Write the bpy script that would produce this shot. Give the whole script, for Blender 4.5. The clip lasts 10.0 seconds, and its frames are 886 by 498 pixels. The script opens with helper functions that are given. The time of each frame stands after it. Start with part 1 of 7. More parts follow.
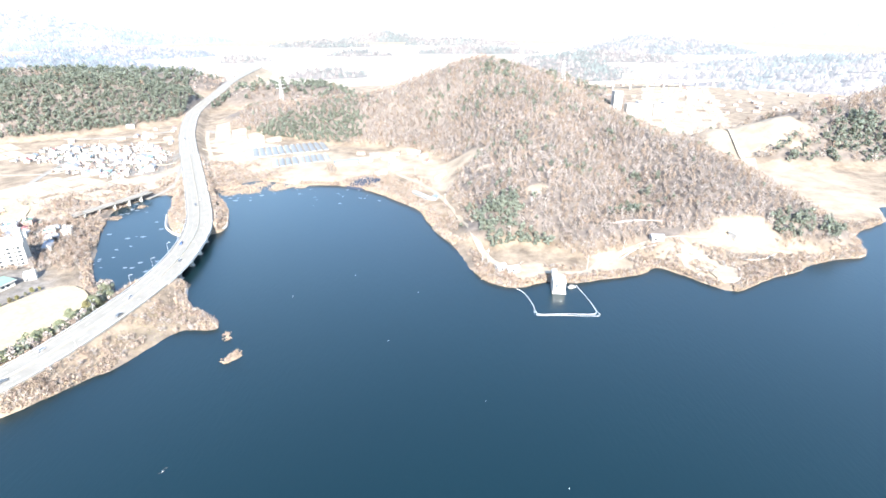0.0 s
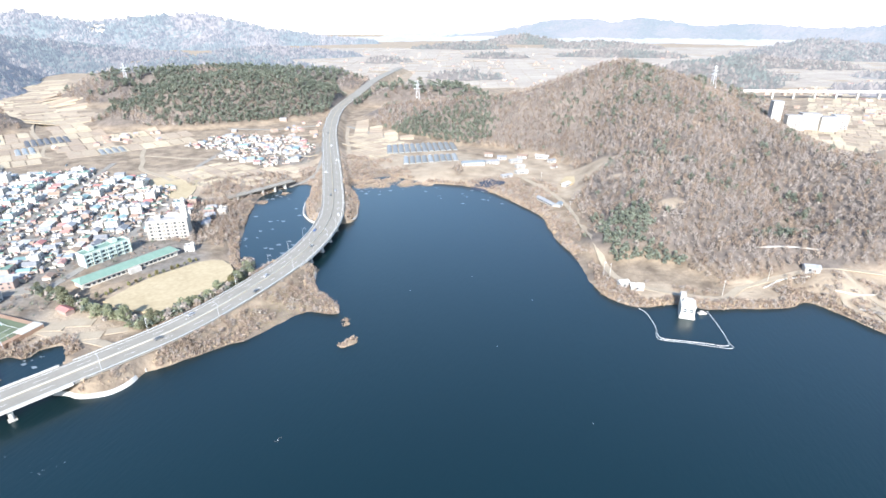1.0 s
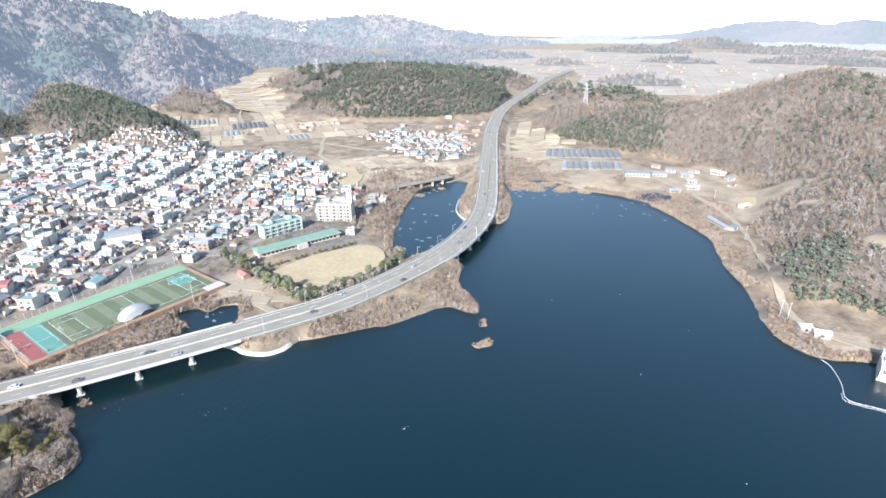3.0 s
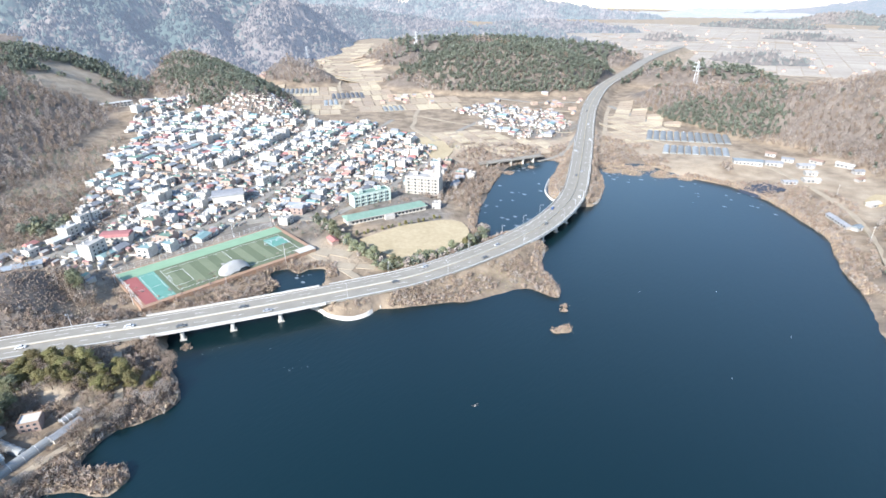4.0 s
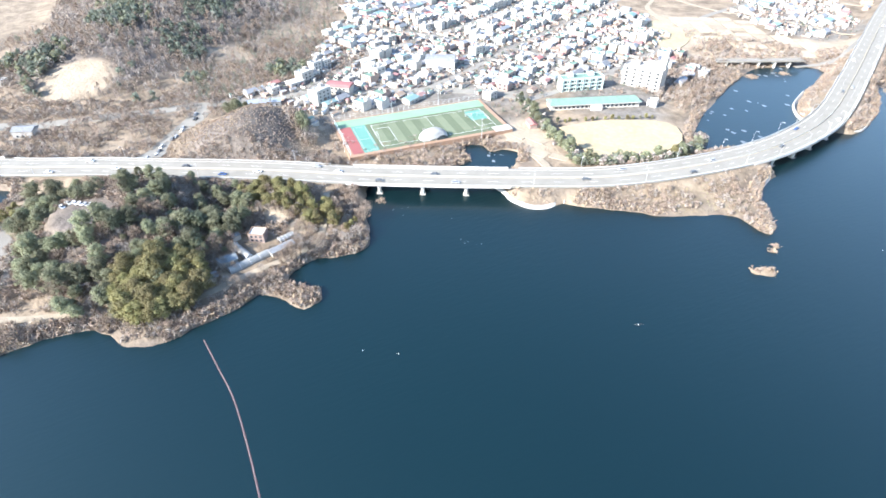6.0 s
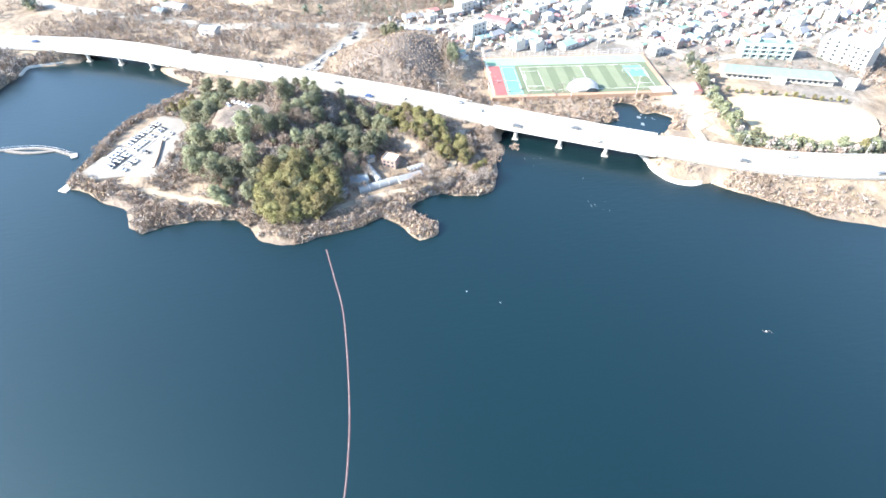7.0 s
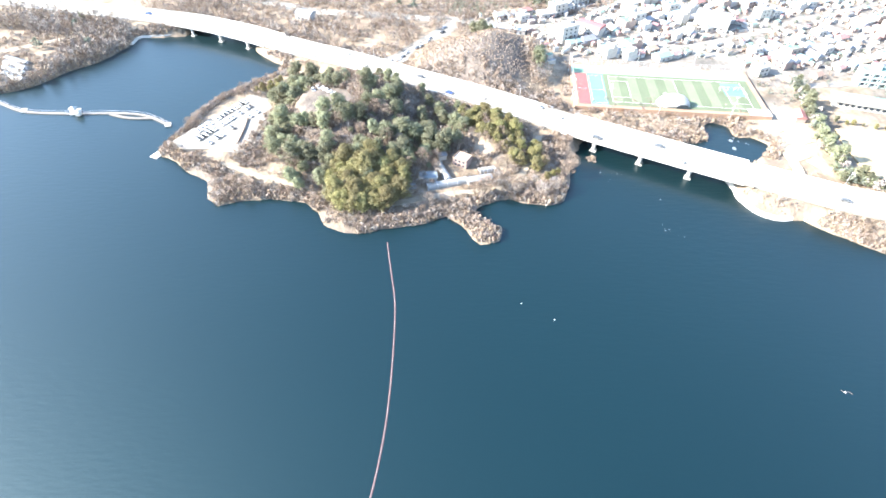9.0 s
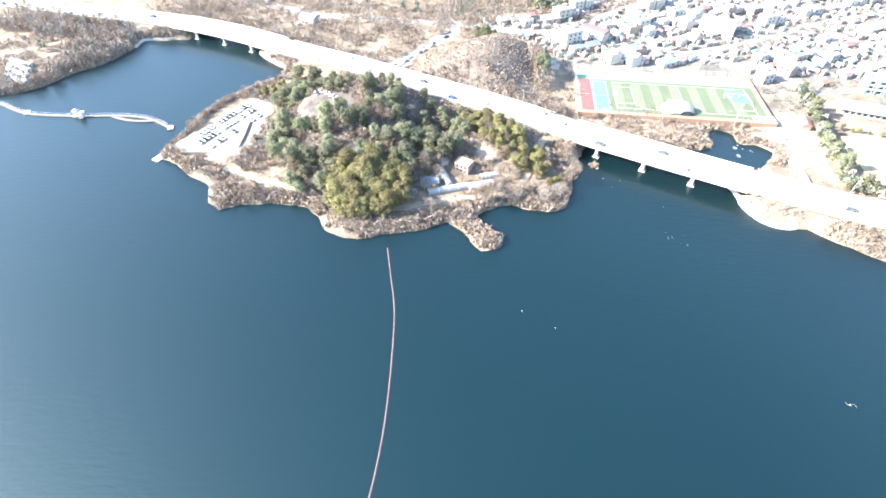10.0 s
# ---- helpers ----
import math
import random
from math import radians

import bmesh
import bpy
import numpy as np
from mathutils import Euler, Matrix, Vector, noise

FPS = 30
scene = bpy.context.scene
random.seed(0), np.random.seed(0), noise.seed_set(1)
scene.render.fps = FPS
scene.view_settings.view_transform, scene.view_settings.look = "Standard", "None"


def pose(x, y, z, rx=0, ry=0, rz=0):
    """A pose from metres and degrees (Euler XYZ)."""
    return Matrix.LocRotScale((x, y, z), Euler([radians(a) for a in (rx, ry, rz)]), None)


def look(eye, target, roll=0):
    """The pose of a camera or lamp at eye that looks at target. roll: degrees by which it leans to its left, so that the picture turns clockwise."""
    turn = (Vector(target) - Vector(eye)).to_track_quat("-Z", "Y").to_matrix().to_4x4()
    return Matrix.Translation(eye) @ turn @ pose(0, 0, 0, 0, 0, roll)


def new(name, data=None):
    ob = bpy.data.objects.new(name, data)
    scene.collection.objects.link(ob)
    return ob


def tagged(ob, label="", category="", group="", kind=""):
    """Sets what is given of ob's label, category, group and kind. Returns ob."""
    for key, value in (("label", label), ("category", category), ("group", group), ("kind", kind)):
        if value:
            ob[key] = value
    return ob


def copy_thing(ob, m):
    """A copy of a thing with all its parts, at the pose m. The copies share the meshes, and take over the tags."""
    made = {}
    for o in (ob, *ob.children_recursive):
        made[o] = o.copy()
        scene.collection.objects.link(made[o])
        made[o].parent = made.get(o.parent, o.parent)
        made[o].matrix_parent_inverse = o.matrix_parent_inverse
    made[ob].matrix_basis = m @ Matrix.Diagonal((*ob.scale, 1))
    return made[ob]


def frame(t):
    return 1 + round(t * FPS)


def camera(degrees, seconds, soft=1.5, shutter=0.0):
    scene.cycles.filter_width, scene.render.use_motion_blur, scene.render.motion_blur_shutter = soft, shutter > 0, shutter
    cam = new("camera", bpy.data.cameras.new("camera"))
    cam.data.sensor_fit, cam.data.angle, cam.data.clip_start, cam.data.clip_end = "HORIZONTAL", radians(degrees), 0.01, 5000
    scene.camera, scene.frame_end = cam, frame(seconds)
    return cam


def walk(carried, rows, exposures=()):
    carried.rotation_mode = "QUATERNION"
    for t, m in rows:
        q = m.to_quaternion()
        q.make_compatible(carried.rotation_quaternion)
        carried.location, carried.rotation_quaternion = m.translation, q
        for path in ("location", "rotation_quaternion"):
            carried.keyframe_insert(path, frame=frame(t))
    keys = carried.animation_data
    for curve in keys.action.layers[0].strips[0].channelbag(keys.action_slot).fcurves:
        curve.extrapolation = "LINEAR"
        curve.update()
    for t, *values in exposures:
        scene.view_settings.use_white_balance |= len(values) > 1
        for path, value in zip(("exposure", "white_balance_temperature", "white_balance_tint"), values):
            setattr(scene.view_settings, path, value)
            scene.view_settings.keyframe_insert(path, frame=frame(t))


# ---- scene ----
cam = camera(78.99, 10.0, soft=1.6)
PATH = [
    (0.0, (0.00, 0.00, 165.00), -0.00, -23.72, 0.10),
    (0.5, (0.29, 1.91, 164.91), 7.59, -23.60, -0.07),
    (1.0, (0.50, 3.23, 164.96), 13.83, -23.49, -0.18),
    (1.5, (0.34, 4.70, 164.89), 17.68, -23.41, -0.17),
    (2.0, (0.09, 5.85, 164.69), 21.31, -23.32, -0.14),
    (2.5, (-0.44, 7.41, 164.41), 25.87, -23.21, -0.11),
    (4.0, (-2.03, 11.44, 163.80), 40.75, -25.83, -0.06),
    (4.5, (-2.69, 12.39, 163.59), 45.73, -28.86, -0.05),
    (5.0, (-3.52, 13.07, 163.36), 52.44, -32.04, -0.06),
    (6.5, (-5.81, 16.21, 163.73), 71.10, -41.19, -0.00),
    (7.0, (-6.72, 16.86, 163.70), 80.63, -43.98, 0.06),
    (7.5, (-7.76, 17.77, 164.25), 86.48, -44.70, 0.20),
    (8.0, (-9.14, 18.12, 164.55), 88.63, -44.72, 0.28),
    (8.5, (-9.88, 19.12, 164.50), 89.96, -44.60, 0.28),
    (9.0, (-11.24, 19.65, 164.50), 90.34, -44.56, 0.35),
    (9.5, (-12.25, 20.16, 164.22), 90.42, -44.47, 0.46),
    (10.0, (-13.19, 20.93, 164.27), 90.87, -44.21, 0.48),
]


def aim(eye, yaw, pitch, roll):
    a, b = radians(yaw), radians(pitch)
    way = Vector((-math.sin(a) * math.cos(b), math.cos(a) * math.cos(b), math.sin(b)))
    return look(eye, Vector(eye) + way * 100, roll)

EXPOSURES = [(t, e + 1.6, k, 10) for t, e, k in ((0.0, 0.72, 6200), (0.5, 0.4, 6200), (1.0, 0.1, 6100), (2.0, 0.0, 6100), (2.7, -0.08, 6100), (4.5, 0.05, 6100), (5.2, 0.27, 6100), (6.5, 0.72, 6200), (7.5, 1.08, 6350), (10.0, 1.22, 6400))]
walk(cam, [(t, aim(e, a, b, c)) for t, e, a, b, c in PATH], EXPOSURES)

# ---- sky and sun: a low winter sun in the south ----
SUN_AZ, SUN_EL = radians(174), radians(30)          # bearing from +y, clockwise
world = bpy.data.worlds.new("sky")
scene.world = world
world.use_nodes = True
wn = world.node_tree.nodes
sky = wn.new("ShaderNodeTexSky")
sky.sky_type = 'NISHITA'
sky.sun_disc = False
sky.sun_elevation, sky.sun_rotation = SUN_EL, SUN_AZ
sky.air_density, sky.dust_density, sky.ozone_density = 1.0, 0.35, 1.2
wn["Background"].inputs[1].default_value = 0.11
world.node_tree.links.new(sky.outputs[0], wn["Background"].inputs[0])
sun = new("sun", bpy.data.lights.new("sun", 'SUN'))
sun.data.energy, sun.data.angle, sun.data.color = 3.7, radians(0.6), (1.0, 0.94, 0.86)
to_sun = Vector((math.sin(SUN_AZ) * math.cos(SUN_EL), math.cos(SUN_AZ) * math.cos(SUN_EL), math.sin(SUN_EL)))
sun.matrix_world = look(to_sun * 800, (0, 0, 0))


# ---- materials ----
def material(name, rough=0.8, metal=0.0):
    m = bpy.data.materials.new(name)
    m.use_nodes = True
    b = m.node_tree.nodes["Principled BSDF"]
    b.inputs["Roughness"].default_value, b.inputs["Metallic"].default_value = rough, metal
    return m, m.node_tree.nodes, m.node_tree.links, b


def speckled(name, dark, light, scale=1.0, rough=0.85, fine=12.0, bump=0.0, coords="Object", by_object=0.0, by_island=0.0, metal=0.0, streak=0.0, contrast=(0.3, 0.7)):
    """Two tones mixed by a broad and a fine noise, with small shifts from piece to piece."""
    m, n, l, b = material(name, rough, metal)
    tc = n.new("ShaderNodeTexCoord")
    broad, small = n.new("ShaderNodeTexNoise"), n.new("ShaderNodeTexNoise")
    broad.inputs["Scale"].default_value, small.inputs["Scale"].default_value = scale, scale * fine
    for t in (broad, small):
        t.inputs["Detail"].default_value = 4
        l.new(tc.outputs[coords], t.inputs["Vector"])
    mix = n.new("ShaderNodeMath")
    mix.operation = 'MULTIPLY_ADD'
    mix.inputs[1].default_value = 0.55
    half = n.new("ShaderNodeMath")
    half.operation = 'MULTIPLY'
    half.inputs[1].default_value = 0.45
    l.new(broad.outputs["Fac"], half.inputs[0])
    l.new(small.outputs["Fac"], mix.inputs[0])
    l.new(half.outputs[0], mix.inputs[2])
    ramp = n.new("ShaderNodeValToRGB")
    ramp.color_ramp.elements[0].color, ramp.color_ramp.elements[1].color = (*dark, 1), (*light, 1)
    ramp.color_ramp.elements[0].position, ramp.color_ramp.elements[1].position = contrast
    l.new(mix.outputs[0], ramp.inputs[0])
    out = ramp.outputs[0]
    for amount, node, socket in ((by_object, "ShaderNodeObjectInfo", "Random"), (by_island, "ShaderNodeNewGeometry", "Random Per Island")):
        if amount:
            r = n.new(node)
            hs = n.new("ShaderNodeHueSaturation")
            mp = n.new("ShaderNodeMapRange")
            mp.inputs[3].default_value, mp.inputs[4].default_value = 1 - amount, 1 + amount
            l.new(r.outputs[socket], mp.inputs[0])
            l.new(mp.outputs[0], hs.inputs["Value"])
            hm = n.new("ShaderNodeMapRange")
            hm.inputs[3].default_value, hm.inputs[4].default_value = 0.5 - amount * 0.06, 0.5 + amount * 0.06
            l.new(r.outputs[socket], hm.inputs[0])
            l.new(hm.outputs[0], hs.inputs["Hue"])
            l.new(out, hs.inputs["Color"])
            out = hs.outputs[0]
    l.new(out, b.inputs["Base Color"])
    if bump:
        bp = n.new("ShaderNodeBump")
        bp.inputs["Strength"].default_value, bp.inputs["Distance"].default_value = 0.6, bump
        l.new(small.outputs["Fac"], bp.inputs["Height"])
        l.new(bp.outputs[0], b.inputs["Normal"])
    return m


def foliage(name, dark, light, scale, by_object=0.0, by_island=0.0):
    """Leaves that let part of the light through."""
    m = speckled(name, dark, light, scale, 0.8, 8, by_object=by_object, by_island=by_island)
    n, l = m.node_tree.nodes, m.node_tree.links
    b, out = n["Principled BSDF"], n["Material Output"]
    t, mix = n.new("ShaderNodeBsdfTranslucent"), n.new("ShaderNodeMixShader")
    l.new(b.inputs["Base Color"].links[0].from_socket, t.inputs["Color"])
    mix.inputs[0].default_value = 0.42
    l.new(b.outputs[0], mix.inputs[1])
    l.new(t.outputs[0], mix.inputs[2])
    l.new(mix.outputs[0], out.inputs["Surface"])
    return m


def water_material():
    m, n, l, b = material("lake_water", 0.5)
    tc = n.new("ShaderNodeTexCoord")
    deep = n.new("ShaderNodeTexNoise")
    deep.inputs["Scale"].default_value = 0.006
    deep.inputs["Detail"].default_value = 3
    ramp = n.new("ShaderNodeValToRGB")
    ramp.color_ramp.elements[0].color, ramp.color_ramp.elements[1].color = (0.0002, 0.0068, 0.0080, 1), (0.0004, 0.0100, 0.0114, 1)
    l.new(tc.outputs["Object"], deep.inputs["Vector"])
    l.new(deep.outputs["Fac"], ramp.inputs[0])
    l.new(ramp.outputs[0], b.inputs["Base Color"])
    b.inputs["IOR"].default_value, b.inputs["Specular Tint"].default_value = 1.46, (0.45, 0.82, 1.0, 1)
    b.inputs["Coat Weight"].default_value, b.inputs["Coat Roughness"].default_value, b.inputs["Coat IOR"].default_value = 0.75, 0.24, 1.35
    mp = n.new("ShaderNodeMapping")
    mp.inputs["Rotation"].default_value = (0, 0, radians(35))
    mp.inputs["Scale"].default_value = (0.35, 0.09, 1)
    l.new(tc.outputs["Object"], mp.inputs["Vector"])
    ripple, gust = n.new("ShaderNodeTexNoise"), n.new("ShaderNodeTexNoise")
    ripple.inputs["Scale"].default_value, ripple.inputs["Detail"].default_value = 1.6, 3
    gust.inputs["Scale"].default_value = 0.012
    l.new(mp.outputs[0], ripple.inputs["Vector"])
    l.new(tc.outputs["Object"], gust.inputs["Vector"])
    calm = n.new("ShaderNodeMapRange")
    calm.inputs[1].default_value, calm.inputs[2].default_value = 0.35, 0.65
    calm.inputs[3].default_value, calm.inputs[4].default_value = 0.12, 0.5
    l.new(gust.outputs["Fac"], calm.inputs[0])
    bp = n.new("ShaderNodeBump")
    bp.inputs["Distance"].default_value = 0.25
    l.new(calm.outputs[0], bp.inputs["Strength"])
    l.new(ripple.outputs["Fac"], bp.inputs["Height"])
    l.new(bp.outputs[0], b.inputs["Normal"])
    return m


def ground_material():
    """Dry winter grass, bare soil and leaf litter, mixed by what grows there; far ground goes paler in place of haze.
    """
    m, n, l, b = material("winter_ground", 0.95)
    tc = n.new("ShaderNodeTexCoord")
    at = n.new("ShaderNodeAttribute")
    at.attribute_name = "cover"
    sep = n.new("ShaderNodeSeparateColor")
    l.new(at.outputs["Color"], sep.inputs[0])

    def tone(a, c, scale, detail=5):
        t, r = n.new("ShaderNodeTexNoise"), n.new("ShaderNodeValToRGB")
        t.inputs["Scale"].default_value, t.inputs["Detail"].default_value = scale, detail
        t.inputs["Roughness"].default_value = 0.65
        r.color_ramp.elements[0].color, r.color_ramp.elements[1].color = (*a, 1), (*c, 1)
        r.color_ramp.elements[0].position, r.color_ramp.elements[1].position = 0.32, 0.68
        l.new(tc.outputs["Object"], t.inputs["Vector"])
        l.new(t.outputs["Fac"], r.inputs[0])
        return r.outputs[0]
    grass = tone((0.125, 0.094, 0.065), (0.325, 0.255, 0.178), 0.07)
    litter = tone((0.085, 0.07, 0.059), (0.19, 0.158, 0.132), 0.1)
    bare = tone((0.25, 0.195, 0.135), (0.44, 0.365, 0.27), 0.05)
    town = tone((0.085, 0.08, 0.07), (0.23, 0.21, 0.185), 0.14)
    out = grass
    for k, other in enumerate((litter, bare, town)):
        mx = n.new("ShaderNodeMix")
        mx.data_type = 'RGBA'
        l.new(sep.outputs[k], mx.inputs[0])
        l.new(out, mx.inputs[6])
        l.new(other, mx.inputs[7])
        out = mx.outputs[2]
    l.new(out, b.inputs["Base Color"])
    t = n.new("ShaderNodeTexNoise")
    t.inputs["Scale"].default_value, t.inputs["Detail"].default_value = 0.35, 6
    l.new(tc.outputs["Object"], t.inputs["Vector"])
    bp = n.new("ShaderNodeBump")
    bp.inputs["Strength"].default_value, bp.inputs["Distance"].default_value = 0.7, 1.2
    l.new(t.outputs["Fac"], bp.inputs["Height"])
    l.new(bp.outputs[0], b.inputs["Normal"])
    return m


def distance_material(name, light):
    """Far woods, brown and evergreen in patches, with the haze put in as an even glow."""
    m, n, l, b = material(name, 1.0)
    tc, out = n.new("ShaderNodeTexCoord"), []
    for scale, detail in ((0.004, 5), (0.09, 5)):
        t = n.new("ShaderNodeTexNoise")
        t.inputs["Scale"].default_value, t.inputs["Detail"].default_value = scale, detail
        l.new(tc.outputs["Object"], t.inputs["Vector"])
        out.append(t.outputs["Fac"])
    mix = n.new("ShaderNodeMath")
    mix.operation = 'MULTIPLY_ADD'
    mix.inputs[1].default_value = 0.9
    l.new(out[1], mix.inputs[0])
    l.new(out[0], mix.inputs[2])
    r = n.new("ShaderNodeValToRGB")
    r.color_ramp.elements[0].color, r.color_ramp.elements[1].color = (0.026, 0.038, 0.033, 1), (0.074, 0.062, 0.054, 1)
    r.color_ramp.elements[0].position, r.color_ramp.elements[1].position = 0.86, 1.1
    l.new(mix.outputs[0], r.inputs[0])
    g, hs, mp = n.new("ShaderNodeNewGeometry"), n.new("ShaderNodeHueSaturation"), n.new("ShaderNodeMapRange")
    mp.inputs[3].default_value, mp.inputs[4].default_value = 0.5, 1.9
    l.new(g.outputs["Random Per Island"], mp.inputs[0])
    l.new(mp.outputs[0], hs.inputs["Value"])
    l.new(r.outputs[0], hs.inputs["Color"])
    l.new(hs.outputs[0], b.inputs["Base Color"])
    # Air haze is painted as emission, set brighter for farther ranges.
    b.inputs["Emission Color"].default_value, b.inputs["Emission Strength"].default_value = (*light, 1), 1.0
    return m


WATER, GROUND = water_material(), ground_material()
ASPHALT = speckled("asphalt", (0.195, 0.180, 0.150), (0.29, 0.27, 0.23), 0.12, 0.9, 20)
OLD_ASPHALT = speckled("old_asphalt", (0.18, 0.165, 0.14), (0.29, 0.27, 0.235), 0.1, 0.9, 20)
CONCRETE = speckled("concrete", (0.34, 0.325, 0.295), (0.52, 0.50, 0.46), 0.3, 0.85, 10, 0.02)
PALE_CONCRETE = speckled("pale_concrete", (0.40, 0.38, 0.345), (0.58, 0.555, 0.51), 0.2, 0.85, 10)
PAINT_LINE = speckled("road_paint", (0.62, 0.62, 0.60), (0.82, 0.82, 0.80), 0.6, 0.7)
YELLOW_LINE = speckled("yellow_road_paint", (0.40, 0.33, 0.19), (0.50, 0.43, 0.27), 0.6, 0.7)
CLAY = speckled("bare_pale_clay", (0.42, 0.36, 0.29), (0.66, 0.60, 0.52), 0.05, 0.95, 14)
DIRT_TRACK = speckled("packed_earth_track", (0.25, 0.205, 0.145), (0.40, 0.34, 0.255), 0.15, 0.95, 14)
# ---- plan: shorelines, roads, hills ----
def spline(points, step=6.0, closed=False):
    """A smooth curve through plan points, sampled about every step metres."""
    p = np.array(points, float)
    n, out = len(p), []
    for i in range(n if closed else n - 1):
        a, b = p[i], p[(i + 1) % n]
        a0 = p[(i - 1) % n] if closed or i > 0 else 2 * a - b
        b1 = p[(i + 2) % n] if closed or i < n - 2 else 2 * b - a
        k = max(1, int(np.linalg.norm(b[:2] - a[:2]) / step))
        for s in np.arange(k) / k:
            out.append(0.5 * (2 * a + (b - a0) * s + (2 * a0 - 5 * a + 4 * b - b1) * s * s + (3 * a - a0 - 3 * b + b1) * s ** 3))
    if not closed:
        out.append(p[-1])
    return np.array(out)


NORTH_SHORE = [(420, 470), (384, 437), (337, 407), (325, 384), (314, 364), (288, 357), (265, 348), (241, 334), (227, 329), (207, 317), (192, 307), (183, 310), (173, 321),
               (162, 335), (151, 344), (138, 333), (121, 328), (101, 323), (88, 319), (72, 321), (58, 316), (48, 312), (35, 316), (27, 325), (20, 340), (14, 361), (6, 385),
               (-6, 410), (-14, 434), (-21, 461), (-38, 482), (-56, 503), (-82, 526), (-107, 538), (-140, 541), (-171, 548), (-199, 556), (-218, 535), (-226, 512)]
CAUSEWAY_AND_BAY = [(-212, 490), (-196, 463), (-182, 422), (-186, 406), (-198, 403), (-213, 402), (-219, 407), (-231, 422), (-243, 448), (-255, 480), (-266, 504), (-278, 505),
                    (-288, 489), (-297, 458), (-284, 417), (-257, 361), (-232, 318), (-211, 299), (-203, 308), (-188, 323), (-175, 320), (-168, 315), (-165, 306), (-157, 291),
                    (-144, 279), (-131, 270), (-128, 262), (-138, 260), (-147, 260), (-153, 254), (-158, 241), (-166, 224), (-177, 212), (-187, 199), (-195, 189), (-201, 185), (-199, 178), (-204, 167), (-215, 162), (-224, 163)]
POND_AND_ISLAND = [(-236, 172), (-246, 181), (-252, 190), (-262, 195), (-269, 187), (-268, 179), (-279, 179), (-284, 170), (-276, 163), (-266, 165), (-262, 152), (-263, 130), (-275, 108), (-272, 97), (-253, 88), (-238, 84), (-219, 79), (-212, 76),
                   (-208, 66), (-210, 56), (-213, 50), (-211, 42), (-203, 33), (-198, 38), (-190, 44), (-184, 43), (-181, 36), (-185, 31), (-195, 26), (-199, 20), (-195, 10), (-192, -1),
                   (-190, -9), (-187, -18), (-188, -28), (-194, -37), (-202, -40), (-208, -46), (-210, -56), (-211, -67), (-209, -80), (-206, -88)]
WEST_AND_SOUTH = [(-212, -95), (-223, -99), (-232, -111), (-242, -122), (-247, -131), (-257, -132), (-269, -127), (-287, -124), (-306, -116), (-324, -105), (-338, -95), (-350, -89), (-357, -97), (-366, -107), (-374, -112),
                  (-386, -114), (-400, -122), (-414, -140), (-420, -158), (-412, -170), (-398, -170), (-394, -187), (-391, -203), (-376, -204), (-353, -214), (-341, -226), (-322, -236), (-313, -248), (-308, -258),
                  (-300, -290), (-320, -360), (-250, -480), (0, -560), (300, -500), (520, -250), (560, 50), (510, 320)]
SHORE = spline(NORTH_SHORE + CAUSEWAY_AND_BAY + POND_AND_ISLAND + WEST_AND_SOUTH, 5.0, True)

HIGHWAY = [(-477.9, -518.8, 7), (-461.2, -398.3, 7), (-443.9, -322.6, 7), (-425.6, -247.2, 7), (-408.4, -176, 7), (-388.9, -127.3, 7), (-364.3, -83, 7), (-346, -44.9, 7), (-326.4, -9.1, 7),
           (-308.4, 24.2, 7), (-289.4, 57, 7), (-270.6, 86.4, 7), (-252.5, 118.2, 7), (-235, 150.4, 7), (-218.1, 183.2, 7), (-202.4, 216.8, 7), (-191.5, 259.6, 7), (-184.7, 310.9, 7),
           (-187.1, 358.4, 7), (-200, 411.7, 7.2), (-233.5, 487.2, 8), (-280.8, 586.6, 9), (-323.2, 675.5, 10.5), (-363.2, 767.5, 12), (-411.2, 907.7, 15), (-442.2, 1079.8, 20), (-481.1, 1289.8, 24),
           (-521, 1599.9, 24)]
ROAD = spline(HIGHWAY, 6.0)
HALF_ROAD = 10.3

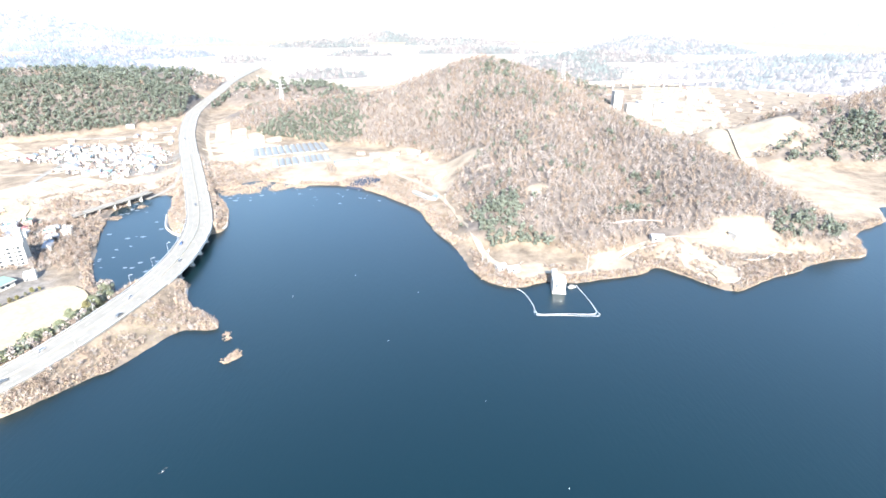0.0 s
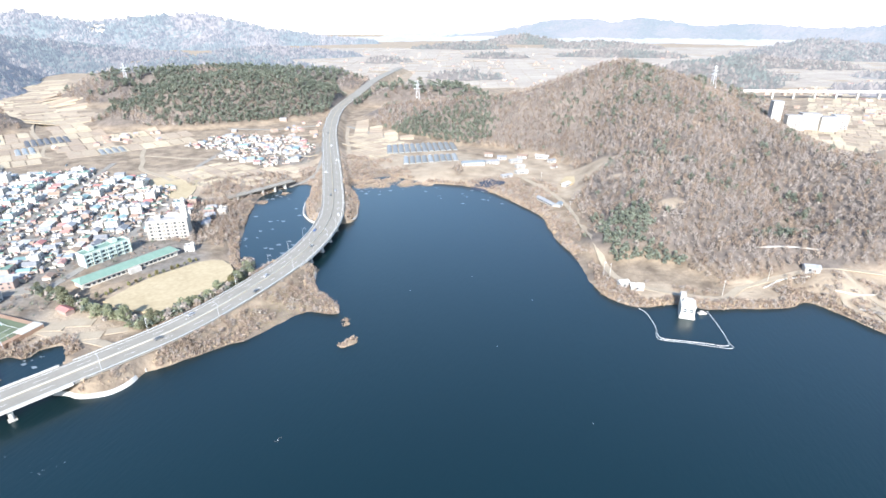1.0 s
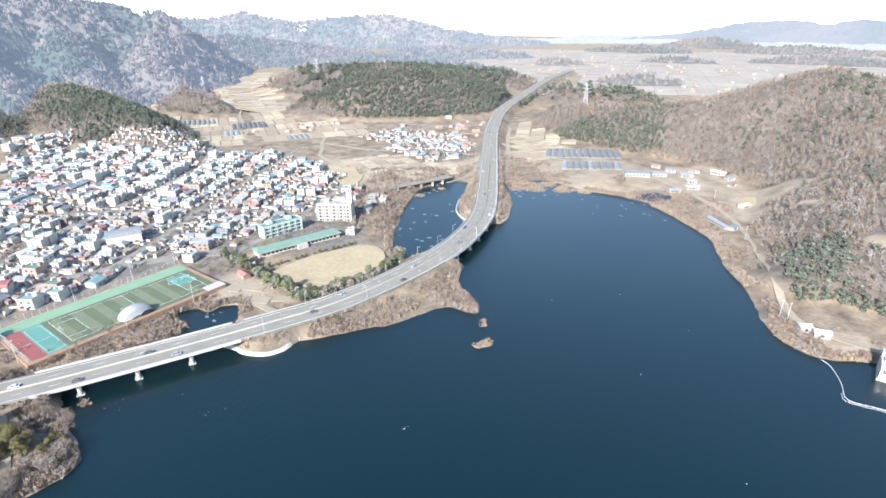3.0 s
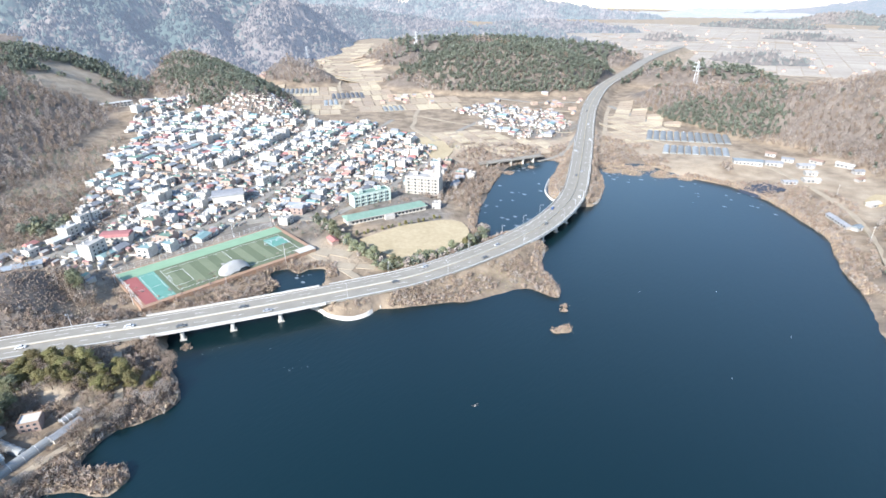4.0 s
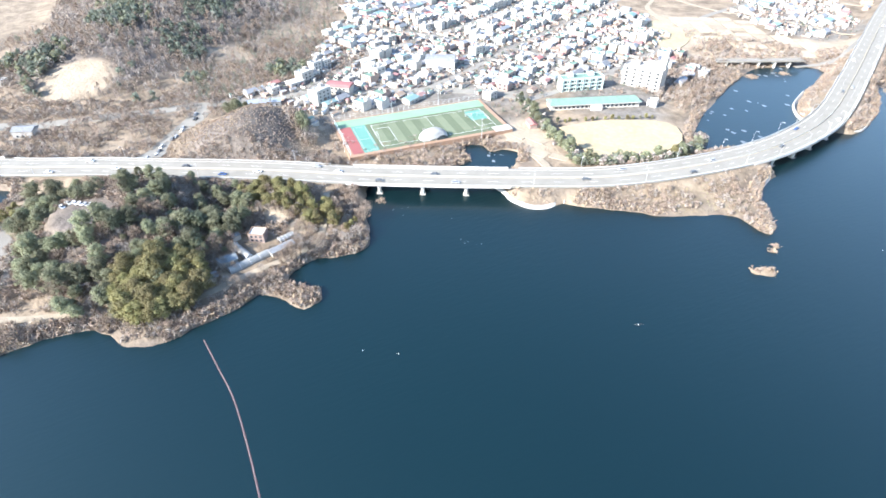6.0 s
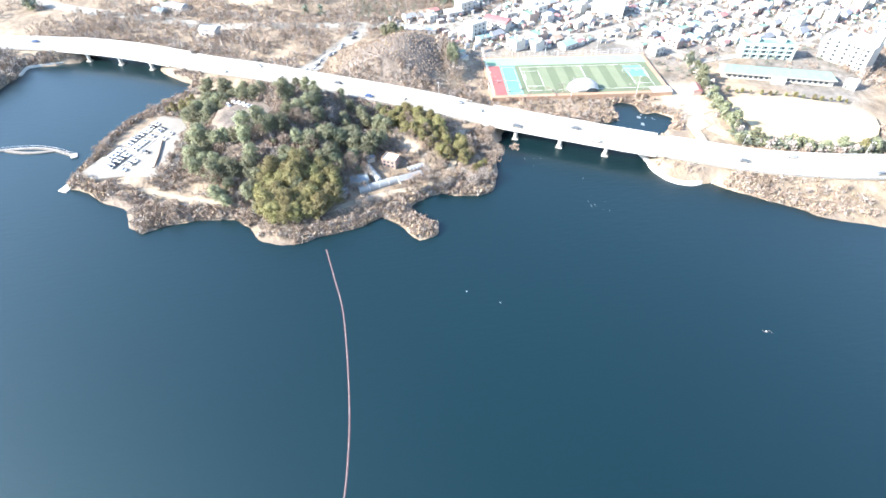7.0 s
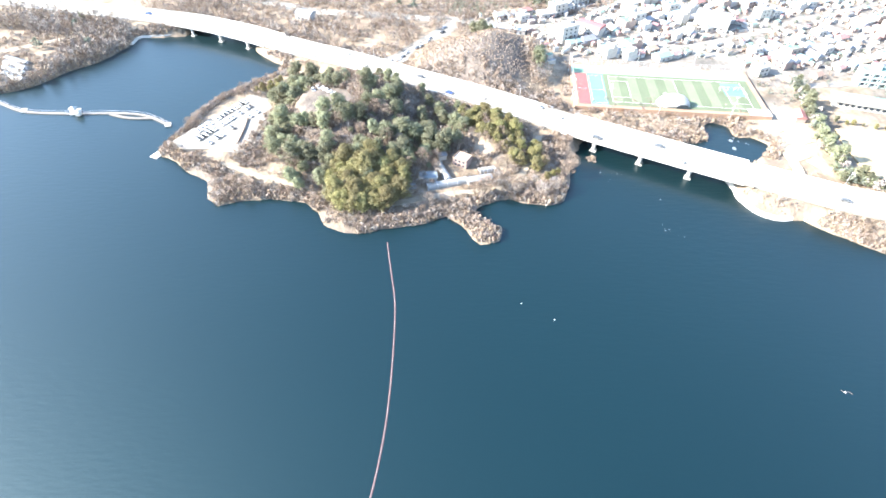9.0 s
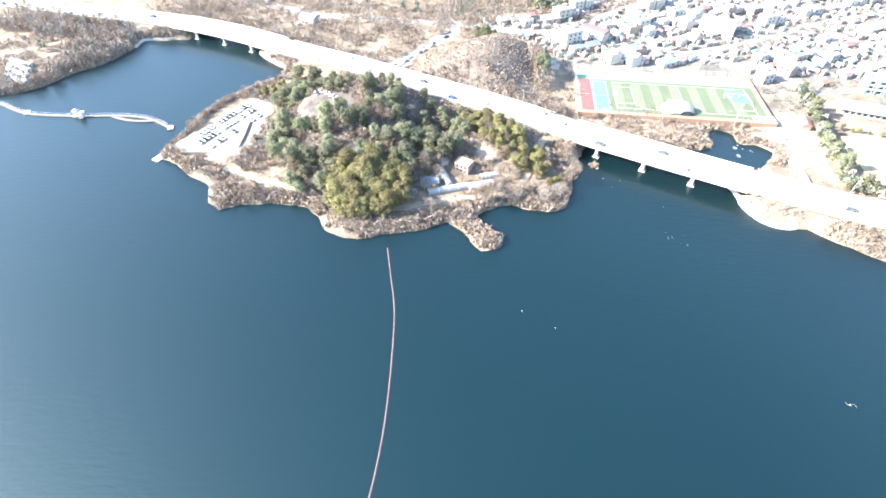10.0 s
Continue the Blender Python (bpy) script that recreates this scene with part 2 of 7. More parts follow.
# hills: crest lines of (x, y, height, half-width)
CRESTS = [
    [(300, 388, 12, 40), (280, 414, 20, 70), (258, 463, 31, 95), (240, 550, 43, 110), (205, 627, 46, 130), (130, 779, 66, 190), (55, 845, 86, 200), (-30, 805, 66, 140), (-110, 800, 50, 105), (-200, 830, 38, 100), (-290, 890, 22, 85)],
    [(90, 760, 66, 150), (112, 650, 52, 130), (112, 540, 40, 115), (95, 440, 24, 85)],
    [(55, 845, 80, 220), (180, 1050, 50, 200)],
    [(70, 480, 24, 80), (48, 415, 15, 55), (30, 395, 10, 34)],
    [(95, 430, 18, 70), (110, 385, 10, 40), (140, 402, 12, 40), (200, 420, 16, 50), (250, 415, 18, 50)],
    [(60, 640, 30, 70), (50, 560, 24, 55), (45, 500, 20, 50)],
    [(-545, -40, 22, 110), (-640, 20, 32, 150), (-820, 80, 48, 210), (-1050, 180, 72, 270), (-1300, 300, 80, 300)],
    [(-610, 415, 6, 50), (-690, 425, 26, 70), (-780, 440, 40, 95), (-900, 470, 44, 110), (-1060, 500, 50, 120)],
    [(-850, 640, 24, 60), (-925, 640, 34, 75)],
    [(-690, 745, 30, 85), (-640, 790, 62, 120), (-585, 850, 72, 135), (-520, 905, 62, 130), (-470, 965, 36, 90)],
    [(-900, 940, 30, 110), (-960, 990, 46, 130), (-800, 1100, 50, 150), (-690, 1170, 46, 150), (-570, 1230, 34, 130)],
    [(373, 712, 20, 70), (420, 690, 38, 110), (560, 720, 52, 160), (800, 820, 70, 230), (1100, 800, 90, 300)],
    [(-372, 1043, 26, 80), (-311, 1063, 36, 90), (-240, 1079, 28, 90)],
]
KNOLLS = [(-272, -38, 11, 52), (-300, -18, 9, 45), (-244, -20, 5, 40), (-262, 48, 5, 34), (-345, 42, 15, 55), (-362, 58, 6, 40), (-320, 30, 5, 45), (170, 372, 7, 40), (-130, 600, 3, 60)]
ISLETS = [(-195, 521, 1.1, 16), (-170, 530, 1.0, 14), (-212, 513, 1.2, 12), (-148, 538, 0.9, 12), (-247, 96, 1.0, 4), (-109, 236, 1.5, 5), (-112, 231, 1.2, 3.5), (-119, 252, 0.9, 3), (-121, 256, 0.8, 3), (-286, 440, 0.9, 7), (-279, 470, 0.8, 6), (-190, 542, 1.3, 13), (-206, 533, 1.3, 14), (-172, 540, 0.9, 9), (-222, 528, 1.4, 12), (-158, 536, 0.8, 7)]

PADS = [(-272, -100, 36, 26, 4.4), (-252, -119, 14, 12, 2.6), (-279, -47, 15, 16, 15.5), (-819, 318, 34, 50, 15.0)]      # levelled ground: x, y, radii, height

GRID = np.random.RandomState(7).rand(128, 128)


def vnoise(x, y):
    x, y = np.asarray(x, float), np.asarray(y, float)
    i, j = np.floor(x).astype(int), np.floor(y).astype(int)
    u, v = x - i, y - j
    u, v = u * u * (3 - 2 * u), v * v * (3 - 2 * v)
    g = lambda a, b: GRID[a % 128, b % 128]
    return (g(i, j) * (1 - u) + g(i + 1, j) * u) * (1 - v) + (g(i, j + 1) * (1 - u) + g(i + 1, j + 1) * u) * v


def fbm(x, y, scale, octaves=4):
    s, a = 0, 0.5
    for k in range(octaves):
        s = s + a * vnoise(np.asarray(x) / scale + 17.3 * k, np.asarray(y) / scale + 5.1 * k)
        scale, a = scale / 2.1, a / 2
    return s


def to_line(x, y, line):
    """The distance to a plan polyline, and the place along it as index + part."""
    best, at = np.full(x.shape, 1e9), np.zeros(x.shape)
    for k in range(len(line) - 1):
        ax, ay = line[k][0], line[k][1]
        dx, dy = line[k + 1][0] - ax, line[k + 1][1] - ay
        s = np.clip(((x - ax) * dx + (y - ay) * dy) / (dx * dx + dy * dy + 1e-9), 0, 1)
        d = np.hypot(x - ax - s * dx, y - ay - s * dy)
        near = d < best
        best, at = np.where(near, d, best), np.where(near, k + s, at)
    return best, at


def along(line, at, k):
    col = np.array([p[k] for p in line], float)
    return np.interp(at, np.arange(len(col)), col)


def in_lake(x, y):
    odd = np.zeros(x.shape, bool)
    q = np.roll(SHORE, -1, 0)
    for (ax, ay), (bx, by) in zip(SHORE, q):
        if ay != by:
            odd ^= ((ay > y) != (by > y)) & (x < (bx - ax) * (y - ay) / (by - ay) + ax)
    return odd


def hill_height(x, y):
    top = np.zeros(x.shape)
    for crest in CRESTS:
        d, at = to_line(x, y, crest)
        s = np.clip(1 - d / along(crest, at, 3), 0, 1)
        h = along(crest, at, 2) * s * s * (3 - 2 * s)
        top = np.where(h > top, h + 0.15 * top, top + 0.15 * h)
    for cx, cy, h, w in KNOLLS:
        s = np.clip(1 - np.hypot(x - cx, y - cy) / w, 0, 1)
        top = top + h * s * s * (3 - 2 * s)
    return top


def land(x, y):
    """The height of the ground, the distance to the shore (minus: in the lake), the hill part and the distance to the highway."""
    x, y = np.atleast_1d(np.asarray(x, float)), np.atleast_1d(np.asarray(y, float))
    shore, _ = to_line(x, y, np.vstack([SHORE, SHORE[:1]]))
    wet = in_lake(x, y)
    shore = np.where(wet, -shore, shore) + 1.6 * (fbm(x, y, 9) - 0.47) * 2
    d = np.maximum(shore, 0)
    hills = hill_height(x, y) * np.clip(d / 14, 0, 1)
    rough = (fbm(x, y, 60) - 0.47) * np.clip(hills, 0, 40) * 0.22 + (fbm(x, y, 22) - 0.47) * np.clip(d / 10, 0, 1) * 1.2
    far = np.clip((np.hypot(x, y) - 700) / 1500, 0, 1) * 12
    land = 1.3 * (1 - np.exp(-d / 3)) + 2.6 * (1 - np.exp(-d / 40)) + far + hills + rough
    z = np.where(shore > 0, land, np.maximum(shore * 0.3, -4))
    for cx, cy, h, w in ISLETS:
        z = np.maximum(z, h - np.hypot(x - cx, y - cy) / w * (h + 0.5) + (fbm(x, y, 4) - 0.45) * 0.8)
    for cx, cy, rx, ry, level in PADS:
        w = np.clip((1.22 - np.hypot((x - cx) / rx, (y - cy) / ry)) * 4, 0, 1) * np.clip(shore / 4, 0, 1)
        z = z * (1 - w) + level * w
    r, at = to_line(x, y, ROAD)
    level = along(ROAD, at, 2) - 0.9
    s = np.clip((r - HALF_ROAD - 1) / 9, 0, 1)
    s = s * s * (3 - 2 * s)
    dry = np.clip((shore + 1) / 3, 0, 1)
    z = np.where(dry > 0, z * (1 - dry * (1 - s)) + level * dry * (1 - s), z)
    return z, shore, hills, r


LINES = {}


def ground(x, y):
    """The same four values, read off the finished sheet of ground."""
    x, y = np.atleast_1d(np.asarray(x, float)), np.atleast_1d(np.asarray(y, float))
    xs, ys = LINES["x"], LINES["y"]
    i, j = np.clip(np.searchsorted(xs, x) - 1, 0, len(xs) - 2), np.clip(np.searchsorted(ys, y) - 1, 0, len(ys) - 2)
    u, v = np.clip((x - xs[i]) / (xs[i + 1] - xs[i]), 0, 1), np.clip((y - ys[j]) / (ys[j + 1] - ys[j]), 0, 1)
    return tuple((g[j, i] * (1 - u) + g[j, i + 1] * u) * (1 - v) + (g[j + 1, i] * (1 - u) + g[j + 1, i + 1] * u) * v for g in LINES["values"])


def height(x, y):
    return float(ground([x], [y])[0][0])


# patches of ground cover: (x, y, radius) of cleared or built-up land
TOWN = [(-470, 420, 50), (-410, 395, 50), (-530, 450, 45), (-760, 300, 50), (-840, 345, 40), (-620, 260, 60), (-560, 225, 60), (-440, 70, 40), (-415, 85, 30), (-440, 200, 120), (-390, 260, 80), (-480, 290, 130), (-560, 330, 110), (-640, 360, 90), (-370, 330, 60), (-420, 120, 60), (-360, 230, 50), (-700, 330, 60), (-300, 300, 40), (-330, 380, 35), (-400, 640, 60), (-350, 610, 50), (-460, 660, 50)]
CLEARED = [(-251, -119, 9), (-150, 625, 44), (-95, 615, 44), (-60, 640, 34), (-215, 610, 30), (-228, -80, 6), (-243, -100, 6), (-240, 275, 34), (-250, 250, 26), (-40, 610, 42), (10, 575, 30), (-10, 540, 28), (190, 345, 30), (230, 375, 24), (120, 345, 14), (60, 333, 12), (78, 436, 9), (128, 640, 9), (40, 520, 8), (-380, 430, 50), (-420, 470, 45), (-264, 33, 8), (-250, 40, 8), (-238, 49, 7), (-150, 560, 30),
           (-305, 570, 30), (-260, 620, 40), (-225, 225, 0), (-275, 210, 22), (-262, 220, 16), (360, 560, 60), (375, 480, 40), (390, 680, 60), (400, 820, 60), (-250, 175, 12), (-490, -60, 26), (-514, -140, 22), (-405, 88, 16), (-930, 262, 50), (-880, 300, 34), (-1000, 300, 50), (-560, 120, 30), (-640, 170, 26), (-520, 60, 20)]


def patches(x, y, spots):
    s, ragged = np.zeros(x.shape), (fbm(x, y, 25) - 0.47) * 1.1
    for cx, cy, r in spots:
        if r:
            s = np.maximum(s, np.clip((1.15 - np.hypot(x - cx, y - cy) / r + ragged) * 3, 0, 1))
    return s


def built_up(x, y):
    """Where houses may stand: the western slope keeps its orchards."""
    return patches(x, y, TOWN) * (y > np.interp(-x, [300, 425, 440, 616, 929], [-400, 30, 108, 186, 380]))


def axis(lo, hi, a, b, fine):
    """Grid lines: fine between a and b, wider and wider out to lo and hi."""
    mid = list(np.arange(a, b + 1e-6, fine))
    left, right, s = [a], [b], fine
    while left[-1] > lo or right[-1] < hi:
        s *= 1.045
        if left[-1] > lo:
            left.append(left[-1] - s)
        if right[-1] < hi:
            right.append(right[-1] + s)
    return np.array(left[:0:-1] + mid + right[1:])


def mesh_object(name, verts, faces, mats, parent=None, smooth=False, index=None):
    me = bpy.data.meshes.new(name)
    me.from_pydata(verts, [], faces)
    for m in (mats if isinstance(mats, (list, tuple)) else [mats]):
        me.materials.append(m)
    if index is not None:
        me.polygons.foreach_set("material_index", np.asarray(index, np.int32))
    if smooth:
        me.polygons.foreach_set("use_smooth", np.ones(len(me.polygons), bool))
    me.update()
    ob = new(name, me)
    ob.parent = parent
    return ob


def build_ground():
    xs, ys = axis(-4600, 4600, -520, 340, 3.0), axis(-4600, 4600, -280, 720, 3.0)
    gx, gy = np.meshgrid(xs, ys)
    x, y = gx.ravel(), gy.ravel()
    z, shore, hills, road = land(x, y)
    nx, ny = len(xs), len(ys)
    LINES["x"], LINES["y"], LINES["values"] = xs, ys, [g.reshape(ny, nx) for g in (z, shore, hills, road)]
    i = np.arange(nx - 1)[None, :] + nx * np.arange(ny - 1)[:, None]
    faces = np.stack([i, i + 1, i + 1 + nx, i + nx], -1).reshape(-1, 4)
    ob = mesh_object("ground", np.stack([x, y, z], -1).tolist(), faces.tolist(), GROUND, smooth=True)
    tagged(ob, "dry winter grass, bare soil and leaf litter round the lake, painted paler far off for haze", "ground", kind="structure")
    wild = np.clip(1 - np.abs(shore - 3) / 9, 0, 1) * np.clip(fbm(x, y, 14) * 2.4 - 0.5, 0, 1)
    forest = np.maximum(np.clip(hills / 6 - 0.4, 0, 1), 0.9 * wild)
    clear, town = patches(x, y, CLEARED), built_up(x, y)
    # Open ground turns to the pale soil tone with distance, standing in for haze.
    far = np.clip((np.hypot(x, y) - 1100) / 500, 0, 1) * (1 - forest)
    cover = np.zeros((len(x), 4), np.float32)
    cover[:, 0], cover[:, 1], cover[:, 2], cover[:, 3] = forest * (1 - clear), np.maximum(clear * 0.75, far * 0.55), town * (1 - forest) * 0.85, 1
    at = ob.data.attributes.new("cover", 'FLOAT_COLOR', 'POINT')
    at.data.foreach_set("color", cover.ravel())
    lake = mesh_object("lake_water", [(-700, -700, 0), (700, -700, 0), (700, 700, 0), (-700, 700, 0)], [(0, 1, 2, 3)], WATER)
    tagged(lake, "calm dark blue lake water with faint ripples", "water", kind="structure")


build_ground()


# ---- distance: hazy wooded hills beyond the valley ----
def far_hills(crests, step, haze, seed, label, scar=None, crowns=0, size=8.0):
    """Wooded hills that close the view, from crest lines of (x, y, height, half-width): spurs and gullies under a
    ragged canopy; haze is their glow colour.
    """
    rnd = np.random.RandomState(seed)
    pts = np.array([q for c in crests for q in c], float)
    lo, hi = (pts[:, :2] - pts[:, 3:]).min(0), (pts[:, :2] + pts[:, 3:]).max(0)
    xs, ys = np.arange(lo[0], hi[0], step), np.arange(lo[1], hi[1], step)
    gx, gy = np.meshgrid(xs, ys)
    x, y = gx.ravel() + rnd.uniform(-0.35, 0.35, gx.size) * step, gy.ravel() + rnd.uniform(-0.35, 0.35, gx.size) * step
    top = np.full(x.shape, -12.0)
    for c in crests:
        d, at = to_line(x, y, c)
        w = along(c, at, 3)
        f = np.clip(1 - d / (w * (0.6 + 0.85 * fbm(x + seed * 37, y, w.mean() * 0.8))), 0, 1)
        gully = 1 - np.clip(d / w * 2.5, 0, 1) * np.clip(np.abs(2 * fbm(x + seed * 91, y, w.mean() * 0.45) - 0.95) * 1.1, 0, 0.6)
        top = np.maximum(top, along(c, at, 2) * f * f * (3 - 2 * f) * gully - 12 * (f <= 0))
    canopy = rnd.uniform(-0.4, 0.4, x.size) * min(step, 18) * np.clip(top / 10, 0, 1)
    z = np.clip((np.hypot(x, y) - 700) / 1500, 0, 1) * 12 + 1 + top + canopy
    nx = len(xs)
    i = (np.arange(nx - 1)[None, :] + nx * np.arange(len(ys) - 1)[:, None]).ravel()
    quad = np.stack([i, i + 1, i + 1 + nx, i + nx], -1)
    quad = quad[top[quad].max(1) > 3]
    tris = np.vstack([quad[:, [0, 1, 2]], quad[:, [0, 2, 3]]])
    index = None
    if scar:
        mx, my = x[tris].mean(1), y[tris].mean(1)
        index = (np.hypot(mx - scar[0], my - scar[1]) < scar[2] * (0.6 + 0.8 * fbm(mx, my, 60))).astype(int)
    verts = np.stack([x, y, z], -1)
    if crowns:          # treetops, each a small rough cone
        high = np.flatnonzero(top > 4)
        c = verts[rnd.choice(high, crowns)] + rnd.uniform(-0.5, 0.5, (crowns, 3)) * [step, step, 2]
        r, a = size * rnd.uniform(0.35, 0.75, crowns), rnd.uniform(0, 6.3, crowns)
        ring = [c + np.stack([np.cos(a + k * 1.2566) * r, np.sin(a + k * 1.2566) * r, rnd.uniform(-2, 1, crowns)], -1) for k in range(5)]
        tip = c + np.stack([a * 0, a * 0, size * rnd.uniform(0.5, 1.1, crowns)], -1)
        k = len(verts) + np.arange(crowns)[:, None] * 6
        tris = np.vstack([tris] + [k + np.array([[i, (i + 1) % 5, 5]]) for i in range(5)])
        verts = np.vstack([verts, np.stack(ring + [tip], 1).reshape(-1, 3)])
        if index is not None:
            index = np.concatenate([index, np.zeros(crowns * 5, int)])
    ob = big_mesh("backdrop_hills", verts, tris, [distance_material("far_woods_haze_glow", haze), CLAY], index, "structure", label, "hills")
    ob.data.shade_flat()
    return ob


def build_distance():
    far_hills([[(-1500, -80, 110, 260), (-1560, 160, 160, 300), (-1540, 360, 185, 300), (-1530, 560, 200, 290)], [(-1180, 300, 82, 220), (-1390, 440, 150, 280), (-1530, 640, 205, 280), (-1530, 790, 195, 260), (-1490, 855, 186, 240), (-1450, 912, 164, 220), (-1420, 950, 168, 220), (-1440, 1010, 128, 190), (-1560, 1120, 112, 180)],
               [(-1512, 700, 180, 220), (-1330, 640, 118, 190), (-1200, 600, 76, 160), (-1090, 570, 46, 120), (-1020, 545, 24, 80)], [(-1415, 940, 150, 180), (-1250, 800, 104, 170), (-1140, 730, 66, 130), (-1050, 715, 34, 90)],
               [(-1390, 480, 140, 190), (-1200, 450, 78, 160), (-1080, 425, 48, 110)], [(-1300, 350, 120, 160), (-1160, 370, 84, 110)], [(-1440, 960, 140, 150), (-1330, 960, 90, 90), (-1270, 930, 50, 60)]], 11, (0.064, 0.076, 0.101), 2, "wooded mountain above the village, blue-grey from a painted haze glow", None, 15000, 9.0)
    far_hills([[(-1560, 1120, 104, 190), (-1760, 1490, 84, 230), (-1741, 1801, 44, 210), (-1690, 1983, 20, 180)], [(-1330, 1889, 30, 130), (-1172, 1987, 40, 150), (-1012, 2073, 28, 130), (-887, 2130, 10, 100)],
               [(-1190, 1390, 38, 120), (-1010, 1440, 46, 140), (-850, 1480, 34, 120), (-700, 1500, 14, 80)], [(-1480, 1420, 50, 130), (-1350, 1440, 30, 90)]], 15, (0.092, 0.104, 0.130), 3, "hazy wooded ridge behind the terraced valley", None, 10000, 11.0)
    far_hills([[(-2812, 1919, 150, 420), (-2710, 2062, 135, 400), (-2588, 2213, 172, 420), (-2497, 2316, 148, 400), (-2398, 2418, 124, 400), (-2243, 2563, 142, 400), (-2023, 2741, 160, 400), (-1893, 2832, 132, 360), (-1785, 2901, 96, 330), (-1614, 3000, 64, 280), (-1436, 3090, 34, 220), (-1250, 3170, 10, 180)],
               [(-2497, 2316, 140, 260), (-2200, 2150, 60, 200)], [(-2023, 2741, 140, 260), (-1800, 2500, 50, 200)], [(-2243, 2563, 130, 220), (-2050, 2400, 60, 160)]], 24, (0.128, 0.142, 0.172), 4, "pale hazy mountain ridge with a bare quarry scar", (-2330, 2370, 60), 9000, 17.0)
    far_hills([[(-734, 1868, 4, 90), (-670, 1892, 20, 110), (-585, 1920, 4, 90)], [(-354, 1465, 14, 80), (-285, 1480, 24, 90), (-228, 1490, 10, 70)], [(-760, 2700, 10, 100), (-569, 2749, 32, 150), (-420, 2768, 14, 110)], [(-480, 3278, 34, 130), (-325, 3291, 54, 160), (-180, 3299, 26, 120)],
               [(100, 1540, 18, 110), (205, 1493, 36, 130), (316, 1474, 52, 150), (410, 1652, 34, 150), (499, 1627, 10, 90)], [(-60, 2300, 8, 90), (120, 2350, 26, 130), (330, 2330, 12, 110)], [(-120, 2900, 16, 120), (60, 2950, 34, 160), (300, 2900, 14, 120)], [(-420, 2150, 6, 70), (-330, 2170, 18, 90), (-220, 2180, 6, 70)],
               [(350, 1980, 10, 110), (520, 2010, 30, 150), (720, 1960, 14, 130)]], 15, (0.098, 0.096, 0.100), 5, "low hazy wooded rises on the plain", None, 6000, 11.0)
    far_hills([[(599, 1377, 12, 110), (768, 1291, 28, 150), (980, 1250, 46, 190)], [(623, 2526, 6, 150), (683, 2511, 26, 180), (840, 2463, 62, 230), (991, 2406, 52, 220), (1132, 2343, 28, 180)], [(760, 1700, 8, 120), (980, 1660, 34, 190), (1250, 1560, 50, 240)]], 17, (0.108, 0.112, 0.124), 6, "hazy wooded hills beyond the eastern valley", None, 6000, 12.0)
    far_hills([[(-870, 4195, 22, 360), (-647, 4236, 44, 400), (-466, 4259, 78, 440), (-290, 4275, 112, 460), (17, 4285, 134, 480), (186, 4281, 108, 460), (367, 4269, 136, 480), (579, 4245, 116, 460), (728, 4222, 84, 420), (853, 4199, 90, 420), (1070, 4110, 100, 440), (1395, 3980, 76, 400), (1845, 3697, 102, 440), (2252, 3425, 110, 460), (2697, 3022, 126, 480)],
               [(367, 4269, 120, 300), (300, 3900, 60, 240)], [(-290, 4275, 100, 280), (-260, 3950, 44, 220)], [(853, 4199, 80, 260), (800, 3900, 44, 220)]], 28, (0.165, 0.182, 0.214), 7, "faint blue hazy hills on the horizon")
    # Low rises added to whiten the plain's end; their glow stands for haze.
    far_hills([[(-1900, 3300, 16, 420), (-1500, 3600, 18, 460), (-1100, 3750, 14, 460), (-700, 3900, 18, 460), (-200, 3850, 14, 420), (500, 3750, 16, 420), (1100, 3500, 18, 420)], [(-1300, 4150, 30, 300), (-950, 4250, 34, 300), (-600, 4300, 30, 300)]], 30, (0.255, 0.265, 0.280), 8, "low rises added as a white haze glow at the end of the plain")


# ---- roads ----
def ribbon(name, line, offsets, mats, closed_ends=True, parent=None):
    """A band along a plan line: offsets are (sideways, up) corners of its section, in order; line points are (x, y, z)."""
    line = np.array(line, float)
    tang = np.gradient(line[:, :2], axis=0)
    tang /= np.linalg.norm(tang, axis=1)[:, None] + 1e-9
    side = np.stack([tang[:, 1], -tang[:, 0]], -1)
    k, verts, faces = len(offsets), [], []
    for p, s in zip(line, side):
        verts += [(p[0] + s[0] * o, p[1] + s[1] * o, p[2] + u) for o, u in offsets]
    for i in range(len(line) - 1):
        for j in range(k):
            a, b = i * k + j, i * k + (j + 1) % k
            faces.append((a, b, b + k, a + k))
    if closed_ends:
        faces += [tuple(range(k - 1, -1, -1)), tuple(range((len(line) - 1) * k, len(line) * k))]
    return mesh_object(name, verts, faces, mats, parent)


def slab(w0, w1, low, high):
    return [(w0, low), (w0, high), (w1, high), (w1, low)]


def shift(line, o):
    line = np.array(line, float)
    tang = np.gradient(line[:, :2], axis=0)
    tang /= np.linalg.norm(tang, axis=1)[:, None] + 1e-9
    out = line.copy()
    out[:, 0] += tang[:, 1] * o
    out[:, 1] -= tang[:, 0] * o
    return out


def draped(points, step=5.0, up=0.12):
    line = spline(points, step)
    z = ground(line[:, 0], line[:, 1])[0]
    z = np.convolve(np.pad(z, 2, 'edge'), np.ones(5) / 5, 'valid')
    return np.column_stack([line[:, :2], z + up])


highway = tagged(ribbon("highway", ROAD, slab(-HALF_ROAD, HALF_ROAD, -0.6, 0.0), ASPHALT), "four-lane asphalt highway curving along the lake", "road", kind="structure")


# ---- mesh helpers ----
def part(name, bm, mat, parent=None, label="", smooth=False):
    me = bpy.data.meshes.new(name)
    bm.to_mesh(me)
    bm.free()
    me.materials.append(mat)
    if smooth:
        for p in me.polygons:
            p.use_smooth = True
    ob = new(name, me)
    ob.parent = parent
    return tagged(ob, label)


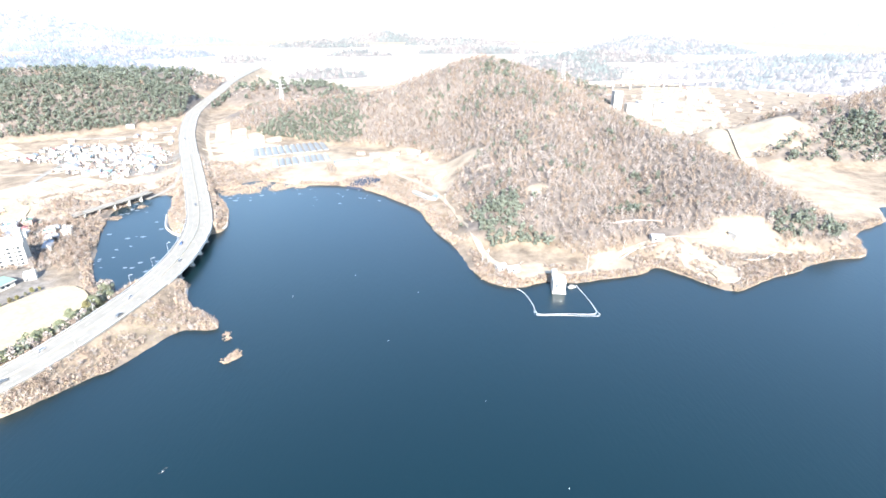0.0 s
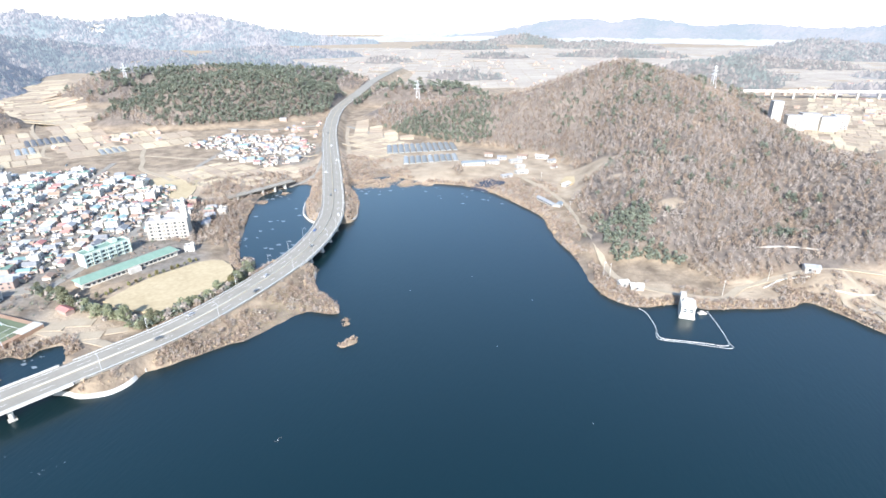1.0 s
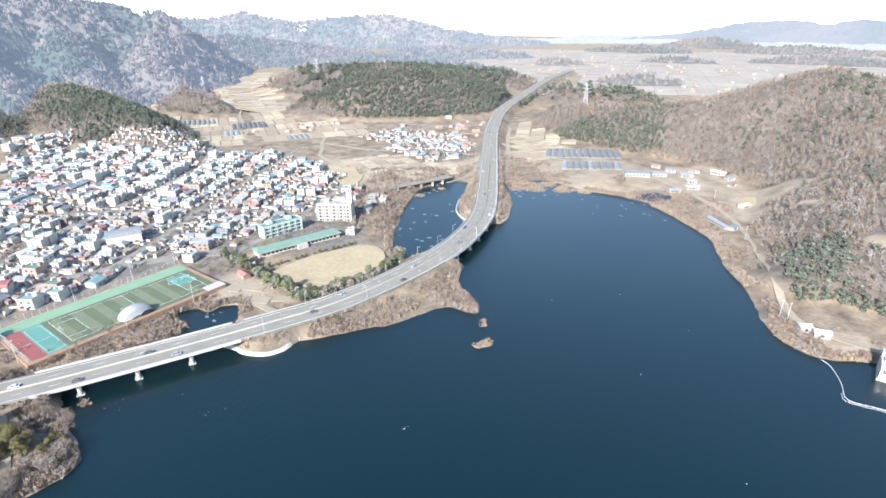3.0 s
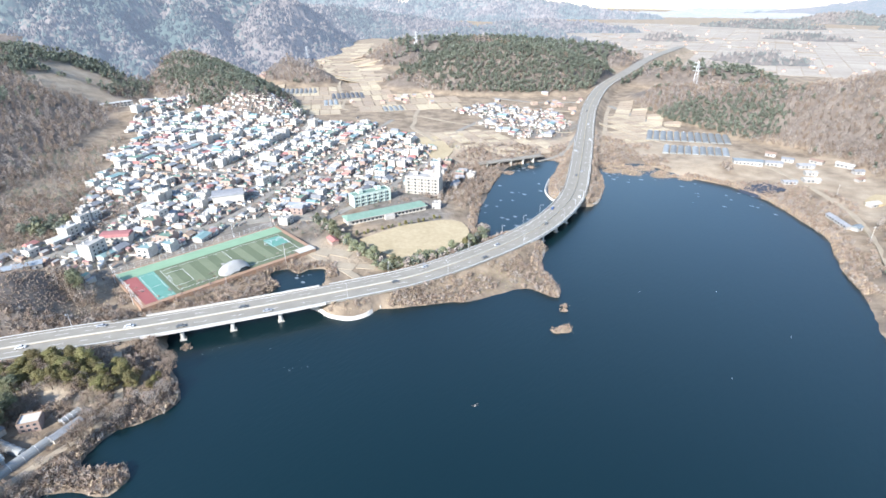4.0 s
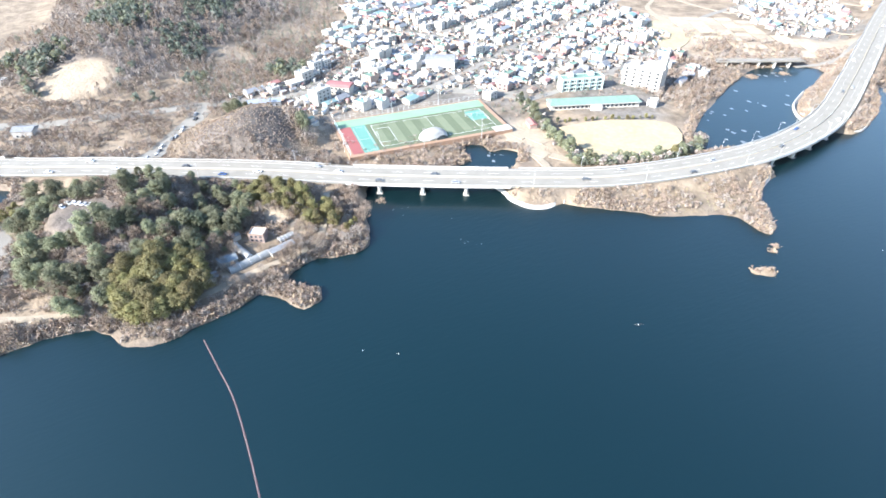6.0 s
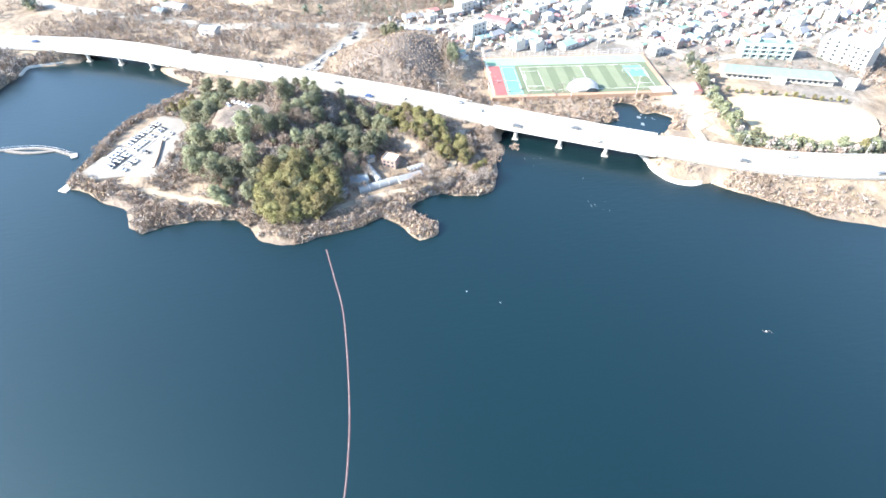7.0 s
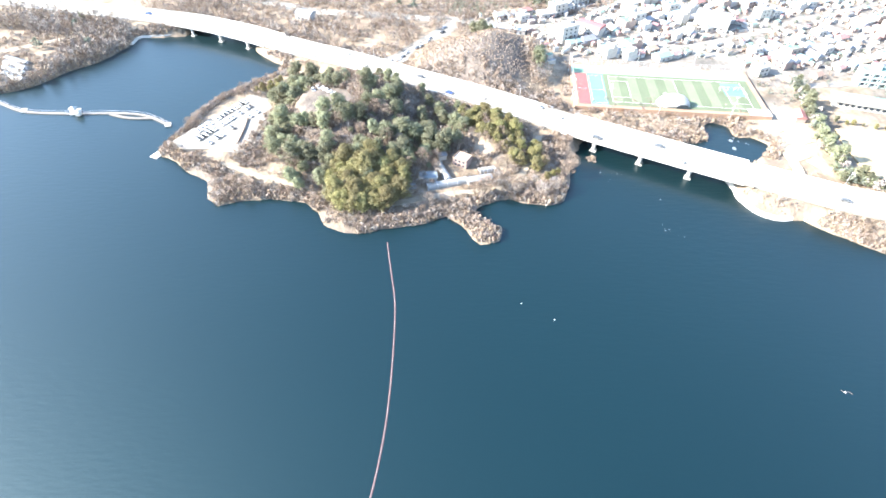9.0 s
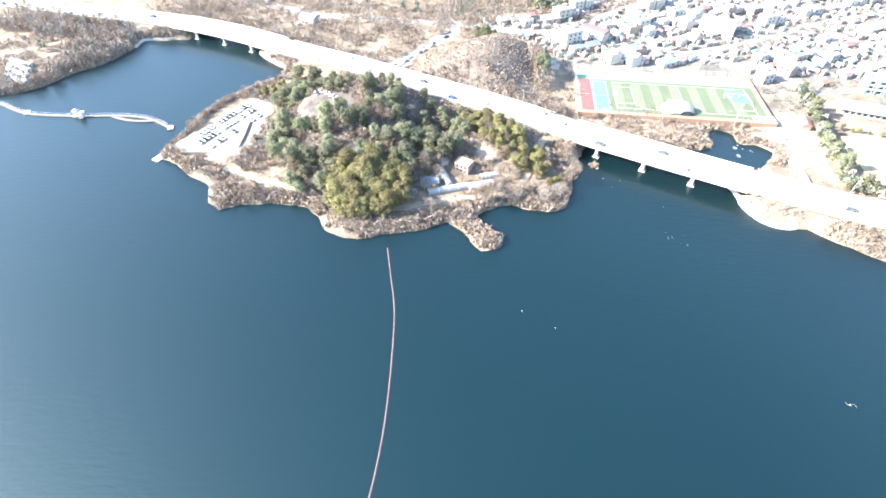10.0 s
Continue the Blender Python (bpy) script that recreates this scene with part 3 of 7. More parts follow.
def box(bm, x, y, z, sx, sy, sz, turn=0.0, taper=1.0):
    """A box that stands on z, centred on x, y."""
    c, s, vs = math.cos(turn), math.sin(turn), []
    for k, h in ((1.0, 0), (taper, sz)):
        for a, b in ((-1, -1), (1, -1), (1, 1), (-1, 1)):
            u, v = a * sx / 2 * k, b * sy / 2 * k
            vs.append(bm.verts.new((x + u * c - v * s, y + u * s + v * c, z + h)))
    for f in ((3, 2, 1, 0), (4, 5, 6, 7), (0, 1, 5, 4), (1, 2, 6, 5), (2, 3, 7, 6), (3, 0, 4, 7)):
        bm.faces.new([vs[i] for i in f])
    return bm


def boxed(*a, **k):
    return box(bmesh.new(), *a, **k)


def rod(bm, a, b, r0, r1=None, sides=6):
    """A tapered round bar from a to b."""
    a, b = Vector(a), Vector(b)
    q = (b - a).to_track_quat("Z", "Y")
    rings = []
    for p, r in ((a, r0), (b, r0 if r1 is None else r1)):
        rings.append([bm.verts.new(p + q @ Vector((r * math.cos(i * 2 * math.pi / sides), r * math.sin(i * 2 * math.pi / sides), 0))) for i in range(sides)])
    for i in range(sides):
        j = (i + 1) % sides
        bm.faces.new((rings[0][i], rings[0][j], rings[1][j], rings[1][i]))
    bm.faces.new(rings[0][::-1])
    bm.faces.new(rings[1])
    return bm


def prism(bm, outline, z0, z1):
    """An upright block over a plan outline."""
    lo, hi = [bm.verts.new((x, y, z0)) for x, y in outline], [bm.verts.new((x, y, z1)) for x, y in outline]
    n = len(outline)
    for i in range(n):
        j = (i + 1) % n
        bm.faces.new((lo[i], lo[j], hi[j], hi[i]))
    bm.faces.new(lo[::-1])
    bm.faces.new(hi)
    bmesh.ops.recalc_face_normals(bm, faces=bm.faces)
    return bm


def arch(bm, x, y, z, length, width, high, turn=0.0, n=8):
    """A half-round tunnel along its own x."""
    c, s = math.cos(turn), math.sin(turn)
    rows = []
    for u in (-length / 2, length / 2):
        ring = []
        for i in range(n + 1):
            a = math.pi * i / n
            v, h = -math.cos(a) * width / 2, math.sin(a) ** 0.8 * high
            ring.append(bm.verts.new((x + u * c - v * s, y + u * s + v * c, z + h)))
        rows.append(ring)
    for i in range(n):
        bm.faces.new((rows[0][i], rows[1][i], rows[1][i + 1], rows[0][i + 1]))
    bm.faces.new(rows[0])
    bm.faces.new(rows[1][::-1])
    return bm


def empty(name, label, category, group="", kind=""):
    return tagged(new(name), label, category, group, kind)


def big_mesh(name, verts, tris, mats, index=None, kind="stuff", label="", category="", parent=None):
    """Many triangles at once, from arrays."""
    me = bpy.data.meshes.new(name)
    verts, tris = np.asarray(verts, np.float32), np.asarray(tris, np.int32)
    me.vertices.add(len(verts))
    me.vertices.foreach_set("co", verts.ravel())
    me.loops.add(tris.size)
    me.loops.foreach_set("vertex_index", tris.ravel())
    me.polygons.add(len(tris))
    me.polygons.foreach_set("loop_start", np.arange(0, tris.size, 3, dtype=np.int32))
    for m in mats:
        me.materials.append(m)
    if index is not None:
        me.polygons.foreach_set("material_index", np.asarray(index, np.int32))
    me.update(calc_edges=True)
    ob = new(name, me)
    ob.parent = parent
    return tagged(ob, label, category, kind=kind)


build_distance()


# ---- highway: markings, barriers, bridges ----
def stretch(y0, y1):
    """The piece of the highway between two northings."""
    return ROAD[(ROAD[:, 1] >= y0) & (ROAD[:, 1] <= y1)]


BARRIER = speckled("galvanised_rail", (0.48, 0.49, 0.49), (0.68, 0.69, 0.69), 0.8, 0.5, metal=0.3)
near = stretch(-420, 1000)
fine = spline(near, 2.0)
for o, mat, w in ((0.25, YELLOW_LINE, 0.09), (-0.25, YELLOW_LINE, 0.09), (8.6, PAINT_LINE, 0.11), (-8.6, PAINT_LINE, 0.11)):
    tagged(ribbon("road_line", fine, slab(o - w, o + w, 0.0, 0.02), mat), "painted line along the highway", "marking", kind="structure")
dash_v, dash_f = [], []
for o in (4.5, -4.5):
    line = shift(spline(stretch(-420, 760), 3.3), o)
    for i in range(0, len(line) - 1, 3):
        a, b = line[i], line[i + 1]
        d = (b - a)[:2] / (np.linalg.norm((b - a)[:2]) + 1e-9) * 0.09
        k = len(dash_v)
        dash_v += [(a[0] - d[1], a[1] + d[0], a[2] + 0.02), (a[0] + d[1], a[1] - d[0], a[2] + 0.02), (b[0] + d[1], b[1] - d[0], b[2] + 0.02), (b[0] - d[1], b[1] + d[0], b[2] + 0.02)]
        dash_f.append((k, k + 1, k + 2, k + 3))
tagged(mesh_object("lane_dashes", dash_v, dash_f, PAINT_LINE), "worn white lane dashes on the highway", "marking", kind="stuff")
for o in (10.05, -10.05):
    for y0, y1 in ((-420, -176), (-98, 78), (172, 306), (408, 900)):
        tagged(ribbon("guardrail", shift(stretch(y0, y1), o), slab(-0.06, 0.06, 0.45, 0.95), BARRIER), "low galvanised rail along the highway", "guardrail", kind="structure")
tagged(ribbon("median_rail", stretch(-98, 640), slab(-0.12, 0.12, 0.02, 0.8), CONCRETE), "low rail between the carriageways", "guardrail", kind="structure")


def road_bridge(label, y0, y1, pier_ys):
    """A girder bridge: deck box, edge parapets, hammerhead piers."""
    br = empty("road_bridge", label, "bridge")
    line = stretch(y0, y1)
    ribbon("deck_slab", line, [(-10.7, -0.62), (-10.7, -0.1), (-10.32, -0.1), (-10.32, -0.62)], PALE_CONCRETE, parent=br)
    ribbon("deck_slab", line, [(10.32, -0.62), (10.32, -0.1), (10.7, -0.1), (10.7, -0.62)], PALE_CONCRETE, parent=br)
    for o in (-7.8, -2.6, 2.6, 7.8):
        ribbon("girder", line, [(o - 0.45, -2.1), (o - 0.45, -0.62), (o + 0.45, -0.62), (o + 0.45, -2.1)], CONCRETE, parent=br)
    for o in (-10.5, 10.5):
        ribbon("parapet", line, [(o - 0.2, -0.1), (o - 0.12, 0.75), (o + 0.12, 0.75), (o + 0.2, -0.1)], PALE_CONCRETE, parent=br)
        ribbon("parapet_rail", line, slab(o - 0.05, o + 0.05, 0.95, 1.05), BARRIER, parent=br)
    for py in pier_ys:
        k = int(np.argmin(abs(ROAD[:, 1] - py)))
        p, q = ROAD[k], ROAD[k + 1]
        turn = math.atan2(q[1] - p[1], q[0] - p[0]) + math.pi / 2
        c, s = math.cos(turn), math.sin(turn)
        pier = part("pier", box(boxed(p[0], p[1], p[2] - 2.9, 17, 2.0, 0.8, turn), p[0], p[1], p[2] - 3.5, 12, 1.8, 0.6, turn), PALE_CONCRETE, br)
        for o in (-7.2, 7.2):
            part("column", rod(bmesh.new(), (p[0] + c * o, p[1] + s * o, -4), (p[0] + c * o, p[1] + s * o, p[2] - 2.9), 1.05, 1.05, 12), PALE_CONCRETE, pier)
            part("pile_cap", boxed(p[0] + c * o, p[1] + s * o, -1.2, 3.4, 3.4, 1.5, turn), CONCRETE, pier)
    return br


road_bridge("concrete girder highway bridge between headland and causeway", 84, 168, (102, 124, 147))
road_bridge("curved concrete girder highway bridge over the bay mouth", 304, 412, (322, 344, 366, 388))
road_bridge("short concrete girder bridge over the west arm", -182, -98, (-160, -140, -118))

# side roads and paths, laid over the ground
TRACKS = [
    ("shore_road", [(-60, 585), (-20, 530), (-3, 495), (6, 466), (17, 418), (30, 362), (44, 340), (73, 332), (99, 332), (117, 352), (149, 370), (178, 378), (210, 384), (240, 372), (262, 362)], 5, DIRT_TRACK, "pale concrete farm road along the shore"),
    ("village_street", [(-570, -320), (-500, -220), (-473, -165), (-455, -125), (-437, -86), (-430, -48), (-424, -9), (-418, 30), (-412, 58), (-408, 88), (-393, 128), (-378, 170), (-362, 204), (-345, 228), (-322, 244)], 11, ASPHALT, "pale asphalt street past the sports ground"),
    ("village_street", [(-408, 92), (-437, 127), (-463, 160), (-478, 196), (-496, 246), (-520, 310), (-570, 400), (-640, 470)], 8, OLD_ASPHALT, "grey asphalt main street of the village"),
    ("village_street", [(-376, 186), (-400, 242), (-430, 298), (-468, 383), (-530, 520)], 6, OLD_ASPHALT, "narrow grey asphalt village street"),
    ("village_street", [(-300, 352), (-335, 335), (-430, 292), (-520, 225), (-580, 170)], 7, OLD_ASPHALT, "grey asphalt street through the village"),
    ("village_street", [(-322, 244), (-330, 300), (-345, 350), (-370, 430), (-420, 520), (-440, 620)], 6, OLD_ASPHALT, "narrow grey asphalt village street"),
    ("side_road", [(-340, -24), (-350, -15), (-363, -7), (-386, 9), (-405, 20), (-418, 26)], 13, ASPHALT, "asphalt side road leaving the highway"),
    ("slip_road", [(-286, 494), (-274, 530), (-285, 570), (-300, 610), (-330, 680), (-352, 735)], 6, OLD_ASPHALT, "asphalt slip road beside the highway"),
    ("farm_track", [(-300, 610), (-360, 600), (-440, 565), (-520, 560)], 4, DIRT_TRACK, "pale farm track"),
    ("farm_track", [(-322, 676), (-270, 668), (-235, 650), (-200, 640), (-120, 628), (-60, 585)], 5, DIRT_TRACK, "pale farm road to the north shore hamlet"),
    ("farm_track", [(-599, 544), (-692, 579), (-800, 650), (-880, 745), (-951, 812), (-1060, 900), (-1221, 996), (-1390, 1120)], 6, DIRT_TRACK, "pale farm road up the valley fields"),
    ("farm_track", [(-398, 465), (-433, 484), (-478, 505), (-500, 532), (-530, 566), (-560, 610)], 5, DIRT_TRACK, "pale winding farm lane behind the village"),
    ("farm_track", [(-622, 521), (-651, 534), (-720, 610), (-760, 680)], 4, DIRT_TRACK, "pale farm lane between the plots"),
    ("farm_track", [(-352, 735), (-440, 690), (-520, 640), (-600, 628), (-690, 560)], 4, DIRT_TRACK, "pale farm road through the hamlet"),
    ("island_path", [(-318, -6), (-300, -40), (-292, -70), (-296, -92), (-262, -108), (-240, -98), (-228, -78), (-218, -50), (-206, -25), (-207, -3), (-212, 13), (-216, 31), (-222, 52), (-240, 62), (-262, 70)], 3.5, DIRT_TRACK, "pale gravel path round the wooded headland"),
    ("playing_field_lane", [(-336, 206), (-300, 202), (-272, 200), (-245, 200), (-228, 196)], 5, DIRT_TRACK, "pale packed lane beside the sports ground"),
    ("west_lane", [(-340, -330), (-355, -290), (-373, -263), (-385, -245), (-391, -224), (-402, -206)], 5, DIRT_TRACK, "pale lane down to the western shore"),
    ("cross_road", [(-520, 735), (-443, 748), (-404, 785), (-376, 796)], 7, OLD_ASPHALT, "grey asphalt road meeting the highway"),
    ("cross_road", [(-348, 795), (-305, 764), (-256, 728), (-215, 690)], 8, OLD_ASPHALT, "pale asphalt road to the north shore hamlet"),
    ("frontage_lane", [(-238, 545), (-250, 569), (-285, 650), (-318, 722), (-345, 790)], 5, DIRT_TRACK, "pale lane along the foot of the highway bank"),
    ("valley_road", [(330, 560), (352, 600), (372, 690), (392, 800), (400, 930), (380, 1100)], 8, DIRT_TRACK, "pale road along the valley behind the hill"),
    ("garden_path", [(178, 378), (186, 350), (197, 330), (185, 320), (170, 340), (178, 360)], 3, DIRT_TRACK, "pale path round a lakeside garden"),
]
for name, pts, w, mat, label in TRACKS:
    tagged(ribbon(name, draped(pts), slab(-w / 2, w / 2, -0.5, 0.1), mat), label, "road", kind="structure")
# pale stone edging where the banks were made up
for pts in ([(-229, 160), (-222, 161.5), (-215, 161), (-204, 166), (-199.5, 175), (-201, 184)], [(-198, 462), (-190, 442), (-183, 422), (-186, 408), (-196, 403)], [(-211, 401), (-219, 406), (-232, 421), (-244, 448)], [(-162, 298), (-165.5, 307), (-169, 315), (-178, 320)],
            [(-377, -112), (-368, -108), (-358, -98)], [(-398, -171), (-395, -187), (-392, -202), (-380, -203.5)]):
    line = spline(pts, 2.0)
    tagged(ribbon("bank_edging", np.column_stack([line, np.zeros(len(line))]), [(-1.6, -0.6), (-1.2, 1.5), (-0.5, 1.5), (1.2, -0.6)], PALE_CONCRETE), "pale concrete bank edging at the waterline", "revetment", kind="structure")
old = tagged(new("old_bridge"), "old narrow concrete bridge over a marshy inlet", "bridge")
line = np.column_stack([spline([(-316, 430), (-306, 450), (-294, 476), (-284, 498)], 4.0), np.full(len(spline([(-316, 430), (-306, 450), (-294, 476), (-284, 498)], 4.0)), 6.2)])
ribbon("deck_slab", line, slab(-3.2, 3.2, -0.7, 0.0), OLD_ASPHALT, parent=old)
for o in (-3.31, 3.31):
    ribbon("parapet", line, slab(o - 0.1, o + 0.1, -0.7, 0.6), OLD_ASPHALT, parent=old)
for x, y in ((-312, 438), (-306, 450), (-300, 463), (-294, 476), (-289, 488)):
    part("pier", boxed(x, y, -1, 6, 1.2, 6.5, radians(-27)), CONCRETE, old)

# ---- vegetation ----
BARK = speckled("bark", (0.10, 0.075, 0.055), (0.22, 0.17, 0.13), 1.5)
TWIGS = speckled("bare_twigs", (0.155, 0.115, 0.087), (0.33, 0.252, 0.192), 0.02, 0.95, 20, by_island=0.3)
TWIGS_GREY = speckled("grey_bare_twigs", (0.19, 0.162, 0.142), (0.385, 0.335, 0.295), 0.02, 0.95, 20, by_island=0.3)
PINE = foliage("pine_needles", (0.145, 0.158, 0.098), (0.345, 0.345, 0.22), 0.15, by_object=0.3)
PINE_BRIGHT = foliage("sunny_pine_needles", (0.15, 0.138, 0.06), (0.35, 0.312, 0.15), 0.15, by_object=0.25)
# Bluish grey-green needles: some distance haze is painted into this colour.
PINE_FAR = foliage("hazed_pine_needles", (0.115, 0.135, 0.105), (0.255, 0.275, 0.21), 0.03, by_island=0.3)
SCRUB = speckled("dry_scrub", (0.20, 0.15, 0.118), (0.42, 0.33, 0.262), 0.1, 0.95, 10, by_island=0.2)
REED = speckled("dry_reeds", (0.24, 0.178, 0.125), (0.49, 0.385, 0.28), 0.08, 0.95, 10, by_island=0.25)


def tri_cloud(rnd, centres, size, flat=0.6, per=6, spread=0.5):
    """Small leaf triangles scattered round clump centres."""
    n = len(centres) * per
    c = np.repeat(centres, per, 0) + rnd.normal(0, spread, (n, 3)) * [1, 1, flat]
    face = rnd.normal(0, 0.5, (n, 3)) + (c - np.repeat(centres, per, 0)) / spread * 0.55 + [0, 0, 0.55]
    b = np.cross(face, rnd.normal(0, 1, (n, 3)))
    b /= np.linalg.norm(b, axis=1)[:, None]
    a = np.cross(face, b)
    a /= np.linalg.norm(a, axis=1)[:, None]
    s = size * rnd.uniform(0.7, 1.4, (n, 1))
    v = np.stack([c + a * s, c - a * s * 0.6 + b * s * 0.8, c - a * s * 0.6 - b * s * 0.8], 1).reshape(-1, 3)
    return v, np.arange(n * 3).reshape(-1, 3)


def slivers(rnd, n, crown_r, low, high, width, long=1.5):
    """Thin upward and outward twigs filling a rounded crown."""
    a = rnd.uniform(0, 2 * math.pi, n)
    h = rnd.uniform(0, 1, n) ** 0.8
    r = crown_r * np.sqrt(rnd.uniform(0.05, 1, n)) * np.sin(math.pi * (0.18 + 0.72 * h)) * 1.05
    c = np.stack([np.cos(a) * r, np.sin(a) * r, low + h * (high - low)], -1)
    d = np.stack([np.cos(a) * 0.6, np.sin(a) * 0.6, rnd.uniform(0.3, 1.2, n)], -1) + rnd.normal(0, 0.35, (n, 3))
    d /= np.linalg.norm(d, axis=1)[:, None]
    e = np.cross(d, rnd.normal(0, 1, (n, 3)))
    e /= np.linalg.norm(e, axis=1)[:, None]
    l = long * rnd.uniform(0.6, 1.3, (n, 1))
    v = np.stack([c - d * l * 0.5 + e * width, c - d * l * 0.5 - e * width, c + d * l * 0.5], 1).reshape(-1, 3)
    return v, np.arange(n * 3).reshape(-1, 3)


def raw_mesh(name, v, t, mat, parent):
    return tagged(big_mesh(name, v, t, [mat], parent=parent, kind=""), "")


def pine_crown(rnd, tall, wide):
    """Clump centres of a pine: uneven tiers with gaps."""
    out = []
    for k in range(int(24 + tall * 3.2)):
        h = rnd.uniform(0.26, 1.0)
        reach = wide * math.sqrt(max(0.03, 1 - ((h - 0.42) / 0.6) ** 2)) * rnd.uniform(0.3, 1.0)
        a = rnd.uniform(0, 2 * math.pi)
        out.append((math.cos(a) * reach, math.sin(a) * reach, h * tall))
    return np.array(out)


def tree(kind, seed):
    rnd = np.random.RandomState(seed)
    tall, wide = rnd.uniform(6.4, 8.6), rnd.uniform(2.8, 3.7)
    if kind == "bare":
        ob = empty("bare_tree", "leafless grey-brown deciduous tree with fine twigs", "tree", "bare trees")
    elif kind == "bright":
        ob = empty("pine_tree", "yellow-green sunlit pine with a dense uneven crown", "tree", "pines")
    else:
        ob = empty("pine_tree", "dark green pine with an uneven layered crown", "tree", "pines")
    bm = bmesh.new()
    lean = Vector((rnd.uniform(-0.5, 0.5), rnd.uniform(-0.5, 0.5), 0))
    top = Vector((0, 0, tall * 0.85)) + lean
    rod(bm, (0, 0, -0.6), Vector((0, 0, tall * 0.4)) + lean * 0.4, 0.24, 0.16)
    rod(bm, Vector((0, 0, tall * 0.4)) + lean * 0.4, top, 0.16, 0.04)
    part("trunk", bm, BARK, ob)
    limbs = bmesh.new()
    for k in range(9 if kind == "bare" else 5):
        h, a = rnd.uniform(0.3, 0.75), rnd.uniform(0, 2 * math.pi)
        p = Vector((0, 0, tall * h)) + lean * h
        rod(limbs, p, p + Vector((math.cos(a) * wide * 0.75, math.sin(a) * wide * 0.75, tall * rnd.uniform(0.12, 0.25))), 0.09, 0.02, 4)
    part("branchwork", limbs, BARK, ob)
    if kind == "bare":
        v, t = slivers(rnd, 420, wide * 1.15, tall * 0.3, tall, 0.06, 1.5)
        raw_mesh("crown", v, t, TWIGS_GREY if seed % 2 else TWIGS, ob)
    else:
        v, t = tri_cloud(rnd, pine_crown(rnd, tall, wide), 0.21, 0.6, 85, 0.52)
        raw_mesh("crown", v, t, PINE_BRIGHT if kind == "bright" else PINE, ob)
    return ob


PROTOTYPES = {}


def plant(kind, variant, x, y, z, size, turn):
    m = pose(x, y, z, 0, 0, turn) @ Matrix.Scale(size, 4)
    key = (kind, variant)
    if key in PROTOTYPES:
        return copy_thing(PROTOTYPES[key], m)
    PROTOTYPES[key] = tree(kind, 40 + variant * 3 + len(kind))
    PROTOTYPES[key].matrix_basis = m
    return PROTOTYPES[key]


def plant_all(rows, seed):
    """Rows of (kind, x, y, size)."""
    rnd = np.random.RandomState(seed)
    zs = ground([r[1] for r in rows], [r[2] for r in rows])[0]
    for (kind, x, y, s), z in zip(rows, zs):
        plant(kind, rnd.randint(0, 5), x, y, z, s * rnd.uniform(0.85, 1.2), rnd.uniform(0, 360))


def scatter(n, x0, x1, y0, y1, keep, seed, least=3.0):
    """Random plan points that keep() allows, no two closer than least."""
    rnd = np.random.RandomState(seed)
    x, y = rnd.uniform(x0, x1, n), rnd.uniform(y0, y1, n)
    ok = keep(x, y)
    x, y, cells, out = x[ok], y[ok], set(), []
    for a, b in zip(x, y):
        c = (int(a / least), int(b / least))
        if c not in cells:
            cells.add(c)
            out.append((a, b))
    return np.array(out).reshape(-1, 2)


# the wooded headland: dark pines on the knoll, a sunlit grove at its foot, bare trees along the shore
def blob(x, y, spots):
    s = np.zeros(x.shape)
    for cx, cy, rx, ry in spots:
        s = np.maximum(s, 1 - np.hypot((x - cx) / rx, (y - cy) / ry))
    return s


wood = scatter(3400, -330, -205, -95, 40, lambda x, y: (blob(x, y, [(-266, -34, 42, 42), (-292, -6, 36, 30), (-300, -50, 26, 36), (-238, -34, 30, 28), (-252, 2, 24, 17), (-276, 18, 26, 15), (-304, 12, 20, 18), (-318, -20, 10, 22)]) > 0) & (blob(x, y, [(-277, -47, 17, 20), (-270, -62, 9, 9), (-248, -40, 6, 7), (-296, -30, 7, 12), (-262, 14, 10, 9)]) <= 0), 5, 5.4)
grove = scatter(900, -245, -200, -45, 0, lambda x, y: blob(x, y, [(-217, -18, 17, 18)]) > 0, 6, 4.0)
rows = []
rnd = np.random.RandomState(12)
for x, y in wood:
    near = float(ground([x], [y])[3][0])          # low growth beside the highway
    if near < 15:
        continue
    if rnd.rand() < 0.88:
        rows.append(("pine" if rnd.rand() < 0.64 else "bare", x, y, rnd.uniform(0.75, 1.15) * (0.6 if near < 22 else 0.8 if near < 30 else 1.0)))
for x, y in grove:
    rows.append(("bright", x, y, rnd.uniform(0.9, 1.25)))
for x, y in scatter(900, -290, -225, 22, 85, lambda x, y: blob(x, y, [(-275, 34, 9, 9), (-266, 44, 11, 9), (-256, 52, 11, 9), (-246, 60, 11, 8), (-238, 65, 8, 6)]) > 0, 8, 3.6):
    rows.append(("bright" if rnd.rand() < 0.7 else "bare", x, y, rnd.uniform(0.55, 0.85)))
for x, y in ((-229, 73), (-232, 76), (-227, 70), (-286, 30), (-276, 50), (-306, -94), (-311, -92), (-315, -88), (-320, -86), (-309, -87), (-304, -90), (-313, -83), (-318, -80), (-324, -84)):
    rows.append(("bright", x, y, 0.45))
for x, y in scatter(700, -330, -195, -125, 80, lambda x, y: (ground(x, y)[1] > 2) & (ground(x, y)[1] < 11) & (x > -325), 9, 8.5):
    rows.append(("bare", x, y, rnd.uniform(0.4, 0.72)))
for x, y in scatter(500, -262, -212, 0, 62, lambda x, y: (blob(x, y, [(-228, 6, 14, 10), (-218, 44, 10, 16), (-255, 22, 9, 16), (-240, 48, 14, 8)]) > 0) & (np.hypot(x + 242, y - 29) > 7), 19, 5.0):
    rows.append(("bare", x, y, rnd.uniform(0.45, 0.8)))
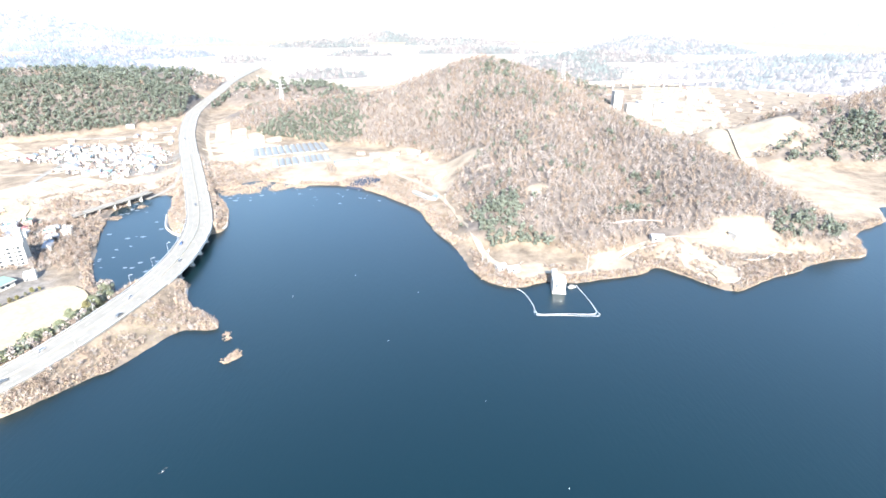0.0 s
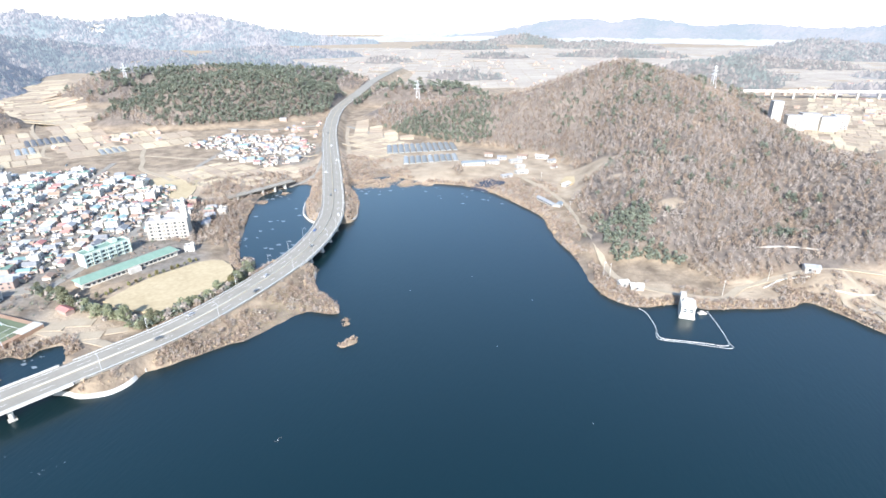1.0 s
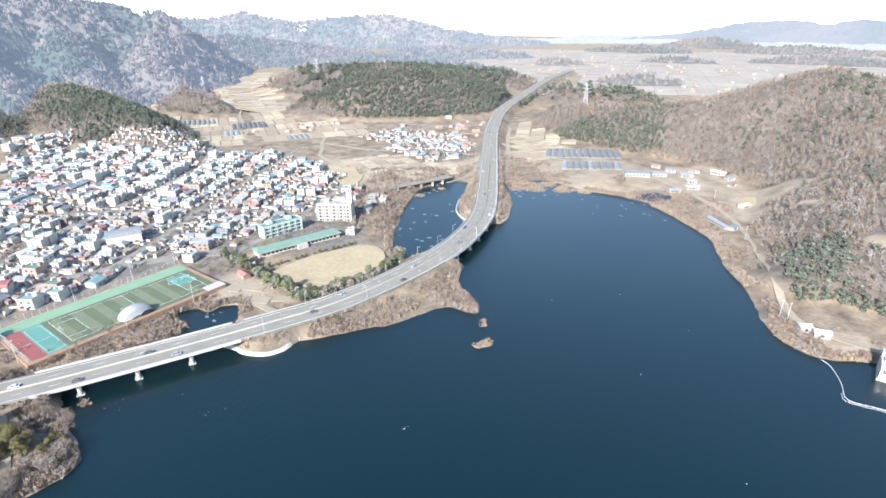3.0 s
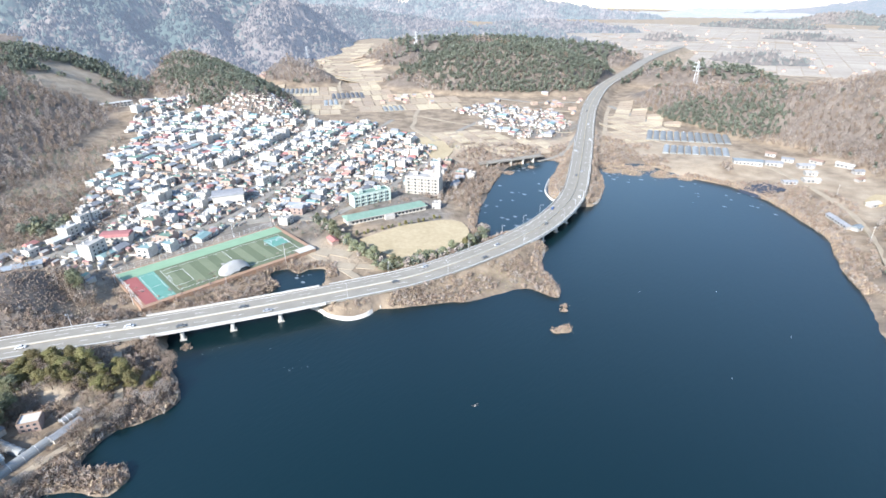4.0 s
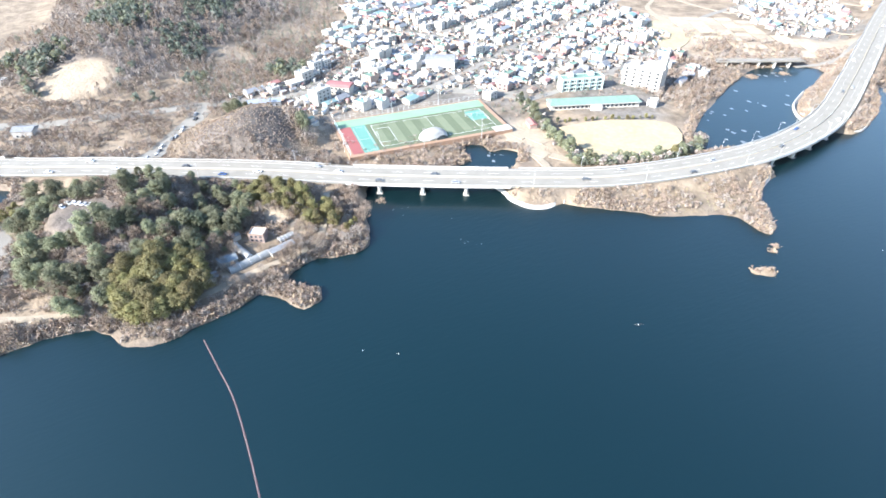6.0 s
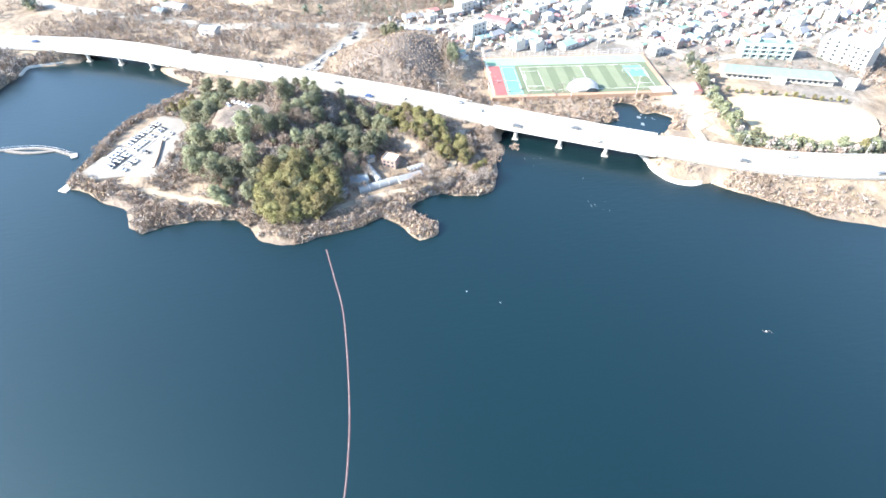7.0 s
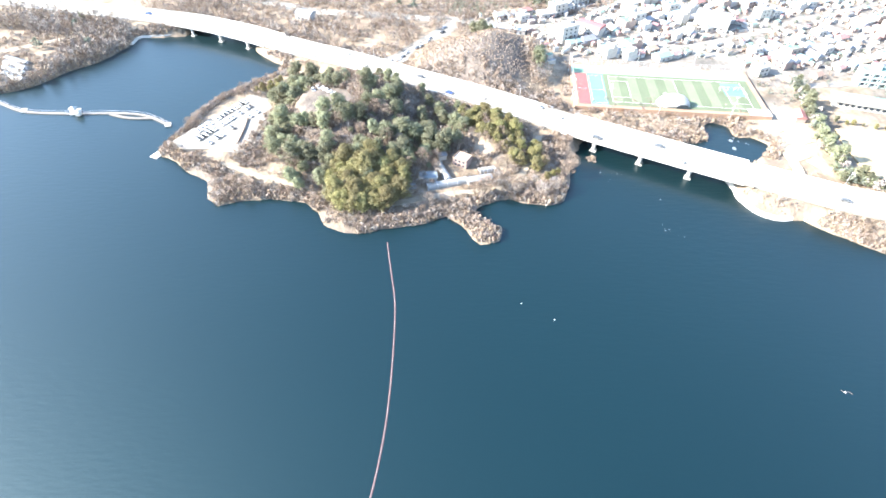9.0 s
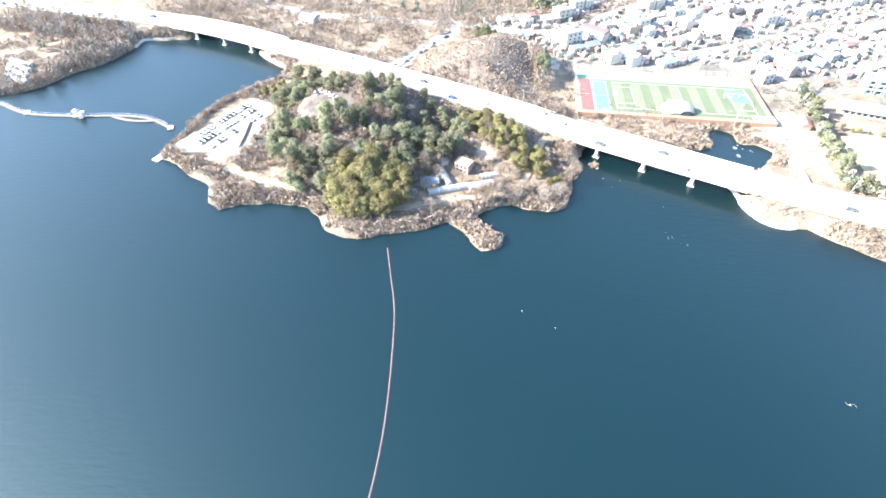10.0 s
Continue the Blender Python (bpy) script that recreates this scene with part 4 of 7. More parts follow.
for x, y in ((-292, 84), (-296, 81), (-290, 80), (-300, 80), (-287, 78), (-330, 73), (-334, 72), (-326, 76)):
    rows.append(("bare", x, y, 0.75))
for x, y in ((-247, 8), (-243, 2), (-238, -2), (-250, 14), (-254, 20), (-246, 18), (-233, 2), (-228, -3), (-222, 0), (-240, 9), (-256, 10), (-251, -3)):
    rows.append(("pine", x, y, rnd.uniform(1.1, 1.35)))
for x, y in ((-247, 33), (-249, 25), (-228, 27), (-226, 45), (-213, 24), (-210, 8), (-207, -8), (-219, 44), (-236, 48), (-252, 40), (-215, 52), (-213, 38), (-209, 18), (-246, 82), (-241, 86), (-251, 80), (-237, 84), (-256, 78), (-230, 80), (-214, 66), (-218, 72)):
    rows.append(("bare", x, y, rnd.uniform(0.7, 1.1)))
for k in range(15):
    rows.append(("bright" if k % 3 else "pine", -281 + k * 1.75 + rnd.uniform(-1, 1), 239 + k * 4.6 + rnd.uniform(-1, 1), rnd.uniform(0.28, 0.45)))
# pines round the school yard
for a, b, n in (((-322, 236), (-228, 217), 20), ((-228, 217), (-207, 262), 14), ((-207, 262), (-208, 292), 8), ((-208, 292), (-222, 312), 6)):
    for k in range(n):
        s = k / n
        rows.append(("pine" if rnd.rand() < 0.92 else "bright", a[0] + (b[0] - a[0]) * s + rnd.uniform(-2.2, 2.2), a[1] + (b[1] - a[1]) * s + rnd.uniform(-2.2, 2.2), rnd.uniform(0.5, 0.85)))
for x, y in ((-384, 38), (-380, 43), (-386, 45), (-378, 49), (-382, 52), (-352, 78), (-346, 80), (-340, 79), (-335, 77), (-356, 82)):
    rows.append(("pine", x, y, 0.95))
plant_all(rows, 3)


WAYS = [spline(pts, 8.0) for name, pts, w, mat, label in TRACKS if name in ("island_path", "shore_road", "garden_path", "west_lane", "side_road", "slip_road")]


# woods, scrub and reeds beyond counting (the school hedge's lower growth too)
def template(kind, seed):
    rnd = np.random.RandomState(seed)
    if kind == "pine":
        return tri_cloud(rnd, pine_crown(rnd, 9.0, 3.0)[:22], 1.15, 0.55, 3, 0.7)
    if kind == "bare":
        v, t = slivers(rnd, 46, 3.0, 2.0, 9.0, 0.26, 2.6)
        w, u = slivers(rnd, 3, 0.2, 0.5, 4.0, 0.2, 5.0)
        return np.vstack([v, w]), np.vstack([t, u + len(v)])
    if kind == "scrub":
        return slivers(rnd, 42, 1.5, 0.1, 2.4, 0.12, 1.3)
    return slivers(rnd, 15, 1.0, 0.3, 2.0, 0.2, 1.9)


def stuff(name, kind, points, sizes, mats, label, category, seed):
    rnd = np.random.RandomState(seed)
    temps = [template(kind, 90 + k) for k in range(6)]
    z = ground(points[:, 0], points[:, 1])[0]
    vs, ts, mi, base = [], [], [], 0
    for (x, y), h, s in zip(points, z, sizes):
        v, t = temps[rnd.randint(6)]
        a = rnd.uniform(0, 2 * math.pi)
        c, q = math.cos(a) * s, math.sin(a) * s
        vs.append(np.stack([v[:, 0] * c - v[:, 1] * q + x, v[:, 0] * q + v[:, 1] * c + y, v[:, 2] * s * rnd.uniform(0.85, 1.15) + h - 0.3], -1))
        ts.append(t + base)
        base += len(v)
        mi.append(np.full(len(t), rnd.randint(len(mats))))
    return big_mesh(name, np.vstack(vs), np.vstack(ts), mats, np.concatenate(mi), "stuff", label, category)


def open_land(x, y):
    return np.maximum(patches(x, y, CLEARED), patches(x, y, TOWN))


EVERGREEN = [(38, 396, 46, 52), (-215, 760, 80, 50), (-150, 740, 60, 40), (70, 372, 26, 14), (150, 415, 26, 14), (272, 392, 24, 14), (300, 382, 20, 10), (400, 600, 45, 60), (450, 580, 60, 45), (520, 640, 90, 60),
             (-600, 830, 190, 160), (-500, 900, 150, 150), (-680, 780, 100, 90), (-660, 1160, 180, 110), (-720, 430, 130, 70), (-880, 470, 180, 90), (-900, 1000, 130, 90), (-1100, 300, 260, 140), (-900, 120, 140, 70), (-620, 60, 60, 40), (-540, 30, 40, 30), (-470, 60, 22, 18), (-1400, 500, 260, 200), (-900, 1520, 420, 220), (-250, 1150, 160, 120), (620, 1500, 340, 220), (900, 820, 300, 200)]


def hillside(x, y):
    return wooded(x, y, 4.5)


def wooded(x, y, least):
    z, s, h, r = ground(x, y)
    return (h > least) & (s > 8) & (r > 17) & (open_land(x, y) < 0.4) & (np.hypot(x + 345, y - 42) > 50) & (np.hypot(x + 275, y + 20) > 75) & (np.hypot(x + 258, y - 50) > 45)


rnd = np.random.RandomState(31)
main = scatter(66000, -320, 340, 330, 1000, lambda x, y: wooded(x, y, 1.2) & (ground(x, y)[1] > 15) & (np.min([to_line(x, y, q)[0] for q in WAYS], axis=0) > 5), 21, 4.4)
west = scatter(30000, -1150, -440, -120, 640, lambda x, y: hillside(x, y) & (x + y * 0.25 > -1120), 22, 6.2)
north = scatter(26000, -860, -400, 700, 1150, hillside, 23, 5.4)
east = scatter(6000, 360, 1100, 520, 1000, hillside, 24, 8.5)
far = scatter(16000, -1100, 1200, 620, 1500, lambda x, y: hillside(x, y) & ((x < -860) | (x > 340) | (y > 1100) | ((x > -400) & (y > 1000))), 25, 9.0)
for name, pts, grow, lab in (("hillside_wood", main, 0.64, "leafless brown oak wood with pine patches on the main hill"), ("western_wood", west, 0.85, "mixed bare and pine wood on the western slopes"),
                             ("northern_wood", north, 0.85, "dark pine wood on the northern hill"), ("eastern_wood", east, 1.0, "mixed wood on the eastern hill"), ("distant_wood", far, 1.35, "distant mixed woods")):
    if not len(pts):
        continue
    e = blob(pts[:, 0], pts[:, 1], EVERGREEN) + (fbm(pts[:, 0], pts[:, 1], 70) - 0.5) * 0.9
    green = rnd.rand(len(pts)) < np.clip(e * 2.2 + (0.0 if name != "northern_wood" else 0.12), 0.015, 0.9)
    sz = grow * rnd.uniform(0.7, 1.25, len(pts))
    if green.sum():
        stuff(name.replace("wood", "pines"), "pine", pts[green], sz[green], [PINE_FAR], lab + ", the evergreens", "trees", 1)
    if (~green).sum():
        stuff(name, "bare", pts[~green], sz[~green], [TWIGS, TWIGS_GREY], lab + ", the bare trees", "trees", 2)


lakeside = scatter(5000, -480, -300, -330, -150, lambda x, y: (ground(x, y)[1] > 0.6) & (ground(x, y)[3] > 14) & (np.hypot(x + 336, y + 258) > 17) & (blob(x, y, [(-362, -222, 36, 17), (-345, -216, 24, 12), (-330, -232, 16, 16), (-380, -208, 18, 10), (-395, -230, 20, 14), (-410, -290, 16, 40), (-310, -246, 12, 9), (-324, -234, 13, 9), (-340, -226, 13, 9), (-356, -218, 14, 9), (-372, -210, 14, 9), (-386, -208, 12, 12), (-400, -250, 12, 40), (-376, -232, 10, 10)]) > 0), 29, 3.6)
stuff("western_shore_wood", "bare", lakeside, rnd.uniform(0.6, 1.05, len(lakeside)), [TWIGS_GREY, TWIGS_GREY, TWIGS], "dense grey leafless trees along the western shore", "trees", 8)
mound = scatter(900, -380, -285, 55, 95, lambda x, y: (ground(x, y)[3] > 12) & (blob(x, y, [(-346, 76, 14, 7), (-328, 77, 10, 6)]) > 0), 35, 3.2)
stuff("mound_wood", "bare", mound, rnd.uniform(0.5, 0.85, len(mound)), [TWIGS_GREY, TWIGS], "grey leafless trees behind the grassy mound", "trees", 14)
slope = scatter(9000, -680, -365, -260, 110, lambda x, y: (ground(x, y)[3] > 13) & (ground(x, y)[1] > 8) & (np.hypot(x + 345, y - 42) > 48) & (blob(x, y, [(-490, -60, 30, 24), (-514, -140, 24, 18), (-523, -117, 16, 12), (-477, -120, 14, 10), (-422, -87, 10, 9), (-405, 88, 26, 24)]) <= 0)
                & (np.min([to_line(x, y, p)[0] for p in WAYS + [spline(TRACKS[1][1], 8.0)]], axis=0) > 7) & (fbm(x, y, 34) > 0.40), 46, 5.0)
e = blob(slope[:, 0], slope[:, 1], [(-564, -126, 34, 30), (-520, -88, 26, 12), (-482, -92, 16, 10), (-539, -75, 26, 16), (-555, -178, 36, 26), (-456, 96, 14, 14), (-447, -32, 8, 8), (-468, 25, 9, 9), (-385, 44, 7, 8), (-600, -20, 40, 30)]) + (fbm(slope[:, 0], slope[:, 1], 26) - 0.5) * 0.15
stuff("lower_slope_pines", "pine", slope[e > 0.03], rnd.uniform(0.7, 1.1, int((e > 0.03).sum())), [PINE_FAR, PINE_FAR, PINE], "dark green pines on the lower western slope", "trees", 15)
stuff("lower_slope_wood", "bare", slope[e <= 0.03], rnd.uniform(0.4, 0.8, int((e <= 0.03).sum())), [TWIGS_GREY, TWIGS, SCRUB], "grey leafless trees on the lower western slope", "trees", 16)
inlet = scatter(4000, -400, -250, 330, 560, lambda x, y: (ground(x, y)[1] > 4) & (ground(x, y)[3] > 14) & (blob(x, y, [(-300, 400, 45, 60), (-320, 470, 35, 50), (-275, 345, 25, 30), (-280, 320, 18, 14), (-365, 480, 30, 20)]) > 0) & (fbm(x, y, 20) > 0.4), 30, 5.2)
stuff("inlet_wood", "bare", inlet, rnd.uniform(0.4, 0.75, len(inlet)), [TWIGS_GREY, TWIGS], "bare willow scrub round the inlet", "trees", 9)


def margins(x, y):
    z, s, h, r = ground(x, y)
    return (s > 0.3) & (s < 7) & (r > 11) & (fbm(x, y, 26) > 0.36)




def scrubby(x, y):
    z, s, h, r = ground(x, y)
    wild = blob(x, y, [(-262, -20, 75, 110), (-255, 40, 45, 40), (-225, 20, 40, 50), (-300, 400, 55, 70), (-320, 470, 40, 60), (-270, 545, 30, 25), (-280, 110, 22, 26), (-310, 96, 16, 8), (-290, 140, 14, 60), (-175, 225, 40, 60), (-400, -60, 60, 60), (-440, -120, 50, 80), (-370, -250, 50, 45),
                        (-300, 90, 12, 22), (-215, 560, 40, 30), (-60, 530, 50, 40), (10, 420, 18, 60), (60, 330, 40, 14), (160, 350, 60, 22), (230, 345, 50, 30), (-490, 110, 60, 60), (-430, 20, 30, 30), (-250, 600, 40, 40)])
    for path in WAYS:
        wild = np.where(to_line(x, y, path)[0] < 3.4, -1, wild)
    wild = np.where(blob(x, y, [(-272, -100, 32, 17), (-230, 22, 13, 14), (-248, -98, 12, 10), (-252, -119, 13, 11), (-277, -47, 15, 16)]) > 0, -1, wild)
    return (s > 3) & (r > 12) & (wild > 0) & (patches(x, y, [c for c in CLEARED if c[2] < 27]) < 0.5) & (fbm(x, y, 18) > 0.34)


def along_shore(n, reach, seed, least, keep, turns=None):
    """Random points on the landward side of the shoreline."""
    rnd = np.random.RandomState(seed)
    line = SHORE[(SHORE[:, 1] > -265) & (SHORE[:, 0] < 380)]
    p = line[rnd.randint(0, len(line), n)] + rnd.uniform(-3, 3, (n, 2))
    a, d = rnd.uniform(0, 2 * math.pi, n), reach * rnd.uniform(0, 1, n) ** 0.8
    x, y = p[:, 0] + np.cos(a) * d, p[:, 1] + np.sin(a) * d
    ok, cells, out = keep(x, y), set(), []
    for q in zip(x[ok], y[ok]):
        c = (int(q[0] / least), int(q[1] / least))
        if c not in cells:
            cells.add(c)
            out.append(q)
    return np.array(out)


bank = along_shore(60000, 7.0, 27, 1.15, margins)
thicket = along_shore(14000, 17.0, 37, 2.6, lambda x, y: (ground(x, y)[1] > 3) & (ground(x, y)[1] < 15) & (ground(x, y)[3] > 12) & (fbm(x, y, 30) > 0.45) & (np.min([to_line(x, y, p)[0] for p in WAYS], axis=0) > 3.4) & (blob(x, y, [(-272, -100, 32, 17)]) <= 0) & (patches(x, y, CLEARED) < 0.6))
stuff("shore_reeds", "reed", bank, rnd.uniform(0.6, 1.3, len(bank)), [REED, SCRUB, TWIGS_GREY, TWIGS], "dry tan reeds along the water's edge", "reeds", 4)
bush = np.vstack([scatter(60000, -335, -180, -130, 85, scrubby, 28, 2.7), scatter(60000, -560, -230, -300, 620, scrubby, 38, 2.6), scatter(40000, -230, 290, 180, 620, scrubby, 39, 2.6), thicket])
stuff("dry_scrub", "scrub", bush, rnd.uniform(0.55, 1.5, len(bush)), [SCRUB, TWIGS, TWIGS_GREY], "bare brown scrub and brambles on rough ground", "scrub", 5)
marsh = np.vstack([np.array([(cx, cy)]) + np.random.RandomState(k).normal(0, w * 0.35, (int(w * 6), 2)) for k, (cx, cy, h, w) in enumerate(ISLETS)])
stuff("islet_reeds", "reed", marsh, rnd.uniform(0.4, 0.8, len(marsh)), [REED, SCRUB], "dry reeds on small islets and shallows", "reeds", 6)

hedge = []
rnd = np.random.RandomState(88)
for a, b, n in (((-322, 236), (-228, 217), 110), ((-228, 217), (-207, 262), 110), ((-207, 262), (-208, 292), 60), ((-208, 292), (-224, 316), 40)):
    for k in range(n):
        s = rnd.rand()
        hedge.append((a[0] + (b[0] - a[0]) * s + rnd.normal(0, 2.0), a[1] + (b[1] - a[1]) * s + rnd.normal(0, 2.0)))
hedge = np.array(hedge)
stuff("yard_hedge", "pine", hedge, rnd.uniform(0.34, 0.66, len(hedge)), [PINE_FAR, TWIGS_GREY, PINE], "low evergreen hedge round the school yard", "hedge", 11)

orchard = scatter(16000, -700, -425, 20, 260, lambda x, y: (built_up(x, y) < 0.3) & (ground(x, y)[2] < 9) & (ground(x, y)[3] > 20) & (y < np.interp(-x, [425, 440, 616, 929], [40, 112, 190, 385])) & (fbm(x, y, 30) > 0.36), 33, 4.6)
stuff("slope_orchards", "bare", orchard, rnd.uniform(0.35, 0.75, len(orchard)), [TWIGS_GREY, TWIGS, SCRUB, PINE_FAR], "bare orchards and thickets on the lower western slope", "trees", 12)
tuft = scatter(26000, -390, -120, -20, 330, lambda x, y: (ground(x, y)[1] > 1.5) & (ground(x, y)[3] > 10.5) & (blob(x, y, [(-165, 245, 60, 80), (-345, 45, 55, 60), (-205, 200, 30, 40), (-160, 285, 40, 40)]) > 0) & (fbm(x, y, 10) > 0.4), 34, 2.0)
MEADOW = speckled("olive_winter_grass", (0.17, 0.165, 0.075), (0.34, 0.31, 0.15), 0.1, 0.95, 10, by_island=0.2)
lawn = scatter(6000, -190, -125, 225, 300, lambda x, y: (ground(x, y)[1] > 1.5) & (ground(x, y)[3] > 11) & (blob(x, y, [(-160, 262, 17, 14), (-168, 244, 10, 16)]) > 0), 36, 1.1)
stuff("meadow_grass", "reed", lawn, rnd.uniform(0.16, 0.3, len(lawn)), [MEADOW], "short olive winter grass on the lakeside spit", "grass", 17)
knoll = scatter(9000, -400, -280, -20, 80, lambda x, y: (ground(x, y)[3] > 11) & (np.hypot(x + 342, y - 40) < 48), 47, 1.9)
stuff("mound_grass", "reed", knoll, rnd.uniform(0.35, 0.7, len(knoll)), [SCRUB, REED, TWIGS], "long dry brown grass on the roadside mound", "grass", 18)
stuff("dry_tussocks", "reed", tuft, rnd.uniform(0.3, 0.65, len(tuft)), [REED, SCRUB], "dry grass tussocks on the banks", "grass", 13)

# ---- village ----
WALL_WHITE = speckled("white_plaster", (0.37, 0.345, 0.305), (0.56, 0.53, 0.485), 0.25, 0.85, 6, by_object=0.1)
WALL_CREAM = speckled("cream_plaster", (0.37, 0.335, 0.285), (0.54, 0.50, 0.44), 0.25, 0.85, 6, by_object=0.12)
WALL_BRICK = speckled("red_brown_brick", (0.25, 0.185, 0.155), (0.38, 0.29, 0.245), 0.4, 0.9, 8, by_object=0.15)
WALL_GREEN = speckled("mint_plaster", (0.36, 0.43, 0.38), (0.50, 0.57, 0.52), 0.25, 0.8, 6)
GLASS = speckled("dark_window_glass", (0.03, 0.04, 0.05), (0.07, 0.085, 0.10), 0.5, 0.12)
STEEL = speckled("painted_steel", (0.50, 0.51, 0.52), (0.70, 0.71, 0.72), 0.6, 0.5, metal=0.2)
ROOFS = {
    "blue": speckled("blue_metal_roof", (0.17, 0.20, 0.225), (0.285, 0.32, 0.345), 0.3, 0.5, by_object=0.2),
    "teal": speckled("teal_roof_paint", (0.14, 0.235, 0.235), (0.25, 0.345, 0.34), 0.3, 0.6, by_object=0.2),
    "red": speckled("red_tile_roof", (0.27, 0.11, 0.10), (0.40, 0.19, 0.17), 0.4, 0.75, by_object=0.2),
    "maroon": speckled("maroon_tile_roof", (0.19, 0.105, 0.10), (0.31, 0.18, 0.17), 0.4, 0.75, by_object=0.2),
    "grey": speckled("grey_slate_roof", (0.15, 0.155, 0.165), (0.31, 0.315, 0.325), 0.4, 0.75, by_object=0.2),
    "brown": speckled("brown_tile_roof", (0.20, 0.14, 0.10), (0.34, 0.25, 0.19), 0.4, 0.8, by_object=0.2),
    "white": speckled("white_sheet_roof", (0.38, 0.37, 0.35), (0.57, 0.56, 0.53), 0.3, 0.55, by_object=0.08),
    "green": speckled("green_waterproof_roof", (0.115, 0.20, 0.155), (0.205, 0.29, 0.235), 0.3, 0.7, by_object=0.15),
    "concrete": speckled("flat_concrete_roof", (0.22, 0.21, 0.195), (0.44, 0.425, 0.40), 0.3, 0.85, by_object=0.12),
}


def windows(ob, w, d, floors, step, z0=0.9, faces="fb", size=(1.5, 1.3), high=3.0):
    """One pane a window, set a little proud of the long sides."""
    n = max(1, int((w - 1.2) / step))
    proto = None
    for side in faces:
        s = -1 if side == "f" else 1
        for f in range(floors):
            for k in range(n):
                x = (k - (n - 1) / 2) * step
                if proto is None:
                    proto = part("window", boxed(0, 0, 0, size[0], 0.12, size[1]), GLASS, ob)
                    win = proto
                else:
                    win = new("window", proto.data)
                    win.parent = ob
                win.location = (x, s * (d / 2 + 0.03), z0 + f * high)


def gabled_house(w, d, h, roof, wall, rise):
    ob = empty("house", f"small {wall[1]} house with a {roof} pitched roof", "house", "village houses")
    part("body", boxed(0, 0, -1.5, w, d, h + 1.5), wall[0], ob)
    bm = bmesh.new()
    e, o = 0.6, 0.5
    vs = [bm.verts.new(p) for p in ((-w / 2 - o, -d / 2 - e, h - 0.12), (w / 2 + o, -d / 2 - e, h - 0.12), (w / 2 + o, d / 2 + e, h - 0.12), (-w / 2 - o, d / 2 + e, h - 0.12),
                                     (-w / 2 - o, -d / 2 - e, h + 0.08), (w / 2 + o, -d / 2 - e, h + 0.08), (w / 2 + o, d / 2 + e, h + 0.08), (-w / 2 - o, d / 2 + e, h + 0.08), (-w / 2 + rise * 0.4, 0, h + rise), (w / 2 - rise * 0.4, 0, h + rise))]
    for f in ((3, 2, 1, 0), (0, 1, 5, 4), (1, 2, 6, 5), (2, 3, 7, 6), (3, 0, 4, 7), (4, 5, 9, 8), (6, 7, 8, 9), (5, 6, 9), (7, 4, 8)):
        bm.faces.new([vs[i] for i in f])
    part("roof", bm, ROOFS[roof], ob, f"{roof} pitched roof")
    windows(ob, w, d, 1 if h < 4.5 else 2, 4.4)
    part("door", boxed(w * 0.32, -d / 2 - 0.03, 0, 1.0, 0.12, 2.05), ROOFS["brown"], ob)
    return ob


def flat_block(w, d, floors, roof, wall):
    h = floors * 3.0 + 0.4
    ob = empty("flat_roofed_building", f"{wall[1]} flat-roofed building of {floors} storeys with a {roof} roof deck", "building", "village buildings")
    part("body", boxed(0, 0, -1.5, w, d, h + 1.5), wall[0], ob)
    part("roof_deck", boxed(0, 0, h, w - 0.5, d - 0.5, 0.12), ROOFS[roof], ob, f"{roof} roof deck")
    bm = bmesh.new()
    for x, y, a, b in ((0, -d / 2 + 0.12, w, 0.24), (0, d / 2 - 0.12, w, 0.24), (-w / 2 + 0.12, 0, 0.24, d - 0.48), (w / 2 - 0.12, 0, 0.24, d - 0.48)):
        box(bm, x, y, h, a, b, 0.8)
    part("parapet", bm, wall[0], ob)
    part("stair_head", boxed(w * 0.28, d * 0.22, h + 0.12, 3.0, 2.6, 2.3), wall[0], ob)
    part("water_tank", rod(bmesh.new(), (-w * 0.25, d * 0.2, h + 0.12), (-w * 0.25, d * 0.2, h + 1.6), 0.8, 0.8, 8), ROOFS["blue" if floors % 2 else "white"], ob)
    windows(ob, w, d, floors, 4.4)
    part("door", boxed(-w * 0.3, -d / 2 - 0.03, 0, 1.6, 0.12, 2.1), GLASS, ob)
    return ob


W, C, B = (WALL_WHITE, "white"), (WALL_CREAM, "cream"), (WALL_BRICK, "brick")
STYLES = [
    lambda: gabled_house(10, 7.5, 3.3, "blue", W, 2.0), lambda: gabled_house(11, 7.0, 3.2, "grey", C, 2.2), lambda: gabled_house(9, 7.0, 3.3, "maroon", W, 2.0), lambda: gabled_house(10, 8.0, 3.2, "brown", C, 2.2),
    lambda: gabled_house(12, 7.5, 3.4, "white", W, 1.2), lambda: gabled_house(9, 6.5, 3.1, "red", C, 1.8), lambda: gabled_house(13, 8.5, 3.8, "teal", W, 1.4), lambda: gabled_house(10, 8.0, 6.0, "grey", B, 2.0),
    lambda: flat_block(10, 9, 2, "concrete", W), lambda: flat_block(12, 10, 2, "green", B), lambda: flat_block(11, 9, 3, "concrete", W), lambda: flat_block(14, 10, 3, "white", C), lambda: flat_block(10, 9, 2, "teal", W), lambda: flat_block(16, 11, 4, "concrete", W),
    lambda: gabled_house(8, 6.0, 2.8, "blue", W, 1.2), lambda: gabled_house(14, 9.0, 4.2, "white", W, 1.6),
]
ODDS = [5, 18, 10, 10, 8, 4, 6, 6, 11, 8, 5, 3, 6, 1, 4, 4]
MAIN_STREET = spline(TRACKS[2][1], 10.0)
